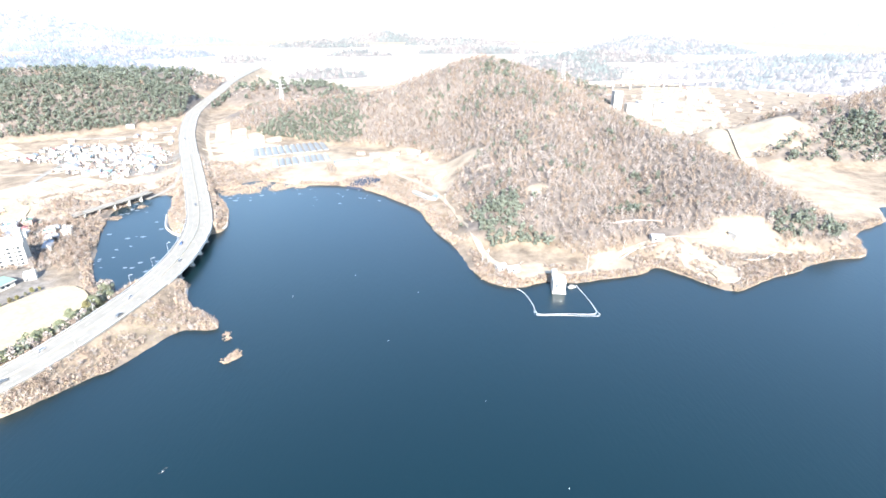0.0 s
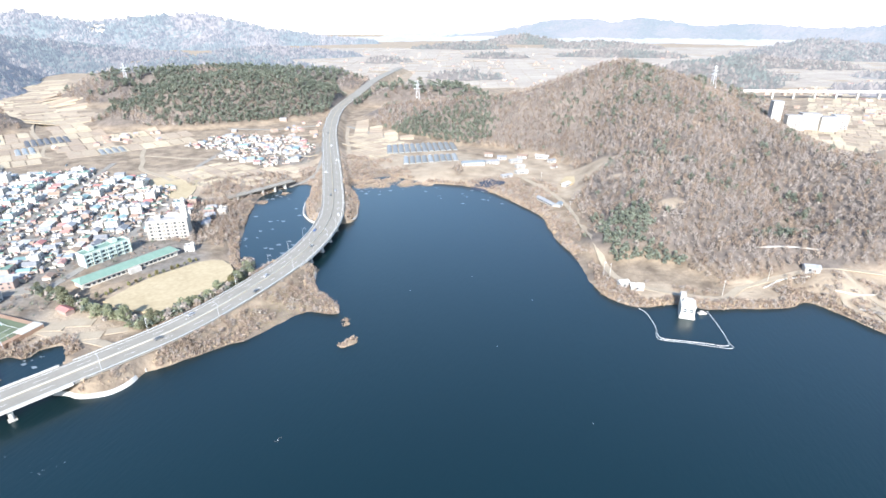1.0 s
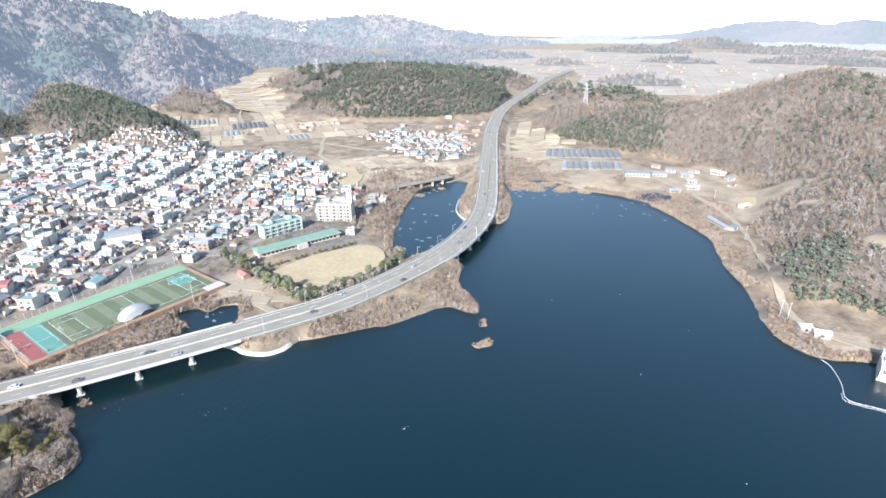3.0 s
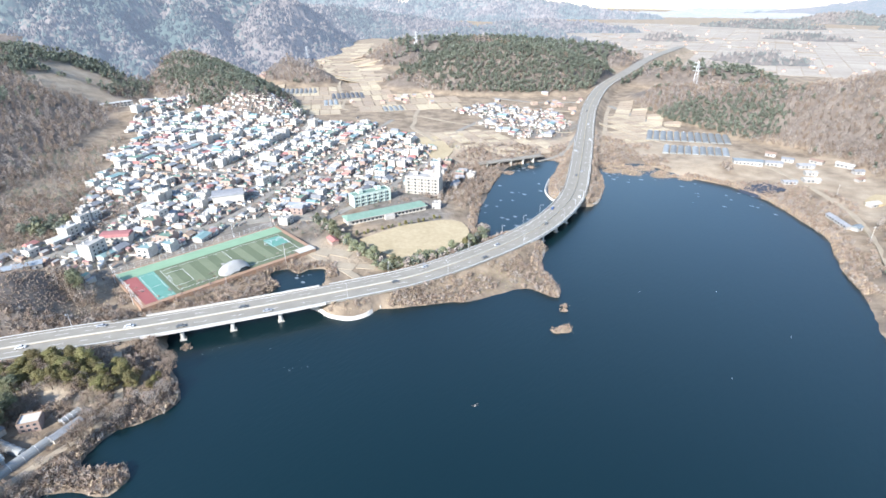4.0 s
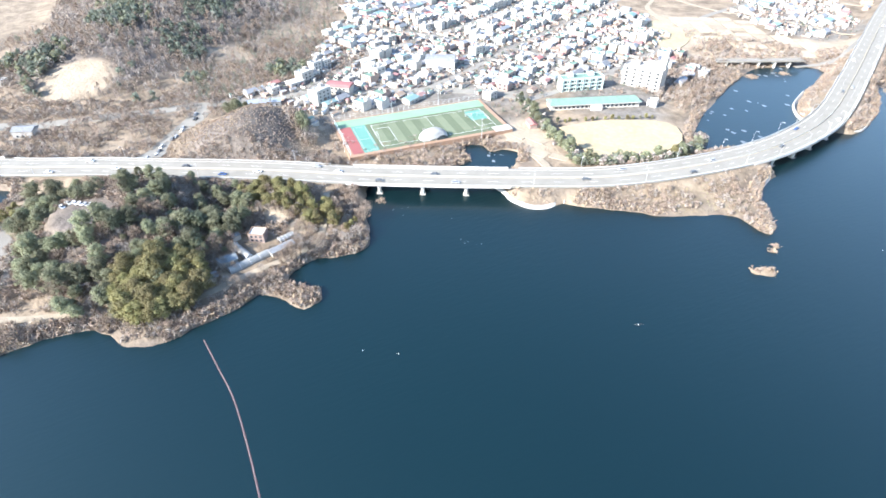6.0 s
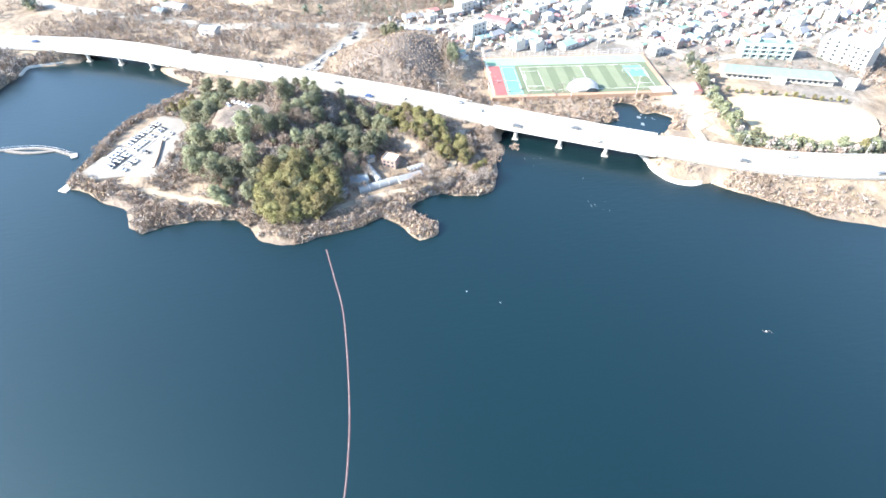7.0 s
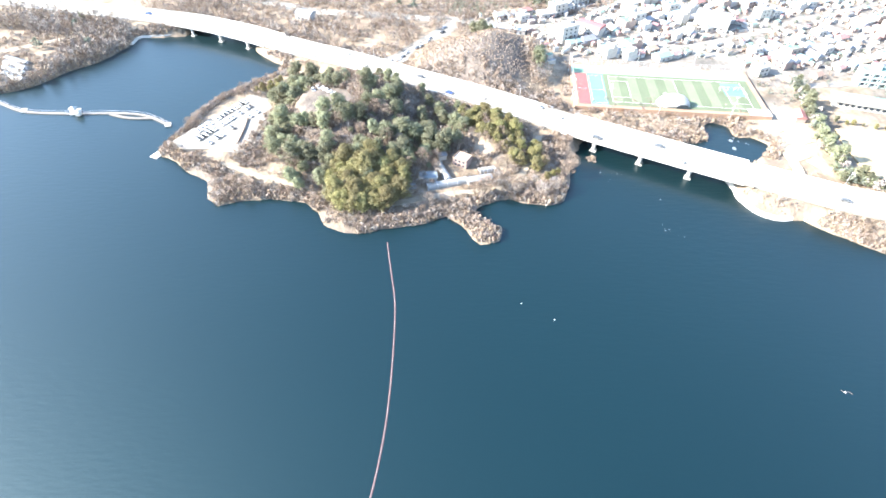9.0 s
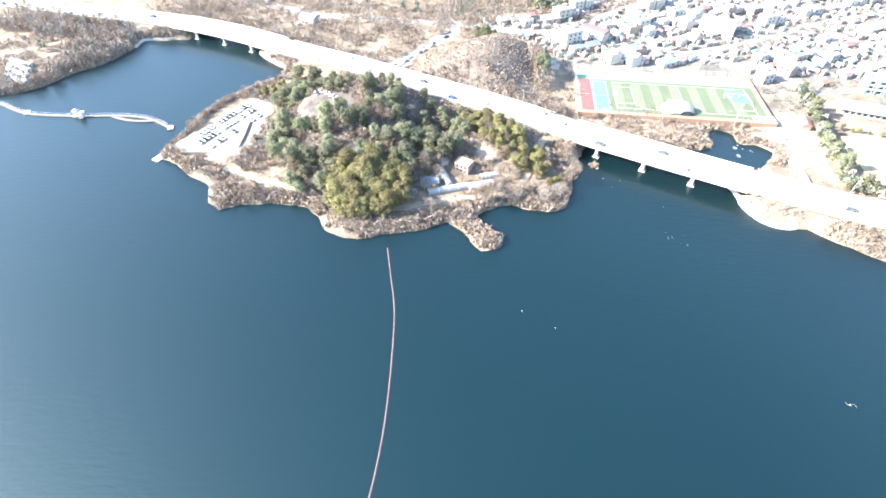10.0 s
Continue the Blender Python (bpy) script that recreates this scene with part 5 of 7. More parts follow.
STREETS = [np.array(spline(pts, 10.0)) for name, pts, w, mat, label in TRACKS if name in ("village_street", "side_road", "slip_road", "farm_track")]
TAKEN = [(-300, 215, 32, 22), (-322, 150, 34, 60), (-300, 284, 22, 42), (-326, 288, 14, 26), (-306, 340, 20, 14), (-240, 272, 30, 50), (-345, 42, 50, 55), (-260, 210, 36, 22)]


def building_plots():
    rnd = np.random.RandomState(77)
    out = []
    for ang, spots in ((26, TOWN[:20]), (15, TOWN[20:])):
        a = radians(ang)
        c, s = math.cos(a), math.sin(a)
        for i in range(-60, 60):
            for j in range(-60, 60):
                if i % 4 == 0 or (j + i // 4 * 3) % 9 == 0:          # lanes and alleys stay open
                    continue
                u, v = i * 10.4 + rnd.uniform(-1.2, 1.2), j * 10.4 + rnd.uniform(-1.4, 1.4)
                out.append((-450 + u * c - v * s, 280 + u * s + v * c, ang + rnd.choice((0, 90)) + rnd.normal(0, 3), 0 if ang == 26 else 1))
    p = np.array(out)
    x, y = p[:, 0], p[:, 1]
    z, shore, hills, road = ground(x, y)
    ok = (shore > 14) & (hills < 9) & (road > 20)
    ok &= np.where(p[:, 3] == 0, patches(x, y, TOWN[:20]), patches(x, y, TOWN[20:])) > 0.35
    ok &= built_up(x, y) > 0.35
    for cx, cy, rx, ry in TAKEN:
        ok &= (abs(x - cx) > rx) | (abs(y - cy) > ry)
    for st in STREETS:
        ok &= to_line(x, y, st)[0] > 8.5
    ok &= np.random.RandomState(5).rand(len(p)) < np.where(p[:, 3] == 0, 0.95, 0.4)
    return p[ok], z[ok]


plots, plot_z = building_plots()
order = np.argsort(np.hypot(plots[:, 0], plots[:, 1] - 20))
rnd = np.random.RandomState(8)
built, rest = {}, []
for n, k in enumerate(order):
    x, y, turn, _ = plots[k]
    style = int(rnd.choice(len(STYLES), p=np.array(ODDS) / sum(ODDS)))
    if np.hypot(x + 400, y - 200) > 200 and style == 13:
        style = 10
    if to_line(np.array([x]), np.array([y]), MAIN_STREET)[0][0] < 26 and rnd.rand() < 0.6:
        style = int(rnd.choice((8, 10, 11, 13, 15)))
    if plots[k][3] and style > 7:
        style = int(rnd.choice((0, 1, 1, 3, 5, 14)))
    m = pose(x, y, plot_z[k] - 0.1, 0, 0, turn) @ Matrix.Scale(rnd.uniform(0.76, 1.0), 4)
    if n < 255:
        if style in built:
            copy_thing(built[style], m)
        else:
            built[style] = STYLES[style]()
            built[style].matrix_basis = m
    else:
        rest.append((x, y, plot_z[k], turn, style, rnd.uniform(0.76, 1.0)))

# the back of the village, too many to count
sizes = [(10, 7.5, 3.3, 2.0, "blue"), (11, 7, 3.2, 2.2, "grey"), (9, 7, 3.3, 2.0, "maroon"), (10, 8, 3.2, 2.2, "brown"), (12, 7.5, 3.4, 1.2, "white"), (9, 6.5, 3.1, 1.8, "red"), (13, 8.5, 3.8, 1.4, "teal"), (10, 8, 6, 2, "grey"),
         (10, 9, 6.4, 0, "concrete"), (12, 10, 6.4, 0, "green"), (11, 9, 9.4, 0, "concrete"), (14, 10, 9.4, 0, "white"), (10, 9, 6.4, 0, "teal"), (12, 10, 9, 0, "concrete"), (8, 6, 2.8, 1.2, "blue"), (14, 9, 4.2, 1.6, "white")]
mats = [WALL_WHITE, WALL_CREAM] + list(ROOFS.values()) + [GLASS]
names = list(ROOFS)
vs, fs, mi = [], [], []
for x, y, z, turn, style, s in rest:
    w, d, h, rise, roof = sizes[style]
    c, q = math.cos(radians(turn)) * s, math.sin(radians(turn)) * s
    put = lambda u, v, t: (x + u * c - v * q, y + u * q + v * c, z + t * s)
    k, a, b = len(vs), w / 2, d / 2
    vs += [put(-a, -b, -1.5), put(a, -b, -1.5), put(a, b, -1.5), put(-a, b, -1.5), put(-a, -b, h), put(a, -b, h), put(a, b, h), put(-a, b, h)]
    for f in ((0, 1, 5, 4), (1, 2, 6, 5), (2, 3, 7, 6), (3, 0, 4, 7)):
        fs.append([k + i for i in f])
        mi.append(style % 2)
    k, r = len(vs), 2 + names.index(roof)
    if rise:
        a, b = a + 0.5, b + 0.6
        vs += [put(-a, -b, h), put(a, -b, h), put(a, b, h), put(-a, b, h), put(-a + rise * 0.4, 0, h + rise), put(a - rise * 0.4, 0, h + rise)]
        fs += [[k, k + 1, k + 5, k + 4], [k + 2, k + 3, k + 4, k + 5], [k + 1, k + 2, k + 5], [k + 3, k, k + 4]]
        mi += [r] * 4
    else:
        vs += [put(-a, -b, h + 0.02), put(a, -b, h + 0.02), put(a, b, h + 0.02), put(-a, b, h + 0.02), put(1, 1, h), put(3.5, 1, h), put(3.5, 3.2, h), put(1, 3.2, h), put(1, 1, h + 2.2), put(3.5, 1, h + 2.2), put(3.5, 3.2, h + 2.2), put(1, 3.2, h + 2.2)]
        fs += [[k, k + 1, k + 2, k + 3], [k + 4, k + 5, k + 9, k + 8], [k + 5, k + 6, k + 10, k + 9], [k + 6, k + 7, k + 11, k + 10], [k + 7, k + 4, k + 8, k + 11], [k + 8, k + 9, k + 10, k + 11]]
        mi += [r] + [0] * 5
    for side in (-1, 1):
        for f in range(max(1, int(h / 3))):
            for u in (-w * 0.28, 0.0, w * 0.28):
                k = len(vs)
                v = side * (d / 2 + 0.05)
                vs += [put(u - 0.75, v, 0.9 + f * 3), put(u + 0.75, v, 0.9 + f * 3), put(u + 0.75, v, 2.2 + f * 3), put(u - 0.75, v, 2.2 + f * 3)]
                fs.append([k, k + 1, k + 2, k + 3])
                mi.append(len(mats) - 1)
if vs:
    tagged(mesh_object("village_rooftops", vs, fs, mats, index=mi), "crowded houses with mixed coloured roofs behind the village", "houses", kind="stuff")

# lean-tos, yard walls and small sheds in the gaps
nooks = scatter(26000, -880, -330, 40, 720, lambda x, y: (built_up(x, y) > 0.3) & (ground(x, y)[3] > 16) & (ground(x, y)[1] > 10) & ~((abs(x + 322) < 38) & (abs(y - 150) < 62)) & ~((x > -345) & (y > 205) & (y < 360)) & (np.min([to_line(x, y, st)[0] for st in STREETS], axis=0) > 4.5), 42, 6.2)
nz = ground(nooks[:, 0], nooks[:, 1])[0]
vs, fs, mi = [], [], []
for (x, y), z in zip(nooks, nz):
    w, d, h, a = rnd.uniform(1.6, 6.0), rnd.uniform(1.2, 3.0), rnd.uniform(1.4, 2.9), radians(28 + rnd.choice((0, 90)) + rnd.normal(0, 6))
    if rnd.rand() < 0.35:
        w, d, h = rnd.uniform(5, 10), 0.35, rnd.uniform(1.2, 1.9)
    c, q, b = math.cos(a), math.sin(a), len(vs)
    vs += [(x + u * c - v * q, y + u * q + v * c, z + t + (0.5 if t > 0 and v > 0 and d > 1 else 0)) for t in (-1, h) for u, v in ((-w / 2, -d / 2), (w / 2, -d / 2), (w / 2, d / 2), (-w / 2, d / 2))]
    fs += [[b, b + 1, b + 5, b + 4], [b + 1, b + 2, b + 6, b + 5], [b + 2, b + 3, b + 7, b + 6], [b + 3, b, b + 4, b + 7], [b + 4, b + 5, b + 6, b + 7]]
    mi += [int(rnd.randint(3))] * 4 + [3 + int(rnd.randint(7))]
tagged(mesh_object("village_outbuildings", vs, fs, [WALL_CREAM, WALL_BRICK, CONCRETE, ROOFS["grey"], ROOFS["brown"], ROOFS["blue"], ROOFS["concrete"], ROOFS["maroon"], ROOFS["grey"], ROOFS["green"]], index=mi), "small sheds, lean-tos and yard walls between the houses", "outbuildings", kind="stuff")

# garden trees and yards between the houses
yard = scatter(16000, -880, -300, 40, 720, lambda x, y: (built_up(x, y) > 0.3) & (ground(x, y)[3] > 16) & (abs(x + 322) + 0 * y > 0) & ~((abs(x + 322) < 36) & (abs(y - 150) < 60)), 41, 7.0)
stuff("village_shrubs", "scrub", yard, rnd.uniform(0.5, 1.4, len(yard)), [SCRUB, TWIGS, PINE_FAR], "garden shrubs and small bare trees between houses", "shrubs", 7)


# ---- larger buildings ----
def apartment(label, x, y, turn, w, d, floors, wall, roof, tower=0.0):
    ob = empty("apartment_block", label, "apartment building")
    h = floors * 2.9 + 0.5
    part("body", boxed(0, 0, -2, w, d, h + 2), wall, ob)
    part("roof_deck", boxed(0, 0, h, w - 0.6, d - 0.6, 0.15), roof, ob)
    bm = bmesh.new()
    for a, b, p, q in ((0, -d / 2 + 0.15, w, 0.3), (0, d / 2 - 0.15, w, 0.3), (-w / 2 + 0.15, 0, 0.3, d - 0.6), (w / 2 - 0.15, 0, 0.3, d - 0.6)):
        box(bm, a, b, h, p, q, 0.9)
    part("parapet", bm, wall, ob)
    bays = int(w / 5.2)
    for k in range(bays + 1):
        part("pilaster", boxed((k - bays / 2) * (w - 0.6) / bays, -d / 2 - 0.35, -1, 0.6, 0.7, h + 1), wall, ob)
    windows(ob, w, d, floors, w / (bays * 2), 0.8, "fb", (1.9, 1.6), 2.9)
    for f in range(1, floors):
        part("balcony", boxed(0, -d / 2 - 0.32, f * 2.9 - 0.25, w - 1.0, 0.6, 0.75), wall, ob)
    for k in range(2):
        part("stair_head", boxed((k - 0.5) * w * 0.5, d * 0.15, h + 0.15, 4, 4, 2.6), wall, ob)
    if tower:
        part("tower", boxed(w / 2 - 2.6, d * 0.12, h + 0.15, 4.6, 5.4, tower), wall, ob)
    ob.matrix_basis = pose(x, y, height(x, y), 0, 0, turn)
    return ob


apartment("mint green and white apartment block of three storeys", -323, 291, 76, 34, 9, 3, WALL_GREEN, ROOFS["green"])
apartment("pale apartment block of five storeys with a roof tower", -306, 339, 27, 30, 13, 5, WALL_CREAM, ROOFS["concrete"], 9)

school = empty("school_building", "long cream school building with a green roof", "school")
part("body", boxed(0, 0, -1.5, 66, 10, 5.6), WALL_CREAM, school)
bm = bmesh.new()
vs4 = [bm.verts.new(p) for p in ((-34, -6.6, 4.1), (34, -6.6, 4.1), (34, 6.6, 4.1), (-34, 6.6, 4.1), (-31, 0, 6.6), (31, 0, 6.6))]
for f in ((3, 2, 1, 0), (0, 1, 5, 4), (2, 3, 4, 5), (1, 2, 5), (3, 0, 4)):
    bm.faces.new([vs4[i] for i in f])
part("roof", bm, ROOFS["green"], school, "green metal roof")
part("eaves_band", boxed(0, -6.45, 3.6, 68, 0.3, 0.5), WALL_WHITE, school)
windows(school, 64, 10, 1, 3.2, 0.9, "f", (1.9, 1.5), 2.7)
part("porch", boxed(0, -7.6, 0, 8, 3, 3.4), WALL_WHITE, school)
school.matrix_basis = pose(-292, 279, height(-292, 279), 0, 0, 70)

hall = empty("market_hall", "large white hall with a grey sheet roof", "hall")
part("body", boxed(0, 0, -1, 24, 15, 9), WALL_WHITE, hall)
part("roof", arch(bmesh.new(), 0, 0, 8, 24.6, 15.8, 2.2), ROOFS["grey"], hall)
windows(hall, 22, 15, 1, 4, 1.2, "f", (2.2, 1.4))
hall.matrix_basis = pose(-412, 214, height(-412, 214), 0, 0, 62)
red = empty("shop_building", "long red-roofed shop building beside the street", "shop")
part("body", boxed(0, 0, -1, 18, 10, 7), WALL_CREAM, red)
part("roof", arch(bmesh.new(), 0, 0, 6, 19, 11, 2.0, n=4), ROOFS["red"], red)
windows(red, 17, 10, 2, 3.2)
red.matrix_basis = pose(-398, 122, height(-398, 122), 0, 0, 50)
for x, y, turn, w, d, h, roof in ((-856, 296, 88, 40, 11, 6, "white"), (-848, 352, 26, 62, 11, 6.5, "concrete")):
    ob = empty("school_building", "pale far school building above the village", "school")
    part("body", boxed(0, 0, -3, w, d, h + 3), WALL_WHITE, ob)
    part("roof_deck", boxed(0, 0, h, w + 0.6, d + 0.6, 0.4), ROOFS[roof], ob)
    windows(ob, w, d, 2, 5, 0.9, "f", (3.2, 1.7))
    ob.matrix_basis = pose(x, y, height(x, y), 0, 0, turn)

pitch = [(-838, 282), (-846, 340), (-812, 356), (-800, 300)]
gz = ground([q[0] for q in pitch], [q[1] for q in pitch])[0]
pz = float(gz.mean()) + 0.6
tagged(part("school_field", prism(bmesh.new(), pitch, float(gz.min()) - 2, pz), speckled("school_field_grass", (0.13, 0.15, 0.08), (0.22, 0.23, 0.13), 0.06, 0.95, 12)), "dull green school playing field", "field", kind="structure")

# north shore hamlet and farm sheds: (x, y, turn, w, d, h, roof)
for x, y, turn, w, d, h, roof in ((-112, 606, 24, 26, 10, 3.8, "blue"), (-92, 622, 24, 16, 8, 3.4, "grey"), (-66, 636, 34, 15, 7, 3, "grey"), (-58, 612, 30, 10, 7, 3, "concrete"), (-84, 648, 10, 11, 7, 3, "grey"),
                                  (-60, 660, -10, 12, 7, 3, "brown"), (-36, 660, -15, 16, 7, 2.8, "white"), (-24, 645, 40, 9, 6, 3, "grey"), (-54, 590, 35, 14, 8, 2.6, "concrete"), (-68, 572, 38, 12, 6, 2.4, "grey"), (-20, 620, 60, 8, 5, 2.6, "brown"), (-102, 660, 5, 10, 7, 3, "brown"), (-20, 496, 128, 26, 5, 2.0, "grey"),
                                  (-4, 552, 60, 10, 6, 3, "white"), (-8, 488, 70, 7, 5, 2.8, "blue"), (48, 333, 10, 8, 5, 3, "white"), (40, 336, 25, 6, 5, 3.2, "white"), (-523, -117, 65, 22, 11, 4, "white"), (-477, -122, 60, 20, 8, 3.4, "grey"),
                                  (-422, -87, 68, 13, 9, 5, "grey"), (-470, -132, 60, 10, 7, 3.2, "blue"), (-398, 64, 75, 24, 7, 3.6, "blue"), (160, 372, 0, 9, 6, 3.2, "grey"), (226, 384, 25, 9, 7, 3.2, "white")):
    ob = empty("farm_shed", f"low pale farm building with a {roof} sheet roof", "shed", "farm buildings")
    part("body", boxed(0, 0, -1.5, w, d, h + 1.5), ROOFS["concrete"], ob)
    part("roof", arch(bmesh.new(), 0, 0, h, w + 1, d + 1, 1.5, n=2), ROOFS[roof], ob)
    windows(ob, w, d, 1, 3.5)
    part("door", boxed(w * 0.3, -d / 2 - 0.03, 0, 2.2, 0.12, 2.4), STEEL, ob)
    ob.matrix_basis = pose(x, y, height(x, y), 0, 0, turn)

# far white towers behind the hill, and a viaduct across the valley
for x, y, w, f in ((292, 930, 14, 10), (316, 915, 26, 6), (338, 925, 26, 7), (362, 920, 24, 6), (384, 940, 20, 6)):
    ob = empty("apartment_block", "white far apartment block behind the wooded hill", "apartment building", "far apartment blocks")
    part("body", boxed(0, 0, -4, w, 14, f * 3 + 6), WALL_WHITE, ob)
    part("roof_deck", boxed(0, 0, f * 3 + 2, w + 0.4, 14.4, 0.6), ROOFS["concrete"], ob)
    windows(ob, w, 14, f, 4.4, 1, "f", (2.4, 1.5))
    ob.matrix_basis = pose(x, y, height(x, y), 0, 0, 5)
via = empty("railway_viaduct", "long pale railway viaduct across the far valley", "viaduct")
line = np.array([(260 + k * 20, 1230 + k * 3, 24) for k in range(50)], float)
ribbon("deck_slab", line, slab(-5, 5, -2.2, 0.0), PALE_CONCRETE, parent=via)
for o in (-5, 5):
    ribbon("parapet", line, slab(o - 0.2, o + 0.2, 0.0, 1.2), PALE_CONCRETE, parent=via)
for k in range(0, 50, 2):
    part("pier", boxed(line[k][0], line[k][1], -4, 3, 4, 26), PALE_CONCRETE, via)

# ---- sports ground ----
TURF = speckled("green_turf", (0.085, 0.105, 0.06), (0.135, 0.16, 0.095), 0.08, 0.9, 15)
TURF_PALE = speckled("pale_mown_turf", (0.125, 0.15, 0.09), (0.19, 0.215, 0.135), 0.08, 0.9, 15)
COURT_TEAL = speckled("teal_court_paint", (0.085, 0.225, 0.18), (0.14, 0.30, 0.245), 0.1, 0.75)
COURT_MINT = speckled("mint_court_paint", (0.17, 0.28, 0.175), (0.25, 0.37, 0.245), 0.1, 0.75)
COURT_RED = speckled("red_court_paint", (0.24, 0.07, 0.065), (0.34, 0.115, 0.105), 0.1, 0.75)
TRACK_BROWN = speckled("brown_surround", (0.26, 0.16, 0.10), (0.38, 0.25, 0.17), 0.1, 0.9)
MEMBRANE = speckled("white_membrane", (0.56, 0.555, 0.54), (0.68, 0.675, 0.655), 0.4, 0.5)
SAND = speckled("school_yard_sand", (0.32, 0.255, 0.15), (0.46, 0.38, 0.245), 0.03, 0.95, 14)
FIELD_Z = 4.6
FIELD = pose(-296.5, 97.5, FIELD_Z, 0, 0, 84.5)      # its own x runs along the pitch, y away from the lake


def flat(name, x0, x1, y0, y1, z0, z1, mat, label, category="surface", kind="structure", parent=None):
    ob = part(name, boxed((x0 + x1) / 2, (y0 + y1) / 2, z0, x1 - x0, y1 - y0, z1 - z0), mat, parent, label)
    if not parent:
        ob.matrix_basis = FIELD
        tagged(ob, "", category, kind=kind)
    return ob


flat("sports_ground_base", -3, 108, -3, 52, -3.5, 0.0, TRACK_BROWN, "brown surround of the sports ground")
flat("red_court", 0, 7, 0, 39, 0.0, 0.06, COURT_RED, "red painted court")
flat("teal_court", 7, 17, 0, 39, 0.0, 0.06, COURT_TEAL, "teal painted court")
turf = flat("football_turf", 17, 105, 0, 39, 0.0, 0.06, TURF, "green artificial turf football pitch")
for k in range(0, 14, 2):
    flat("mown_stripe", 20 + k * 5.7, 25.7 + k * 5.7, 4, 36, 0.06, 0.075, TURF_PALE, "", parent=turf)
flat("mint_apron", -2, 106, 39, 50, 0.0, 0.07, COURT_MINT, "mint green apron beyond the pitch")
flat("teal_patch", 88, 100, 19, 34, 0.06, 0.10, COURT_TEAL, "teal painted practice court")
for x0, x1, y0, y1 in ((20, 100, 4, 4.2), (20, 100, 36, 36.2), (20, 20.2, 4, 36), (100, 100.2, 4, 36), (59.9, 60.1, 4, 36), (20, 31, 10, 10.2), (20, 31, 30, 30.2), (31, 31.2, 10, 30.2), (89, 89.2, 10, 30.2), (89, 100, 10, 10.2), (89, 100, 30, 30.2),
                       (8, 16, 2, 2.15), (8, 16, 18, 18.15), (8, 16, 36, 36.15), (8, 8.15, 2, 36), (16, 16.15, 2, 36), (1, 6, 19, 19.15)):
    flat("pitch_line", x0, x1, y0, y1, 0.1, 0.115, PAINT_LINE, "white painted pitch line", "marking")
flat("storage_pad", 96, 108, -3, 4, 0.08, 0.5, PALE_CONCRETE, "pale concrete pad at the pitch corner")
for x, turn in ((21, 0), (99, 180), (88, 90), (97, 270)):
    g = empty("football_goal", "white football goal with a net frame", "goal", "goals")
    bm = bmesh.new()
    for a, b in (((0, -2.5, 0), (0, -2.5, 2.1)), ((0, 2.5, 0), (0, 2.5, 2.1)), ((0, -2.5, 2.1), (0, 2.5, 2.1))):
        rod(bm, a, b, 0.09)
    part("goal_frame", bm, STEEL, g)
    bm = bmesh.new()
    for a, b in (((0, -2.5, 2.1), (-1.4, -2.5, 0)), ((0, 2.5, 2.1), (-1.4, 2.5, 0)), ((-1.4, -2.5, 0.05), (-1.4, 2.5, 0.05)), ((-0.7, -2.5, 1.05), (-0.7, 2.5, 1.05))):
        rod(bm, a, b, 0.05)
    part("net_stay", bm, STEEL, g)
    g.matrix_basis = FIELD @ pose(x, 20 if turn in (0, 180) else 26, 0.07, 0, 0, turn)
# the arched stage shelter on the lakeside edge
shell = empty("stage_shelter", "white domed shelter over a small stage beside the pitch", "shelter")
bm = bmesh.new()
grid = []
for i in range(21):
    a = math.pi * i / 20
    row = []
    for j in range(9):
        b = (j / 8 - 0.5) * math.pi * 0.94
        row.append(bm.verts.new((-math.cos(a) * 9.6 * math.cos(b) ** 0.35, math.sin(b) * 4.6, 0.2 + (math.sin(a) * math.cos(b) ** 0.7) * 6.4)))
    grid.append(row)
for i in range(20):
    for j in range(8):
        bm.faces.new((grid[i][j], grid[i][j + 1], grid[i + 1][j + 1], grid[i + 1][j]))
bmesh.ops.solidify(bm, geom=bm.faces[:], thickness=-0.2)
part("canopy", bm, MEMBRANE, shell, "white domed canopy", smooth=True)
part("stage_floor", boxed(0, 0, 0, 17, 7.5, 0.5), CONCRETE, shell)
# A dark panel on the closed canopy stands for the shaded opening.
bm = bmesh.new()
vs4 = [bm.verts.new((x, -5.05 + 0.75 * (z / 2.6), z)) for x, z in ((1.2, 0.3), (8.4, 0.3), (8.0, 1.6), (6.4, 2.5), (3.4, 2.5), (1.2, 1.4))]
bm.faces.new(vs4)
bmesh.ops.solidify(bm, geom=bm.faces[:], thickness=0.5)
part("side_opening", bm, GLASS, shell, "dark panel for the shaded opening in the side")
shell.matrix_basis = FIELD @ pose(54, 4.6, 0.06)
fence = empty("mesh_fence", "tall pale mesh fence round the courts", "fence")
for x0, y0, x1, y1, n in ((-2, -2, -2, 50, 13), (-2, 50, 106, 50, 28)):
    for k in range(n + 1):
        s = k / n
        part("post", rod(bmesh.new(), (x0 + (x1 - x0) * s, y0 + (y1 - y0) * s, 0), (x0 + (x1 - x0) * s, y0 + (y1 - y0) * s, 4.5), 0.07, 0.07, 5), STEEL, fence)
    bm = bmesh.new()
    for h in (0.1, 1.5, 3.0, 4.4):
        rod(bm, (x0, y0, h), (x1, y1, h), 0.04, 0.04, 4)
    part("rail", bm, STEEL, fence)
fence.matrix_basis = FIELD
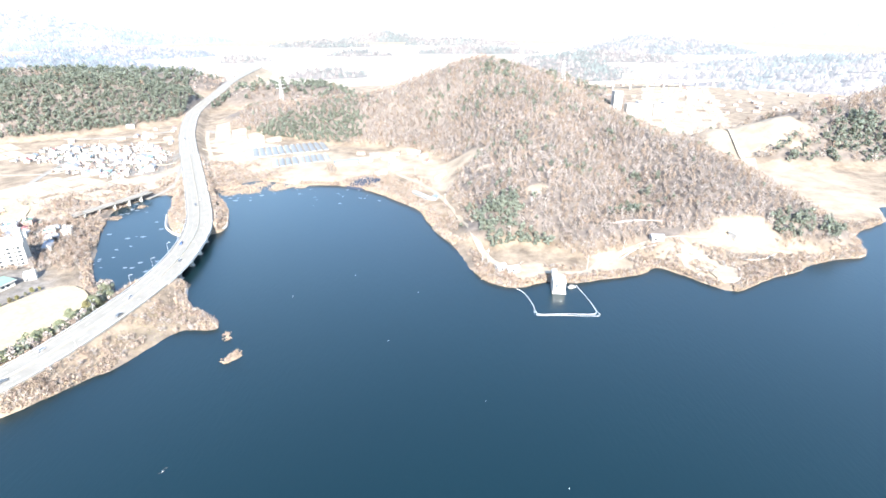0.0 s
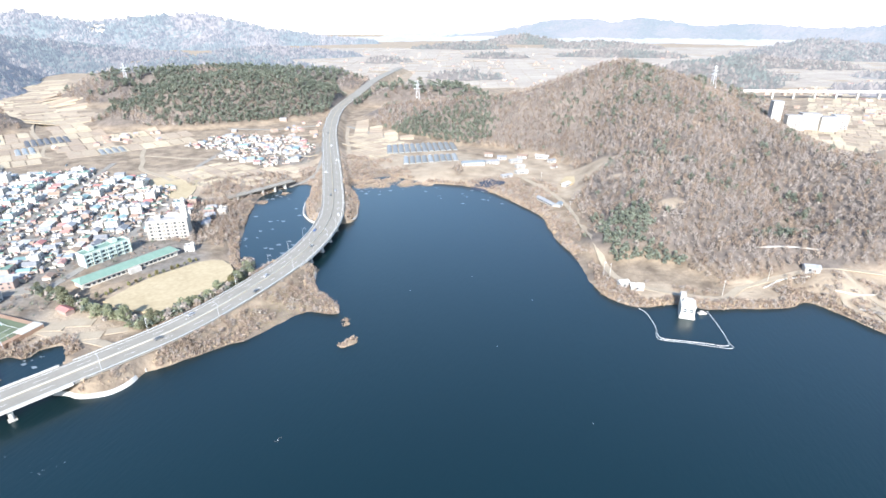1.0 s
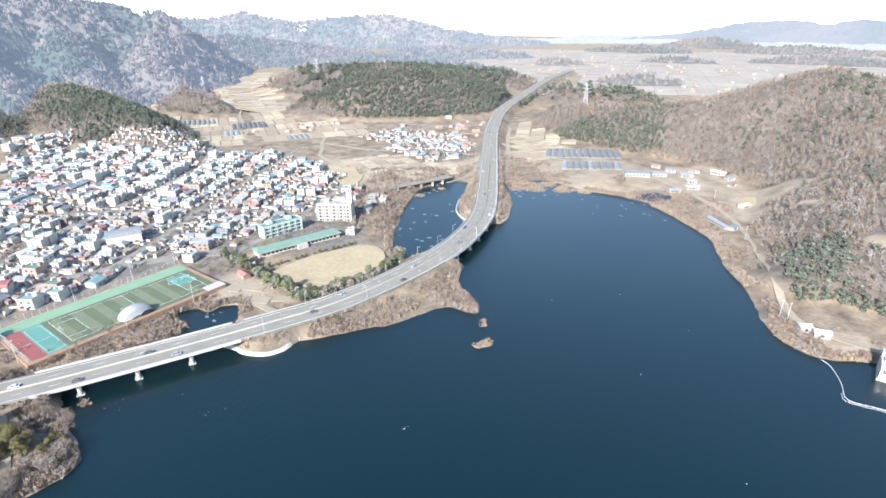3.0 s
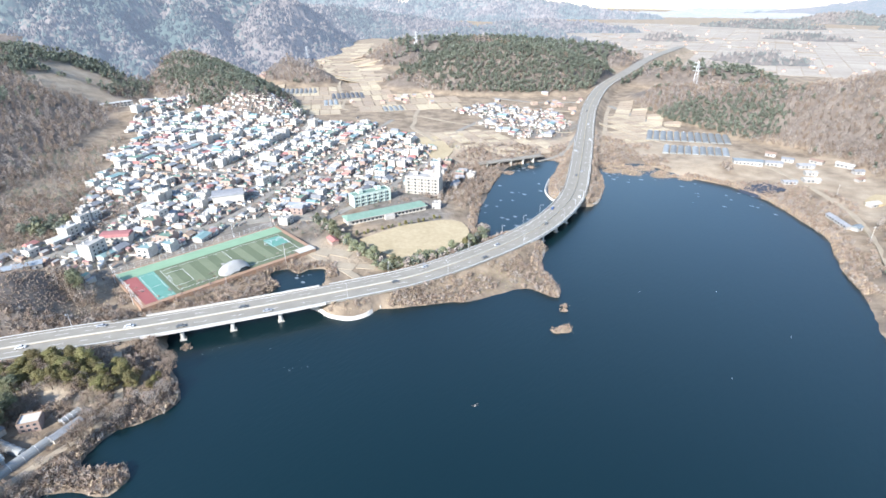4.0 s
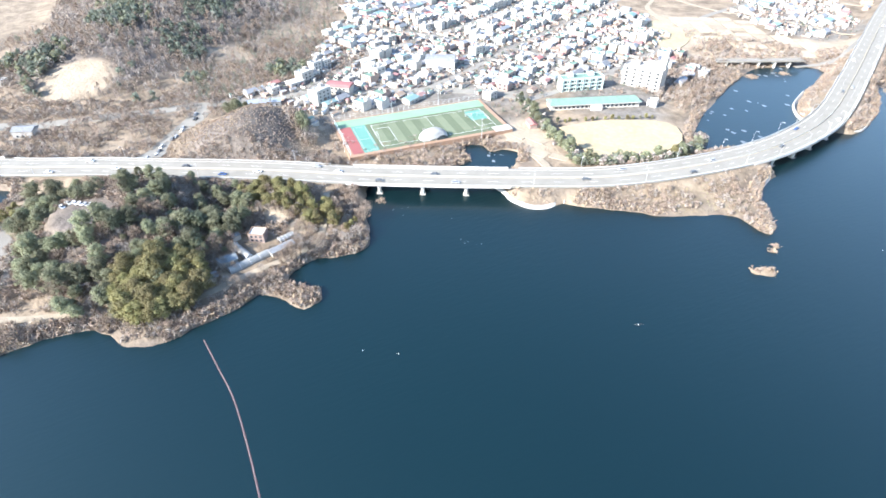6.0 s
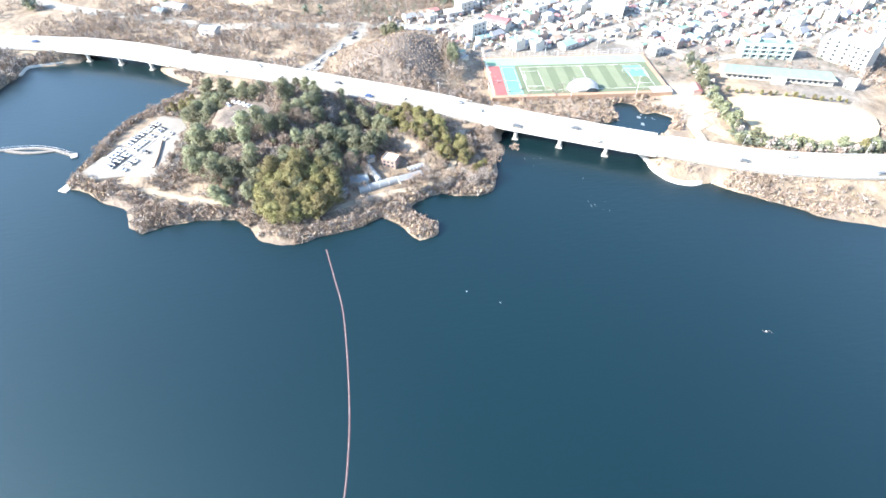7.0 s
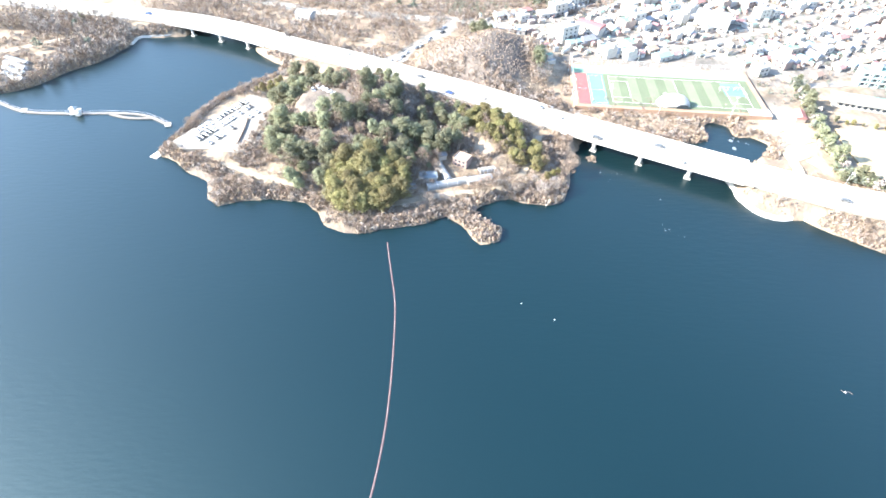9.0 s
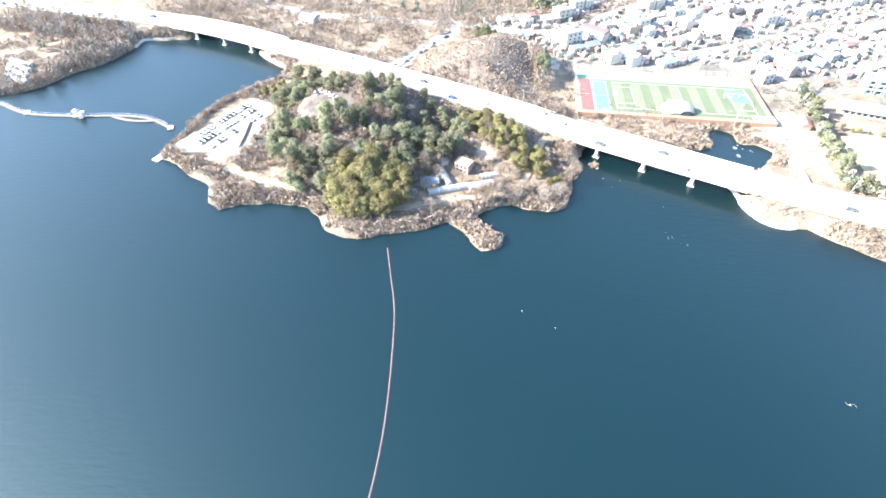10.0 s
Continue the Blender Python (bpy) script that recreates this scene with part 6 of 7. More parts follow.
for x, y in ((-4, 8), (-4, 42), (40, 51.5), (75, 51.5), (104, 51.5), (45, -3.5), (85, -3.5)):
    lamp = empty("floodlight_mast", "tall steel floodlight mast by the pitch", "floodlight", "floodlights")
    part("mast", rod(bmesh.new(), (0, 0, -3), (0, 0, 11), 0.14, 0.08, 6), STEEL, lamp)
    part("lamp_head", boxed(0, 0, 10.6, 1.8, 0.35, 0.7), WALL_WHITE, lamp)
    lamp.matrix_basis = FIELD @ pose(x, y, 0)

# school yard
outline = [(-273, 236), (-271, 256), (-268, 272), (-260, 288), (-252, 301), (-246, 305), (-238, 307), (-228, 302), (-221, 295), (-217, 284), (-214, 270), (-216, 257), (-221, 245), (-228, 234), (-240, 231), (-258, 232)]
yz = float(np.max(ground([p[0] for p in outline], [p[1] for p in outline])[0])) + 0.25
tagged(part("school_yard", prism(bmesh.new(), outline, yz - 3, yz), SAND), "pale sandy school playing yard", "yard", kind="structure")
for x, y, w, d, turn in ((-268, 214, 16, 9, 20), (-252, 204, 14, 8, 25), (-282, 206, 20, 10, 18), (-240, 212, 12, 6, 30), (-262, 226, 18, 6, 20)):
    z = height(x, y)
    tagged(part("garden_bed", boxed(x, y, z - 1, w, d, 1.35, radians(turn)), DIRT_TRACK), "pale fenced allotment bed beside the lane", "garden bed", kind="structure")
shed = empty("garden_shed", "small dark red roofed shed beside the hedge", "shed")
part("body", boxed(0, 0, -1, 9, 5, 3.8), WALL_BRICK, shed)
part("roof", arch(bmesh.new(), 0, 0, 2.8, 10, 6, 1.3, n=2), ROOFS["red"], shed)
shed.matrix_basis = pose(-285, 221, height(-285, 221), 0, 0, -14)


# ---- cars ----
CAR_COLOURS = {"white": (0.72, 0.72, 0.72), "black": (0.025, 0.025, 0.028), "silver": (0.40, 0.41, 0.43), "grey": (0.14, 0.145, 0.15), "blue": (0.05, 0.10, 0.25), "red": (0.35, 0.04, 0.035)}
TYRE = speckled("tyre_rubber", (0.02, 0.02, 0.02), (0.04, 0.04, 0.04), 2)


def car(colour):
    mat = speckled(f"{colour}_car_paint", tuple(c * 0.9 for c in CAR_COLOURS[colour]), CAR_COLOURS[colour], 1, 0.25)
    ob = empty("car", f"{colour} passenger car with dark windows", "car", "cars")
    bm = bmesh.new()
    box(bm, 0, 0, 0.28, 4.6, 1.84, 0.55, taper=0.98)
    box(bm, -0.2, 0, 0.83, 2.9, 1.66, 0.08)
    bmesh.ops.bevel(bm, geom=[e for e in bm.edges if e.calc_length() > 1], offset=0.1, segments=1, affect='EDGES')
    part("body", bm, mat, ob)
    part("cabin_glass", boxed(-0.2, 0, 0.88, 2.7, 1.6, 0.5, taper=0.8), GLASS, ob)
    part("roof", boxed(-0.2, 0, 1.38, 2.0, 1.25, 0.08, taper=0.9), mat, ob)
    for x in (-1.4, 1.4):
        for y in (-0.82, 0.82):
            part("wheel", rod(bmesh.new(), (x, y - 0.1, 0.33), (x, y + 0.1, 0.33), 0.33, 0.33, 10), TYRE, ob)
    return ob


CARS = {}


def park(colour, m):
    if colour in CARS:
        copy_thing(CARS[colour], m)
    else:
        CARS[colour] = car(colour)
        CARS[colour].matrix_basis = m


rnd = np.random.RandomState(51)
shades = ["white", "white", "black", "silver", "grey", "white", "grey", "silver", "white", "blue", "silver"]
for y, lane in ((-330, 5.5), (-285, -5.5), (-232, 1.9), (-205, -1.9), (-64, 5.5), (-52, -5.5), (-30, 1.9), (2, -1.9), (24, 5.5), (42, 1.9), (70, -5.5), (78, -1.9), (104, 5.4), (128, -1.9), (139, 5.5), (205, 1.8), (231, -5.5), (268, 5.5), (282, -1.9), (338, 1.9), (371, -5.5), (402, 5.5), (455, -1.9), (468, 1.9), (530, -5.5), (575, 5.5), (640, 1.9), (712, -1.9)):
    k = int(np.argmin(abs(ROAD[:, 1] - y)))
    p, q = ROAD[k], ROAD[k + 1]
    a = math.atan2(q[1] - p[1], q[0] - p[0])
    park(shades[rnd.randint(len(shades))], pose(p[0] + math.sin(a) * lane * 1.16, p[1] - math.cos(a) * lane * 1.16, p[2] + 0.01, 0, 0, math.degrees(a) + (0 if lane > 0 else 180)))

# ---- the headland: car park, cottages, tunnels ----
LOT = [(-252, -126), (-268, -118), (-304, -97), (-300, -86), (-286, -80), (-250, -79), (-243, -88), (-246, -104), (-246, -118)]
lot_z = float(np.max(ground([p[0] for p in LOT], [p[1] for p in LOT])[0])) + 0.2
tagged(part("car_park", prism(bmesh.new(), LOT, lot_z - 4, lot_z), OLD_ASPHALT), "grey asphalt car park on the headland", "car park", kind="structure")
d = Vector((-46, 24, 0)).normalized()
nrm = Vector((d.y, -d.x, 0))
if nrm.y < 0:
    nrm = -nrm
for row in (3.0, 9.0, 16.5):
    for k in range(16):
        s = 3.5 + k * 2.75
        p = Vector((-256, -122, 0)) + d * s + nrm * row
        if rnd.rand() < (0.85 if row < 12 else 0.4) and blob(np.array([p.x]), np.array([p.y]), [(-273, -97, 30, 20)])[0] > 0.02:
            park(shades[rnd.randint(len(shades))], pose(p.x, p.y, lot_z + 0.01, 0, 0, math.degrees(math.atan2(nrm.y, nrm.x)) + rnd.normal(0, 3)))
for row in (6.2, 13.0):
    a = Vector((-256, -122, lot_z)) + d * 6 + nrm * row
    b = a + d * 30
    tagged(part("kerb", box(bmesh.new(), (a.x + b.x) / 2, (a.y + b.y) / 2, lot_z, 30, 0.5, 0.18, math.atan2(d.y, d.x)), CONCRETE), "concrete kerb between the parking rows", "kerb", kind="structure")
divider = [(-276, -92), (-262, -91), (-251, -91)]
tagged(ribbon("hedge_strip", np.column_stack([spline(divider, 3.0), np.full(len(spline(divider, 3.0)), lot_z)]), slab(-0.6, 0.6, 0.0, 0.9), SCRUB), "low brown hedge between the parking bays", "hedge", kind="structure")
for x, y in ((-292, -53), (-290, -50), (-288, -47.5), (-286, -45), (-284, -42.5), (-290, -56)):
    park(shades[rnd.randint(len(shades))], pose(x, y, height(x, y) + 0.05, 0, 0, 30))
for x, y, turn in ((-345, -17, 148), (-351, -12, 148), (-356, -10, 148), (-362, -8, 147), (-369, -1, 147), (-371, 1.5, 147), (-380, 6, 147), (-385, 7, 146), (-396, 16, 145), (-404, 17, 145)):
    park(shades[rnd.randint(len(shades))], pose(x, y, height(x, y) + 0.14, 0, 0, turn + 180))

cottage = empty("lakeside_house", "brick flat-roofed two-storey house with a white roof", "house")
part("body", boxed(0, 0, -2, 9, 7.5, 7), WALL_BRICK, cottage)
part("roof_deck", boxed(0, 0, 5, 8.4, 6.9, 0.12), ROOFS["white"], cottage)
bm = bmesh.new()
for a, b, p, q in ((0, -3.6, 9, 0.3), (0, 3.6, 9, 0.3), (-4.35, 0, 0.3, 6.9), (4.35, 0, 0.3, 6.9)):
    box(bm, a, b, 5, p, q, 0.7)
part("parapet", bm, ROOFS["brown"], cottage)
windows(cottage, 9, 7.5, 2, 2.6, 0.8, "fb", (1.3, 1.2), 2.5)
cottage.matrix_basis = pose(-238, 28, height(-238, 28) - 0.2, 0, 0, 60) @ Matrix.Scale(0.86, 4)
VINYL = speckled("milky_vinyl_sheet", (0.20, 0.205, 0.20), (0.32, 0.325, 0.315), 0.3, 0.4)
VINYL_DARK = speckled("dark_shade_net", (0.07, 0.07, 0.075), (0.14, 0.14, 0.145), 0.3, 0.6)
VINYL_BLUE = speckled("grey_blue_net_sheet", (0.145, 0.15, 0.145), (0.24, 0.245, 0.235), 0.3, 0.5)


def tunnel(x, y, turn, length, width, high, mat, label):
    ob = empty("greenhouse", label, "greenhouse", "greenhouses")
    part("cover", arch(bmesh.new(), 0, 0, -0.4, length, width, high + 0.4), mat, ob, smooth=False)
    for k in range(5 if x > -345 and y < 100 else 0):
        bm = bmesh.new()
        u = (k / 4 - 0.5) * (length - 0.2)
        for i in range(6):
            a, b = math.pi * i / 6, math.pi * (i + 1) / 6
            rod(bm, (u, -math.cos(a) * width / 2 * 1.01, math.sin(a) ** 0.8 * (high + 0.04)), (u, -math.cos(b) * width / 2 * 1.01, math.sin(b) ** 0.8 * (high + 0.04)), 0.06, 0.06, 4)
        part("hoop", bm, STEEL, ob)
    part("end_door", boxed(length / 2 + 0.03, 0, 0, 0.1, 1.2, 1.9), STEEL, ob)
    ob.matrix_basis = pose(x, y, height(x, y), 0, 0, turn)


for x, y, turn, l, w, h in ((-221, 20, 106, 20, 4.4, 2.6), (-230, 18.5, 20, 14, 3.8, 2.4), (-232.5, 40, 108, 8, 4, 2.2)):
    tunnel(x, y, turn, l, w, h, VINYL, "milky white vinyl tunnel beside the cottage")
for x, y, turn, w, dd, h, roof in ((-225, 11, 98, 8, 5, 2.6, "blue"), (-224, 36, 106, 12, 3.6, 2.6, "grey"), (-243, 17, 20, 6, 4, 2.6, "grey"), (-216, 2, 100, 6, 4, 2.4, "grey")):
    ob = empty("garden_shed", f"small shed with a {roof} sheet roof among trees", "shed")
    part("body", boxed(0, 0, -1, w, dd, h + 1), WALL_CREAM, ob)
    part("roof", arch(bmesh.new(), 0, 0, h, w + 0.8, dd + 0.8, 0.9, n=2), ROOFS[roof], ob)
    ob.matrix_basis = pose(x, y, height(x, y), 0, 0, turn)
for k in range(4):
    tunnel(-327 - k * 7.0, -254 - k * 3.2, 64, 21, 5.0, 2.2, VINYL_BLUE if k % 2 else VINYL, "milky white vinyl greenhouse on the western shore")
for k in range(12):
    tunnel(-234 + k * 7.0, 664 + k * 3.4, 110, 46, 6.9, 1.7, VINYL_BLUE, "grey-blue netted greenhouse on the north shore")
for k in range(9):
    tunnel(-196 + k * 7.0, 616 + k * 2.6, 108, 34, 6.6, 1.8, VINYL_BLUE if k % 4 else VINYL, "vinyl greenhouse in the north shore hamlet")
for bx, by, n, l, mat, what in ((-832, 534, 8, 46, VINYL_BLUE, "long grey-blue vinyl greenhouse in the valley fields"), (-735, 566, 7, 44, VINYL_DARK, "long dark netted greenhouse in the valley fields"), (-700, 524, 3, 40, VINYL, "long milky greenhouse in the valley fields"), (-596, 556, 4, 30, VINYL_BLUE, "grey-blue vinyl greenhouse behind the village")):
    for k in range(n):
        tunnel(bx + k * 4.4 + l * 0.3, by + k * 6.2 + l * 0.2, 143, l, 6.2, 1.9, mat, what)

# solar panels by the north shore
PANEL = speckled("solar_glass", (0.03, 0.035, 0.05), (0.06, 0.07, 0.09), 1, 0.2)
for i in range(5):
    arr = empty("solar_array", "row of dark solar panels on a steel frame", "solar panels", "solar arrays")
    for k in range(7):
        p = part("panel", boxed(k * 3.1, 0, 0, 2.9, 4.2, 0.08), PANEL, arr)
        p.matrix_basis = pose(0, 0, 1.6, 24)
    for k in range(4):
        part("leg", boxed(k * 6.0, 0.6, -1, 0.15, 0.15, 2.8), STEEL, arr)
    x, y = -98 + i * 3.2, 531 + i * 5.4
    arr.matrix_basis = pose(x, y, height(x, y), 0, 0, -20)

# ---- intake tower with its floating barrier ----
tower = empty("intake_tower", "white concrete intake tower standing in the lake", "intake tower")
part("shaft", boxed(0, 0, -5, 7.6, 8.8, 12.8), WALL_WHITE, tower)
part("roof_slab", boxed(0, 0, 7.8, 8.3, 9.5, 0.5), PALE_CONCRETE, tower)
part("upper_room", boxed(0, 2.2, 8.3, 5.8, 4.4, 1.3), WALL_WHITE, tower)
part("stair_turret", boxed(-2.8, 6.6, -3, 3.0, 3.4, 14.5), WALL_WHITE, tower)
for x in (-1.8, 1.8):
    wdw = part("window", boxed(x, -4.45, 4.2, 2.2, 0.14, 2.2), GLASS, tower)
    part("window_frame", boxed(x, -4.55, 5.25, 2.3, 0.1, 0.14), STEEL, wdw)
part("plinth", boxed(0, 0, -5, 8.8, 10, 6.0), CONCRETE, tower)
part("footbridge", boxed(-2.8, 12.0, 6.0, 2.4, 9.5, 0.5), CONCRETE, tower)
part("rail", box(boxed(-3.9, 12.0, 6.5, 0.1, 9.5, 1.0), -1.7, 12.0, 6.5, 0.1, 9.5, 1.0), STEEL, tower)
tower.matrix_basis = pose(75, 309, 0, 0, 0, -6)
FLOAT = speckled("white_float", (0.62, 0.62, 0.60), (0.82, 0.82, 0.80), 1, 0.5)
FLOAT_RED = speckled("faded_red_float", (0.10, 0.05, 0.05), (0.17, 0.09, 0.08), 1, 0.5)


WORN_FLOAT = speckled("worn_grey_float", (0.13, 0.115, 0.11), (0.25, 0.225, 0.215), 1, 0.6)
DECK_WOOD = speckled("weathered_deck_boards", (0.13, 0.115, 0.10), (0.24, 0.22, 0.195), 0.5, 0.85, 12)


def float_line(label, pts, gap, mats, r, skirt=None):
    ob = empty("floating_barrier", label, "floating barrier")
    line = spline(pts, gap)
    shared = {}
    for k in range(len(line) - 1):
        a, b = line[k], line[k + 1]
        l, ang = np.linalg.norm(b - a), math.atan2(b[1] - a[1], b[0] - a[0])
        key = k % len(mats)
        if key not in shared:
            bm = rod(bmesh.new(), (-gap * 0.46, 0, 0), (gap * 0.46, 0, 0), r, r, 8)
            f = part("float", bm, mats[key], ob)
            shared[key] = f
        else:
            f = new("float", shared[key].data)
            f.parent = ob
        f.matrix_basis = pose((a[0] + b[0]) / 2, (a[1] + b[1]) / 2, r * 0.3, 0, 0, math.degrees(ang))
    bm = bmesh.new()
    for a, b in zip(line[:-1], line[1:]):
        rod(bm, (*a, 0.05), (*b, 0.05), 0.05, 0.05, 4)
    part("cable", bm, STEEL, ob)
    if skirt:
        ribbon("skirt", np.column_stack([line, np.zeros(len(line))]), slab(-0.3, 0.3, -0.6, 0.03), skirt, parent=ob)


float_line("white floating barrier round the intake tower", [(48, 311), (52, 306), (55.5, 292), (57, 279.5), (68, 279), (80, 279), (91.5, 279.5), (92.5, 288), (91, 300), (88, 317)], 2.0, [FLOAT], 0.14)
float_line("second white floating line at the intake tower", [(55, 284), (56.5, 277.6), (70, 277.5), (92.5, 277), (93, 283)], 2.0, [FLOAT], 0.1)
float_line("long floating barrier of white floats on a dull red skirt", [(-182, -6), (-165, -3), (-147, 0), (-125, 1), (-103, 1), (-87, 0), (-72, -2), (-55, -6), (-42, -11)], 0.8, [WORN_FLOAT], 0.1, FLOAT_RED)
boat = empty("work_boat", "small white work boat moored by the tower", "boat")
bm = boxed(0, 0, -0.3, 4.6, 2.0, 0.9, taper=1.15)
part("hull", bm, WALL_WHITE, boat)
part("cabin", boxed(-0.6, 0, 0.6, 1.8, 1.5, 1.3), WALL_WHITE, boat)
boat.matrix_basis = pose(84.5, 313, 0, 0, 0, 20)
dock = empty("floating_dock", "pale floating dock at the headland tip", "dock")
part("deck", boxed(0, 0, -0.2, 9, 6, 0.8), PALE_CONCRETE, dock)
part("gangway", boxed(-6, 1.2, 0.3, 5, 1.8, 0.25), STEEL, dock)
dock.matrix_basis = pose(-247, -132.5, 0, 0, 0, -25) @ Matrix.Scale(0.75, 4)

# ---- floating walkway ----
walkway = empty("floating_walkway", "pale floating walkway with rails across the west arm", "walkway")
line = spline([(-304, -262), (-299, -248), (-292, -235), (-288, -222), (-287, -196), (-288, -176), (-287, -160), (-283, -149), (-276, -138)], 3.0)
line3 = np.column_stack([line, np.zeros(len(line))])
ribbon("deck", line3, slab(-1.0, 1.0, -0.2, 0.4), DECK_WOOD, parent=walkway)
for o in (-0.95, 0.95):
    ribbon("handrail", line3, slab(o - 0.04, o + 0.04, 1.4, 1.48), STEEL, parent=walkway)
    for p in shift(line3, o)[::2]:
        part("post", boxed(p[0], p[1], 0.35, 0.08, 0.08, 1.1), STEEL, walkway)
for x, y, s in ((-289, -197, 6.5), (-290, -228, 4), (-276, -138, 4)):
    part("platform", boxed(x, y, -0.2, s, s * 0.8, 0.85, 0.3), CONCRETE, walkway)
for x, y in ((-289, -198), (-285, -193)):
    part("shelter", box(boxed(x, y, 0.6, 2.6, 2.6, 2.2), x, y, 2.8, 3.6, 3.6, 0.9, taper=0.2), WALL_WHITE, walkway)
branch = spline([(-287, -176), (-283.5, -166), (-282.5, -158), (-283, -149)], 3.0)
ribbon("branch_deck", np.column_stack([branch, np.zeros(len(branch))]), slab(-0.9, 0.9, -0.2, 0.5), DECK_WOOD, parent=walkway)

# ---- drift on the water ----
ICE = speckled("pale_ice_and_drift", (0.11, 0.135, 0.15), (0.24, 0.27, 0.285), 0.5, 0.6)
rnd = np.random.RandomState(61)
vs, fs = [], []
for cx, cy, n, sp in ((-262, 395, 12, 20), (-285, 455, 16, 12), (-150, 530, 18, 20), (-205, 505, 16, 12), (-230, 108, 7, 7), (-192, 120, 9, 3), (-265, 180, 7, 6), (-256, 350, 12, 14), (-70, 505, 8, 14), (-120, 500, 8, 20), (-215, 340, 8, 10)):
    for k in range(n):
        x, y, r = cx + rnd.normal(0, sp), cy + rnd.normal(0, sp), rnd.uniform(0.2, 1.0) ** 1.5 * (1.7 if cx < -240 or cy > 300 else 0.32)
        b, m = len(vs), 7
        vs += [(x + math.cos(i * 2 * math.pi / m) * r * rnd.uniform(0.6, 1.2) * 1.5, y + math.sin(i * 2 * math.pi / m) * r * rnd.uniform(0.6, 1.2), 0.05 + 0.03 * h) for h in (0, 1) for i in range(m)]
        fs += [[b + m + i for i in range(m)]] + [[b + i, b + (i + 1) % m, b + m + (i + 1) % m, b + m + i] for i in range(m)]
tagged(mesh_object("ice_and_drift", vs, fs, ICE), "thin pale ice floes and drift on the shallows", "ice", kind="stuff")
# Small white buoy shapes stand in for birds on the water.
for x, y in ((-110, 158), (-148, 50), (-140, 62), (-16, 306), (-60, 330), (20, 200), (48, 150), (-30, 250), (-95, 300)):
    b = empty("mooring_buoy", "small white buoy shape standing in for a bird on the lake", "buoy", "buoys")
    part("ball", rod(rod(bmesh.new(), (0, 0, -0.1), (0, 0, 0.14), 0.22, 0.2, 8), (0, 0, 0.14), (0, 0, 0.34), 0.15, 0.05, 8), FLOAT, b)
    b.matrix_basis = pose(x, y, 0)
curl = empty("drifting_rope", "curled pale rope floating on the lake", "rope")
bm = bmesh.new()
pts = spline([(0, 0), (1.8, 0.6), (2.6, 2.0), (1.4, 3.0), (1.8, 4.4), (3.4, 4.8)], 0.5)
for a, c in zip(pts[:-1], pts[1:]):
    rod(bm, (*a * 0.6, 0.03), (*c * 0.6, 0.03), 0.055, 0.055, 5)
part("line", bm, WORN_FLOAT, curl)
curl.matrix_basis = pose(-111, 157, 0)


# ---- pylons and lamps ----
def pylon():
    ob = empty("power_pylon", "grey lattice power pylon on the hillside", "pylon", "pylons")
    bm, base, top = bmesh.new(), 3.6, 0.7
    for a, b in ((-1, -1), (1, -1), (1, 1), (-1, 1)):
        part("leg", rod(bmesh.new(), (a * base, b * base, -2), (a * top, b * top, 38), 0.28, 0.16, 4), STEEL, ob)
    for k in range(9):
        h0, h1 = k * 4.2, (k + 1) * 4.2
        w0, w1 = base + (top - base) * h0 / 38, base + (top - base) * min(h1, 38) / 38
        for s in (-1, 1):
            rod(bm, (-w0, s * w0, h0), (w1, s * w1, h1), 0.14, 0.14, 4)
            rod(bm, (s * w0, w0, h0), (s * w1, -w1, h1), 0.14, 0.14, 4)
    part("bracing", bm, STEEL, ob)
    for h, w in ((24, 7), (29.5, 6.2), (35, 5.2)):
        part("arm", rod(rod(bmesh.new(), (-w, 0, h), (w, 0, h), 0.22, 0.22, 4), (-w, 0, h), (0, 0, h + 2.2), 0.15, 0.15, 4), STEEL, ob)
    return ob


first = None
for x, y in ((-642, 1090), (-260, 890), (-1150, 660), (-1080, 790), (-900, 960), (215, 1010)):
    m = pose(x, y, height(x, y), 0, 0, 25)
    if first is None:
        first = pylon()
        first.matrix_basis = m
    else:
        copy_thing(first, m)


def street_lamp():
    ob = empty("street_lamp", "slim grey street lamp with a curved arm", "street lamp", "street lamps")
    part("pole", rod(bmesh.new(), (0, 0, 0), (0, 0, 8.5), 0.11, 0.07, 6), STEEL, ob)
    part("arm", rod(bmesh.new(), (0, 0, 8.4), (1.9, 0, 9.0), 0.06, 0.05, 5), STEEL, ob)
    part("lamp_head", boxed(2.1, 0, 8.93, 0.9, 0.3, 0.16), STEEL, ob)
    return ob


first = None
for n, y in enumerate((-70, -30, 15, 60, 178, 206, 236, 266, 296, 322, 348, 374, 400, 430, 462, 500, 540)):
    for side in ((-1, 1) if y > 290 else ((-1,) if n % 2 else (1,))):
        k = int(np.argmin(abs(ROAD[:, 1] - y)))
        p, q = ROAD[k], ROAD[k + 1]
        a = math.atan2(q[1] - p[1], q[0] - p[0])
        m = pose(p[0] + math.sin(a) * 9.75 * side, p[1] - math.cos(a) * 9.75 * side, p[2], 0, 0, math.degrees(a) + (90 if side > 0 else -90))
        if first is None:
            first = street_lamp()
            first.matrix_basis = m
        else:
            copy_thing(first, m)
for x, y in ((28, 348), (32, 346), (100, 336), (132, 360), (2, 470), (-30, 560)):
    pole = empty("utility_pole", "grey concrete utility pole beside the shore road", "utility pole", "utility poles")
    part("pole", rod(bmesh.new(), (0, 0, -1), (0, 0, 11), 0.2, 0.13, 6), CONCRETE, pole)
    part("crossarm", boxed(0, 0, 10, 2.2, 0.12, 0.14), STEEL, pole)
    pole.matrix_basis = pose(x, y, height(x, y), 0, 0, 40)

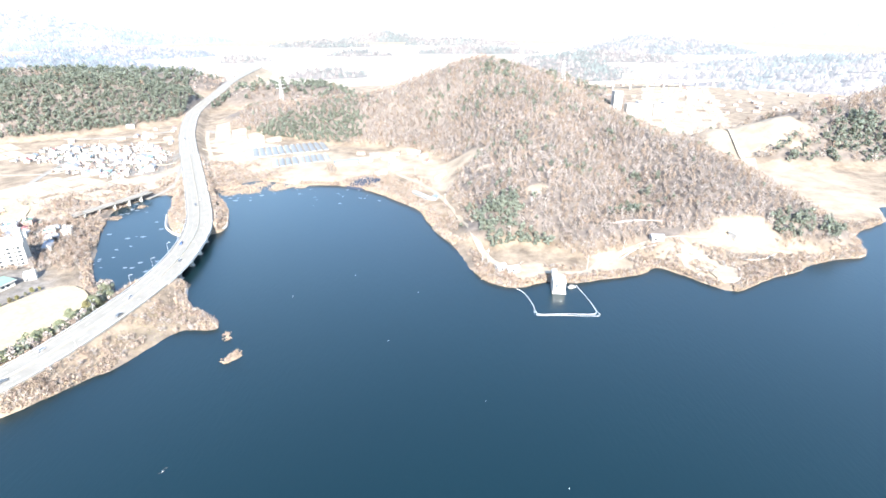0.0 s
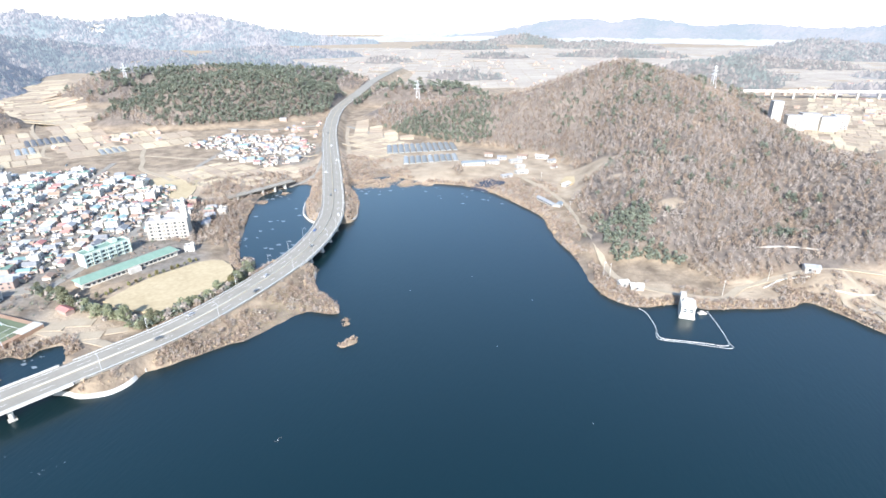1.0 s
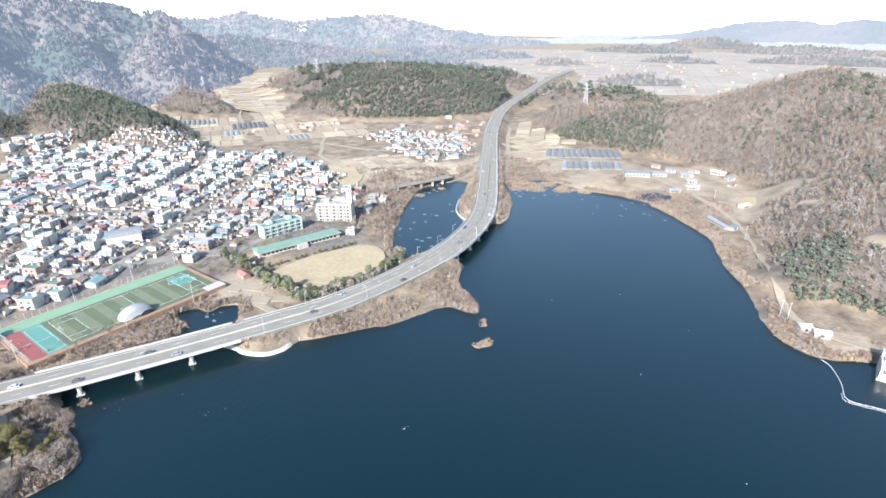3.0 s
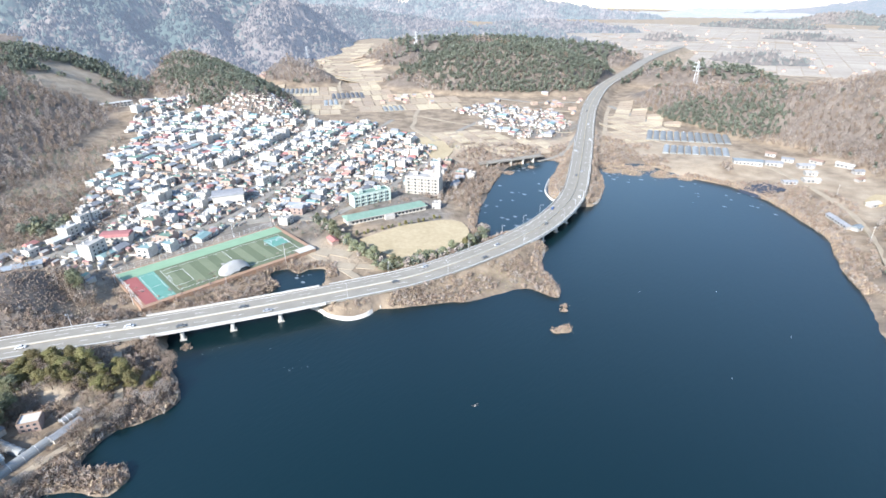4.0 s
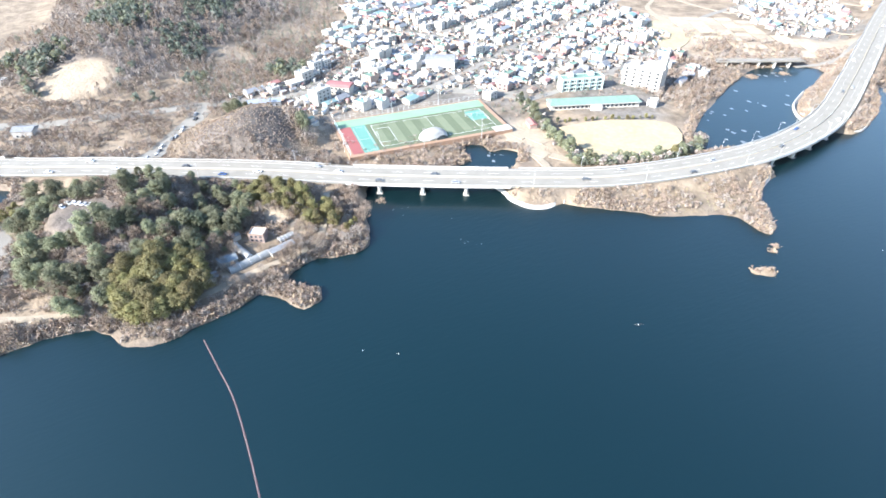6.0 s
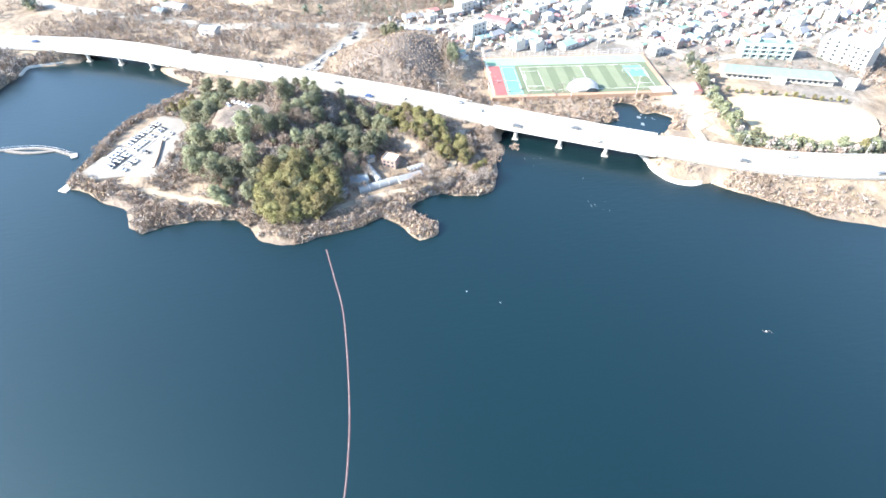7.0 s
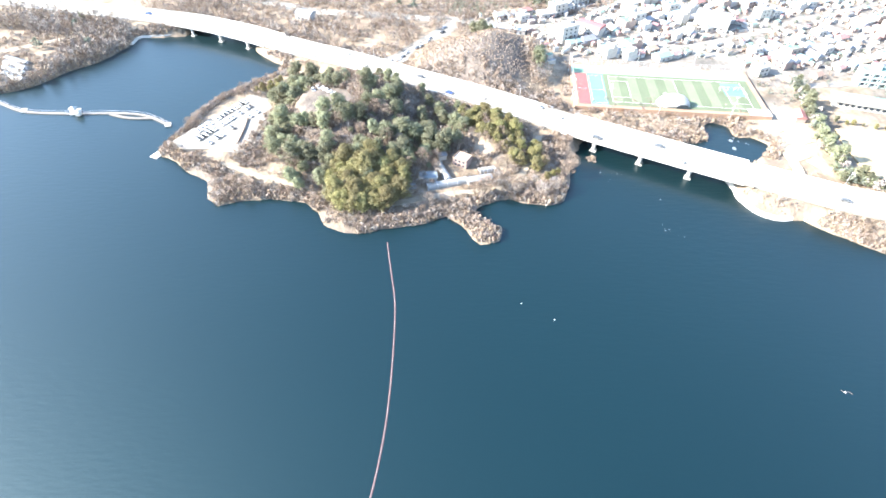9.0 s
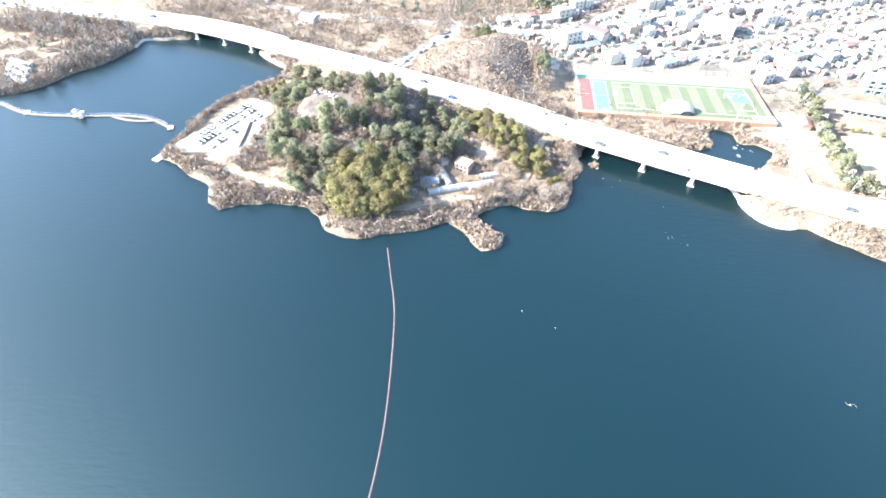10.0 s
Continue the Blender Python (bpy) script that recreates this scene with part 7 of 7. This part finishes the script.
# ---- farmland: plots beyond counting ----
PLOTS = speckled("dry_paddy_plots", (0.29, 0.232, 0.16), (0.47, 0.39, 0.285), 0.015, 0.95, 25, by_island=0.2)

# Far copy of the straw plots: distance haze mixed into a duller, flatter colour.
PLOTS_HAZED = speckled("hazed_straw_paddies", (0.28, 0.24, 0.195), (0.39, 0.345, 0.29), 0.006, 0.95, 25, by_island=0.1)


def farmland(name, origin, turn, nu, nv, du, dv, keep, seed, label, gap=0.14, mat=None):
    rnd = np.random.RandomState(seed)
    c, s = math.cos(radians(turn)), math.sin(radians(turn))
    vs, fs = [], []
    for i in range(nu):
        off = rnd.uniform(-0.3, 0.3) * dv
        for j in range(nv):
            u0, v0 = i * du, j * dv + off
            w, l = du * rnd.uniform(1 - gap, 1 - gap * 0.35), dv * rnd.uniform(1 - gap, 1 - gap * 0.3)
            if rnd.rand() < 0.06:
                continue
            cor = [(u0, v0), (u0 + w, v0), (u0 + w, v0 + l), (u0, v0 + l)]
            xy = np.array([(origin[0] + u * c - v * s, origin[1] + u * s + v * c) for u, v in cor])
            z, shore, hills, road = ground(xy[:, 0], xy[:, 1])
            if min(shore) < 6 or max(hills) > keep or min(road) < 20 or max(patches(xy[:, 0], xy[:, 1], TOWN)) > 0.35:
                continue
            b = len(vs)
            vs += [(x, y, h + 0.35) for (x, y), h in zip(xy, z)] + [(x, y, h - 1) for (x, y), h in zip(xy, z)]
            fs += [[b, b + 1, b + 2, b + 3]] + [[b + k, b + 4 + k, b + 4 + (k + 1) % 4, b + (k + 1) % 4] for k in range(4)]
    if vs:
        tagged(mesh_object(name, vs, fs, mat or PLOTS), label, "fields", kind="stuff")


farmland("valley_plots", (-765, 735), 142.6, 27, 3, 15, 52, 12, 1, "pale terraced field plots in long steps up the valley")
farmland("upper_valley_plots", (-1045, 975), 140, 22, 5, 16, 60, 14, 8, "pale terraced field plots at the valley head")
farmland("flat_plots", (-500, 655), 143, 8, 10, 44, 17, 6, 9, "dry field plots on the valley floor")
farmland("lower_plots", (-610, 500), 143, 7, 8, 38, 15, 6, 10, "dry field plots below the wooded spur")
farmland("near_plots", (-330, 440), 62, 18, 14, 16, 9, 3, 2, "dry field plots behind the inlet")
farmland("north_plots", (-300, 700), 20, 26, 12, 22, 12, 4, 3, "dry paddies beside the highway")
farmland("far_plots", (-900, 1150), 12, 60, 60, 46, 26, 5, 4, "harvested paddies on the far plain, haze put into the straw colour", 0.05, PLOTS_HAZED)
farmland("east_plots", (330, 520), 70, 40, 10, 24, 14, 5, 5, "pale field plots in the eastern valley")
# scattered far hamlets
rnd = np.random.RandomState(71)
vs, fs, mi = [], [], []
for cx, cy, n, sp in ((-600, 1350, 30, 60), (-150, 1450, 24, 110), (-500, 1900, 30, 160), (100, 1900, 30, 200), (420, 1350, 30, 90), (650, 1250, 26, 110), (900, 1300, 26, 130), (500, 1050, 26, 60), (-1150, 720, 40, 50), (-1000, 640, 26, 40), (-1500, 1500, 30, 120), (250, 2300, 20, 300), (-900, 2200, 20, 250), (-620, 640, 14, 30), (-420, 760, 18, 40)):
    for k in range(n):
        x, y = cx + rnd.normal(0, sp), cy + rnd.normal(0, sp)
        z, shore, hills, road = (float(v[0]) for v in ground([x], [y]))
        if hills > 12 or road < 18:
            continue
        w, dd, h, a = rnd.uniform(6, 12), rnd.uniform(5, 8), rnd.uniform(2.4, 4), rnd.uniform(0, 3)
        c, s, b = math.cos(a), math.sin(a), len(vs)
        vs += [(x + u * c - v * s, y + u * s + v * c, z + t) for t in (-2, h) for u, v in ((-w / 2, -dd / 2), (w / 2, -dd / 2), (w / 2, dd / 2), (-w / 2, dd / 2))]
        vs += [(x + u * c, y + u * s, z + h + 1.4) for u in (-w / 2, w / 2)]
        fs += [[b, b + 1, b + 5, b + 4], [b + 2, b + 3, b + 7, b + 6], [b + 1, b + 2, b + 6, b + 9, b + 5], [b + 3, b, b + 4, b + 8, b + 7], [b + 4, b + 5, b + 9, b + 8], [b + 6, b + 7, b + 8, b + 9]]
        mi += [0, 0, 0, 0] + [1 + rnd.randint(4)] * 2
tagged(mesh_object("far_hamlets", vs, fs, [WALL_BRICK, ROOFS["brown"], ROOFS["maroon"], ROOFS["grey"], ROOFS["concrete"]], index=mi), "small houses and sheds of far hamlets", "houses", kind="stuff")

# bare ground cut into the hillside, and the sandy pit behind the village
for outline, mat, label in (([(-9, 549), (2, 554), (6, 572), (3, 584), (-5, 580), (-9, 564)], SAND, "white gravel pad below the hillside cut"), ([(-357, 421), (-383, 428), (-412, 448), (-441, 462), (-428, 492), (-412, 524), (-396, 500), (-380, 470), (-366, 448)], SAND, "pale bare construction plot behind the village")):
    ring = [tuple(q) for q in spline(outline, 6.0, True)]
    gz = ground([q[0] for q in ring], [q[1] for q in ring])[0]
    tagged(part("bare_plot", prism(bmesh.new(), ring, float(gz.min()) - 2, float(np.percentile(gz, 70)) + 0.3), mat), label, "ground", kind="structure")

# lakeside garden terraces and the culvert mouth
STONE = speckled("pale_field_stone", (0.33, 0.31, 0.275), (0.55, 0.525, 0.48), 0.6, 0.9, 6, 0.05)
for pts, h in (([(182, 320), (192, 318), (202, 326), (206, 338)], 1.0), ([(176, 336), (186, 332), (196, 336), (200, 348)], 0.9), ([(168, 352), (180, 350), (192, 354)], 0.8), ([(216, 350), (230, 352), (246, 362)], 0.9), ([(128, 352), (142, 364), (158, 366)], 0.8), ([(132, 392), (150, 396), (172, 394)], 0.8)):
    line = draped(pts, 2.5, 0.0)
    tagged(ribbon("terrace_wall", line, slab(-0.35, 0.35, -0.8, h), STONE), "low pale stone terrace wall in a lakeside garden", "garden wall", kind="structure")
pad = [(184, 322), (198, 322), (204, 336), (192, 344), (182, 338)]
pz = float(np.max(ground([p[0] for p in pad], [p[1] for p in pad])[0])) + 0.1
tagged(part("garden_terrace", prism(bmesh.new(), pad, pz - 3, pz), DIRT_TRACK), "pale gravel terrace beside the lake", "terrace", kind="structure")
culvert = empty("culvert_mouth", "concrete box culvert mouth below the highway bank", "culvert")
part("headwall", boxed(0, 0, -1, 6, 0.8, 3.6), CONCRETE, culvert)
# No bore is cut: a dark plate stands for the shade inside.
part("opening", boxed(0, -0.42, -0.9, 2.6, 0.1, 2.2), GLASS, culvert, "dark plate for the shaded square opening")
for x in (-2.6, 2.6):
    part("wing_wall", boxed(x, -1.6, -1, 0.5, 3.0, 2.8), CONCRETE, culvert)
culvert.matrix_basis = pose(-203, 186.5, 0, 0, 0, 35)
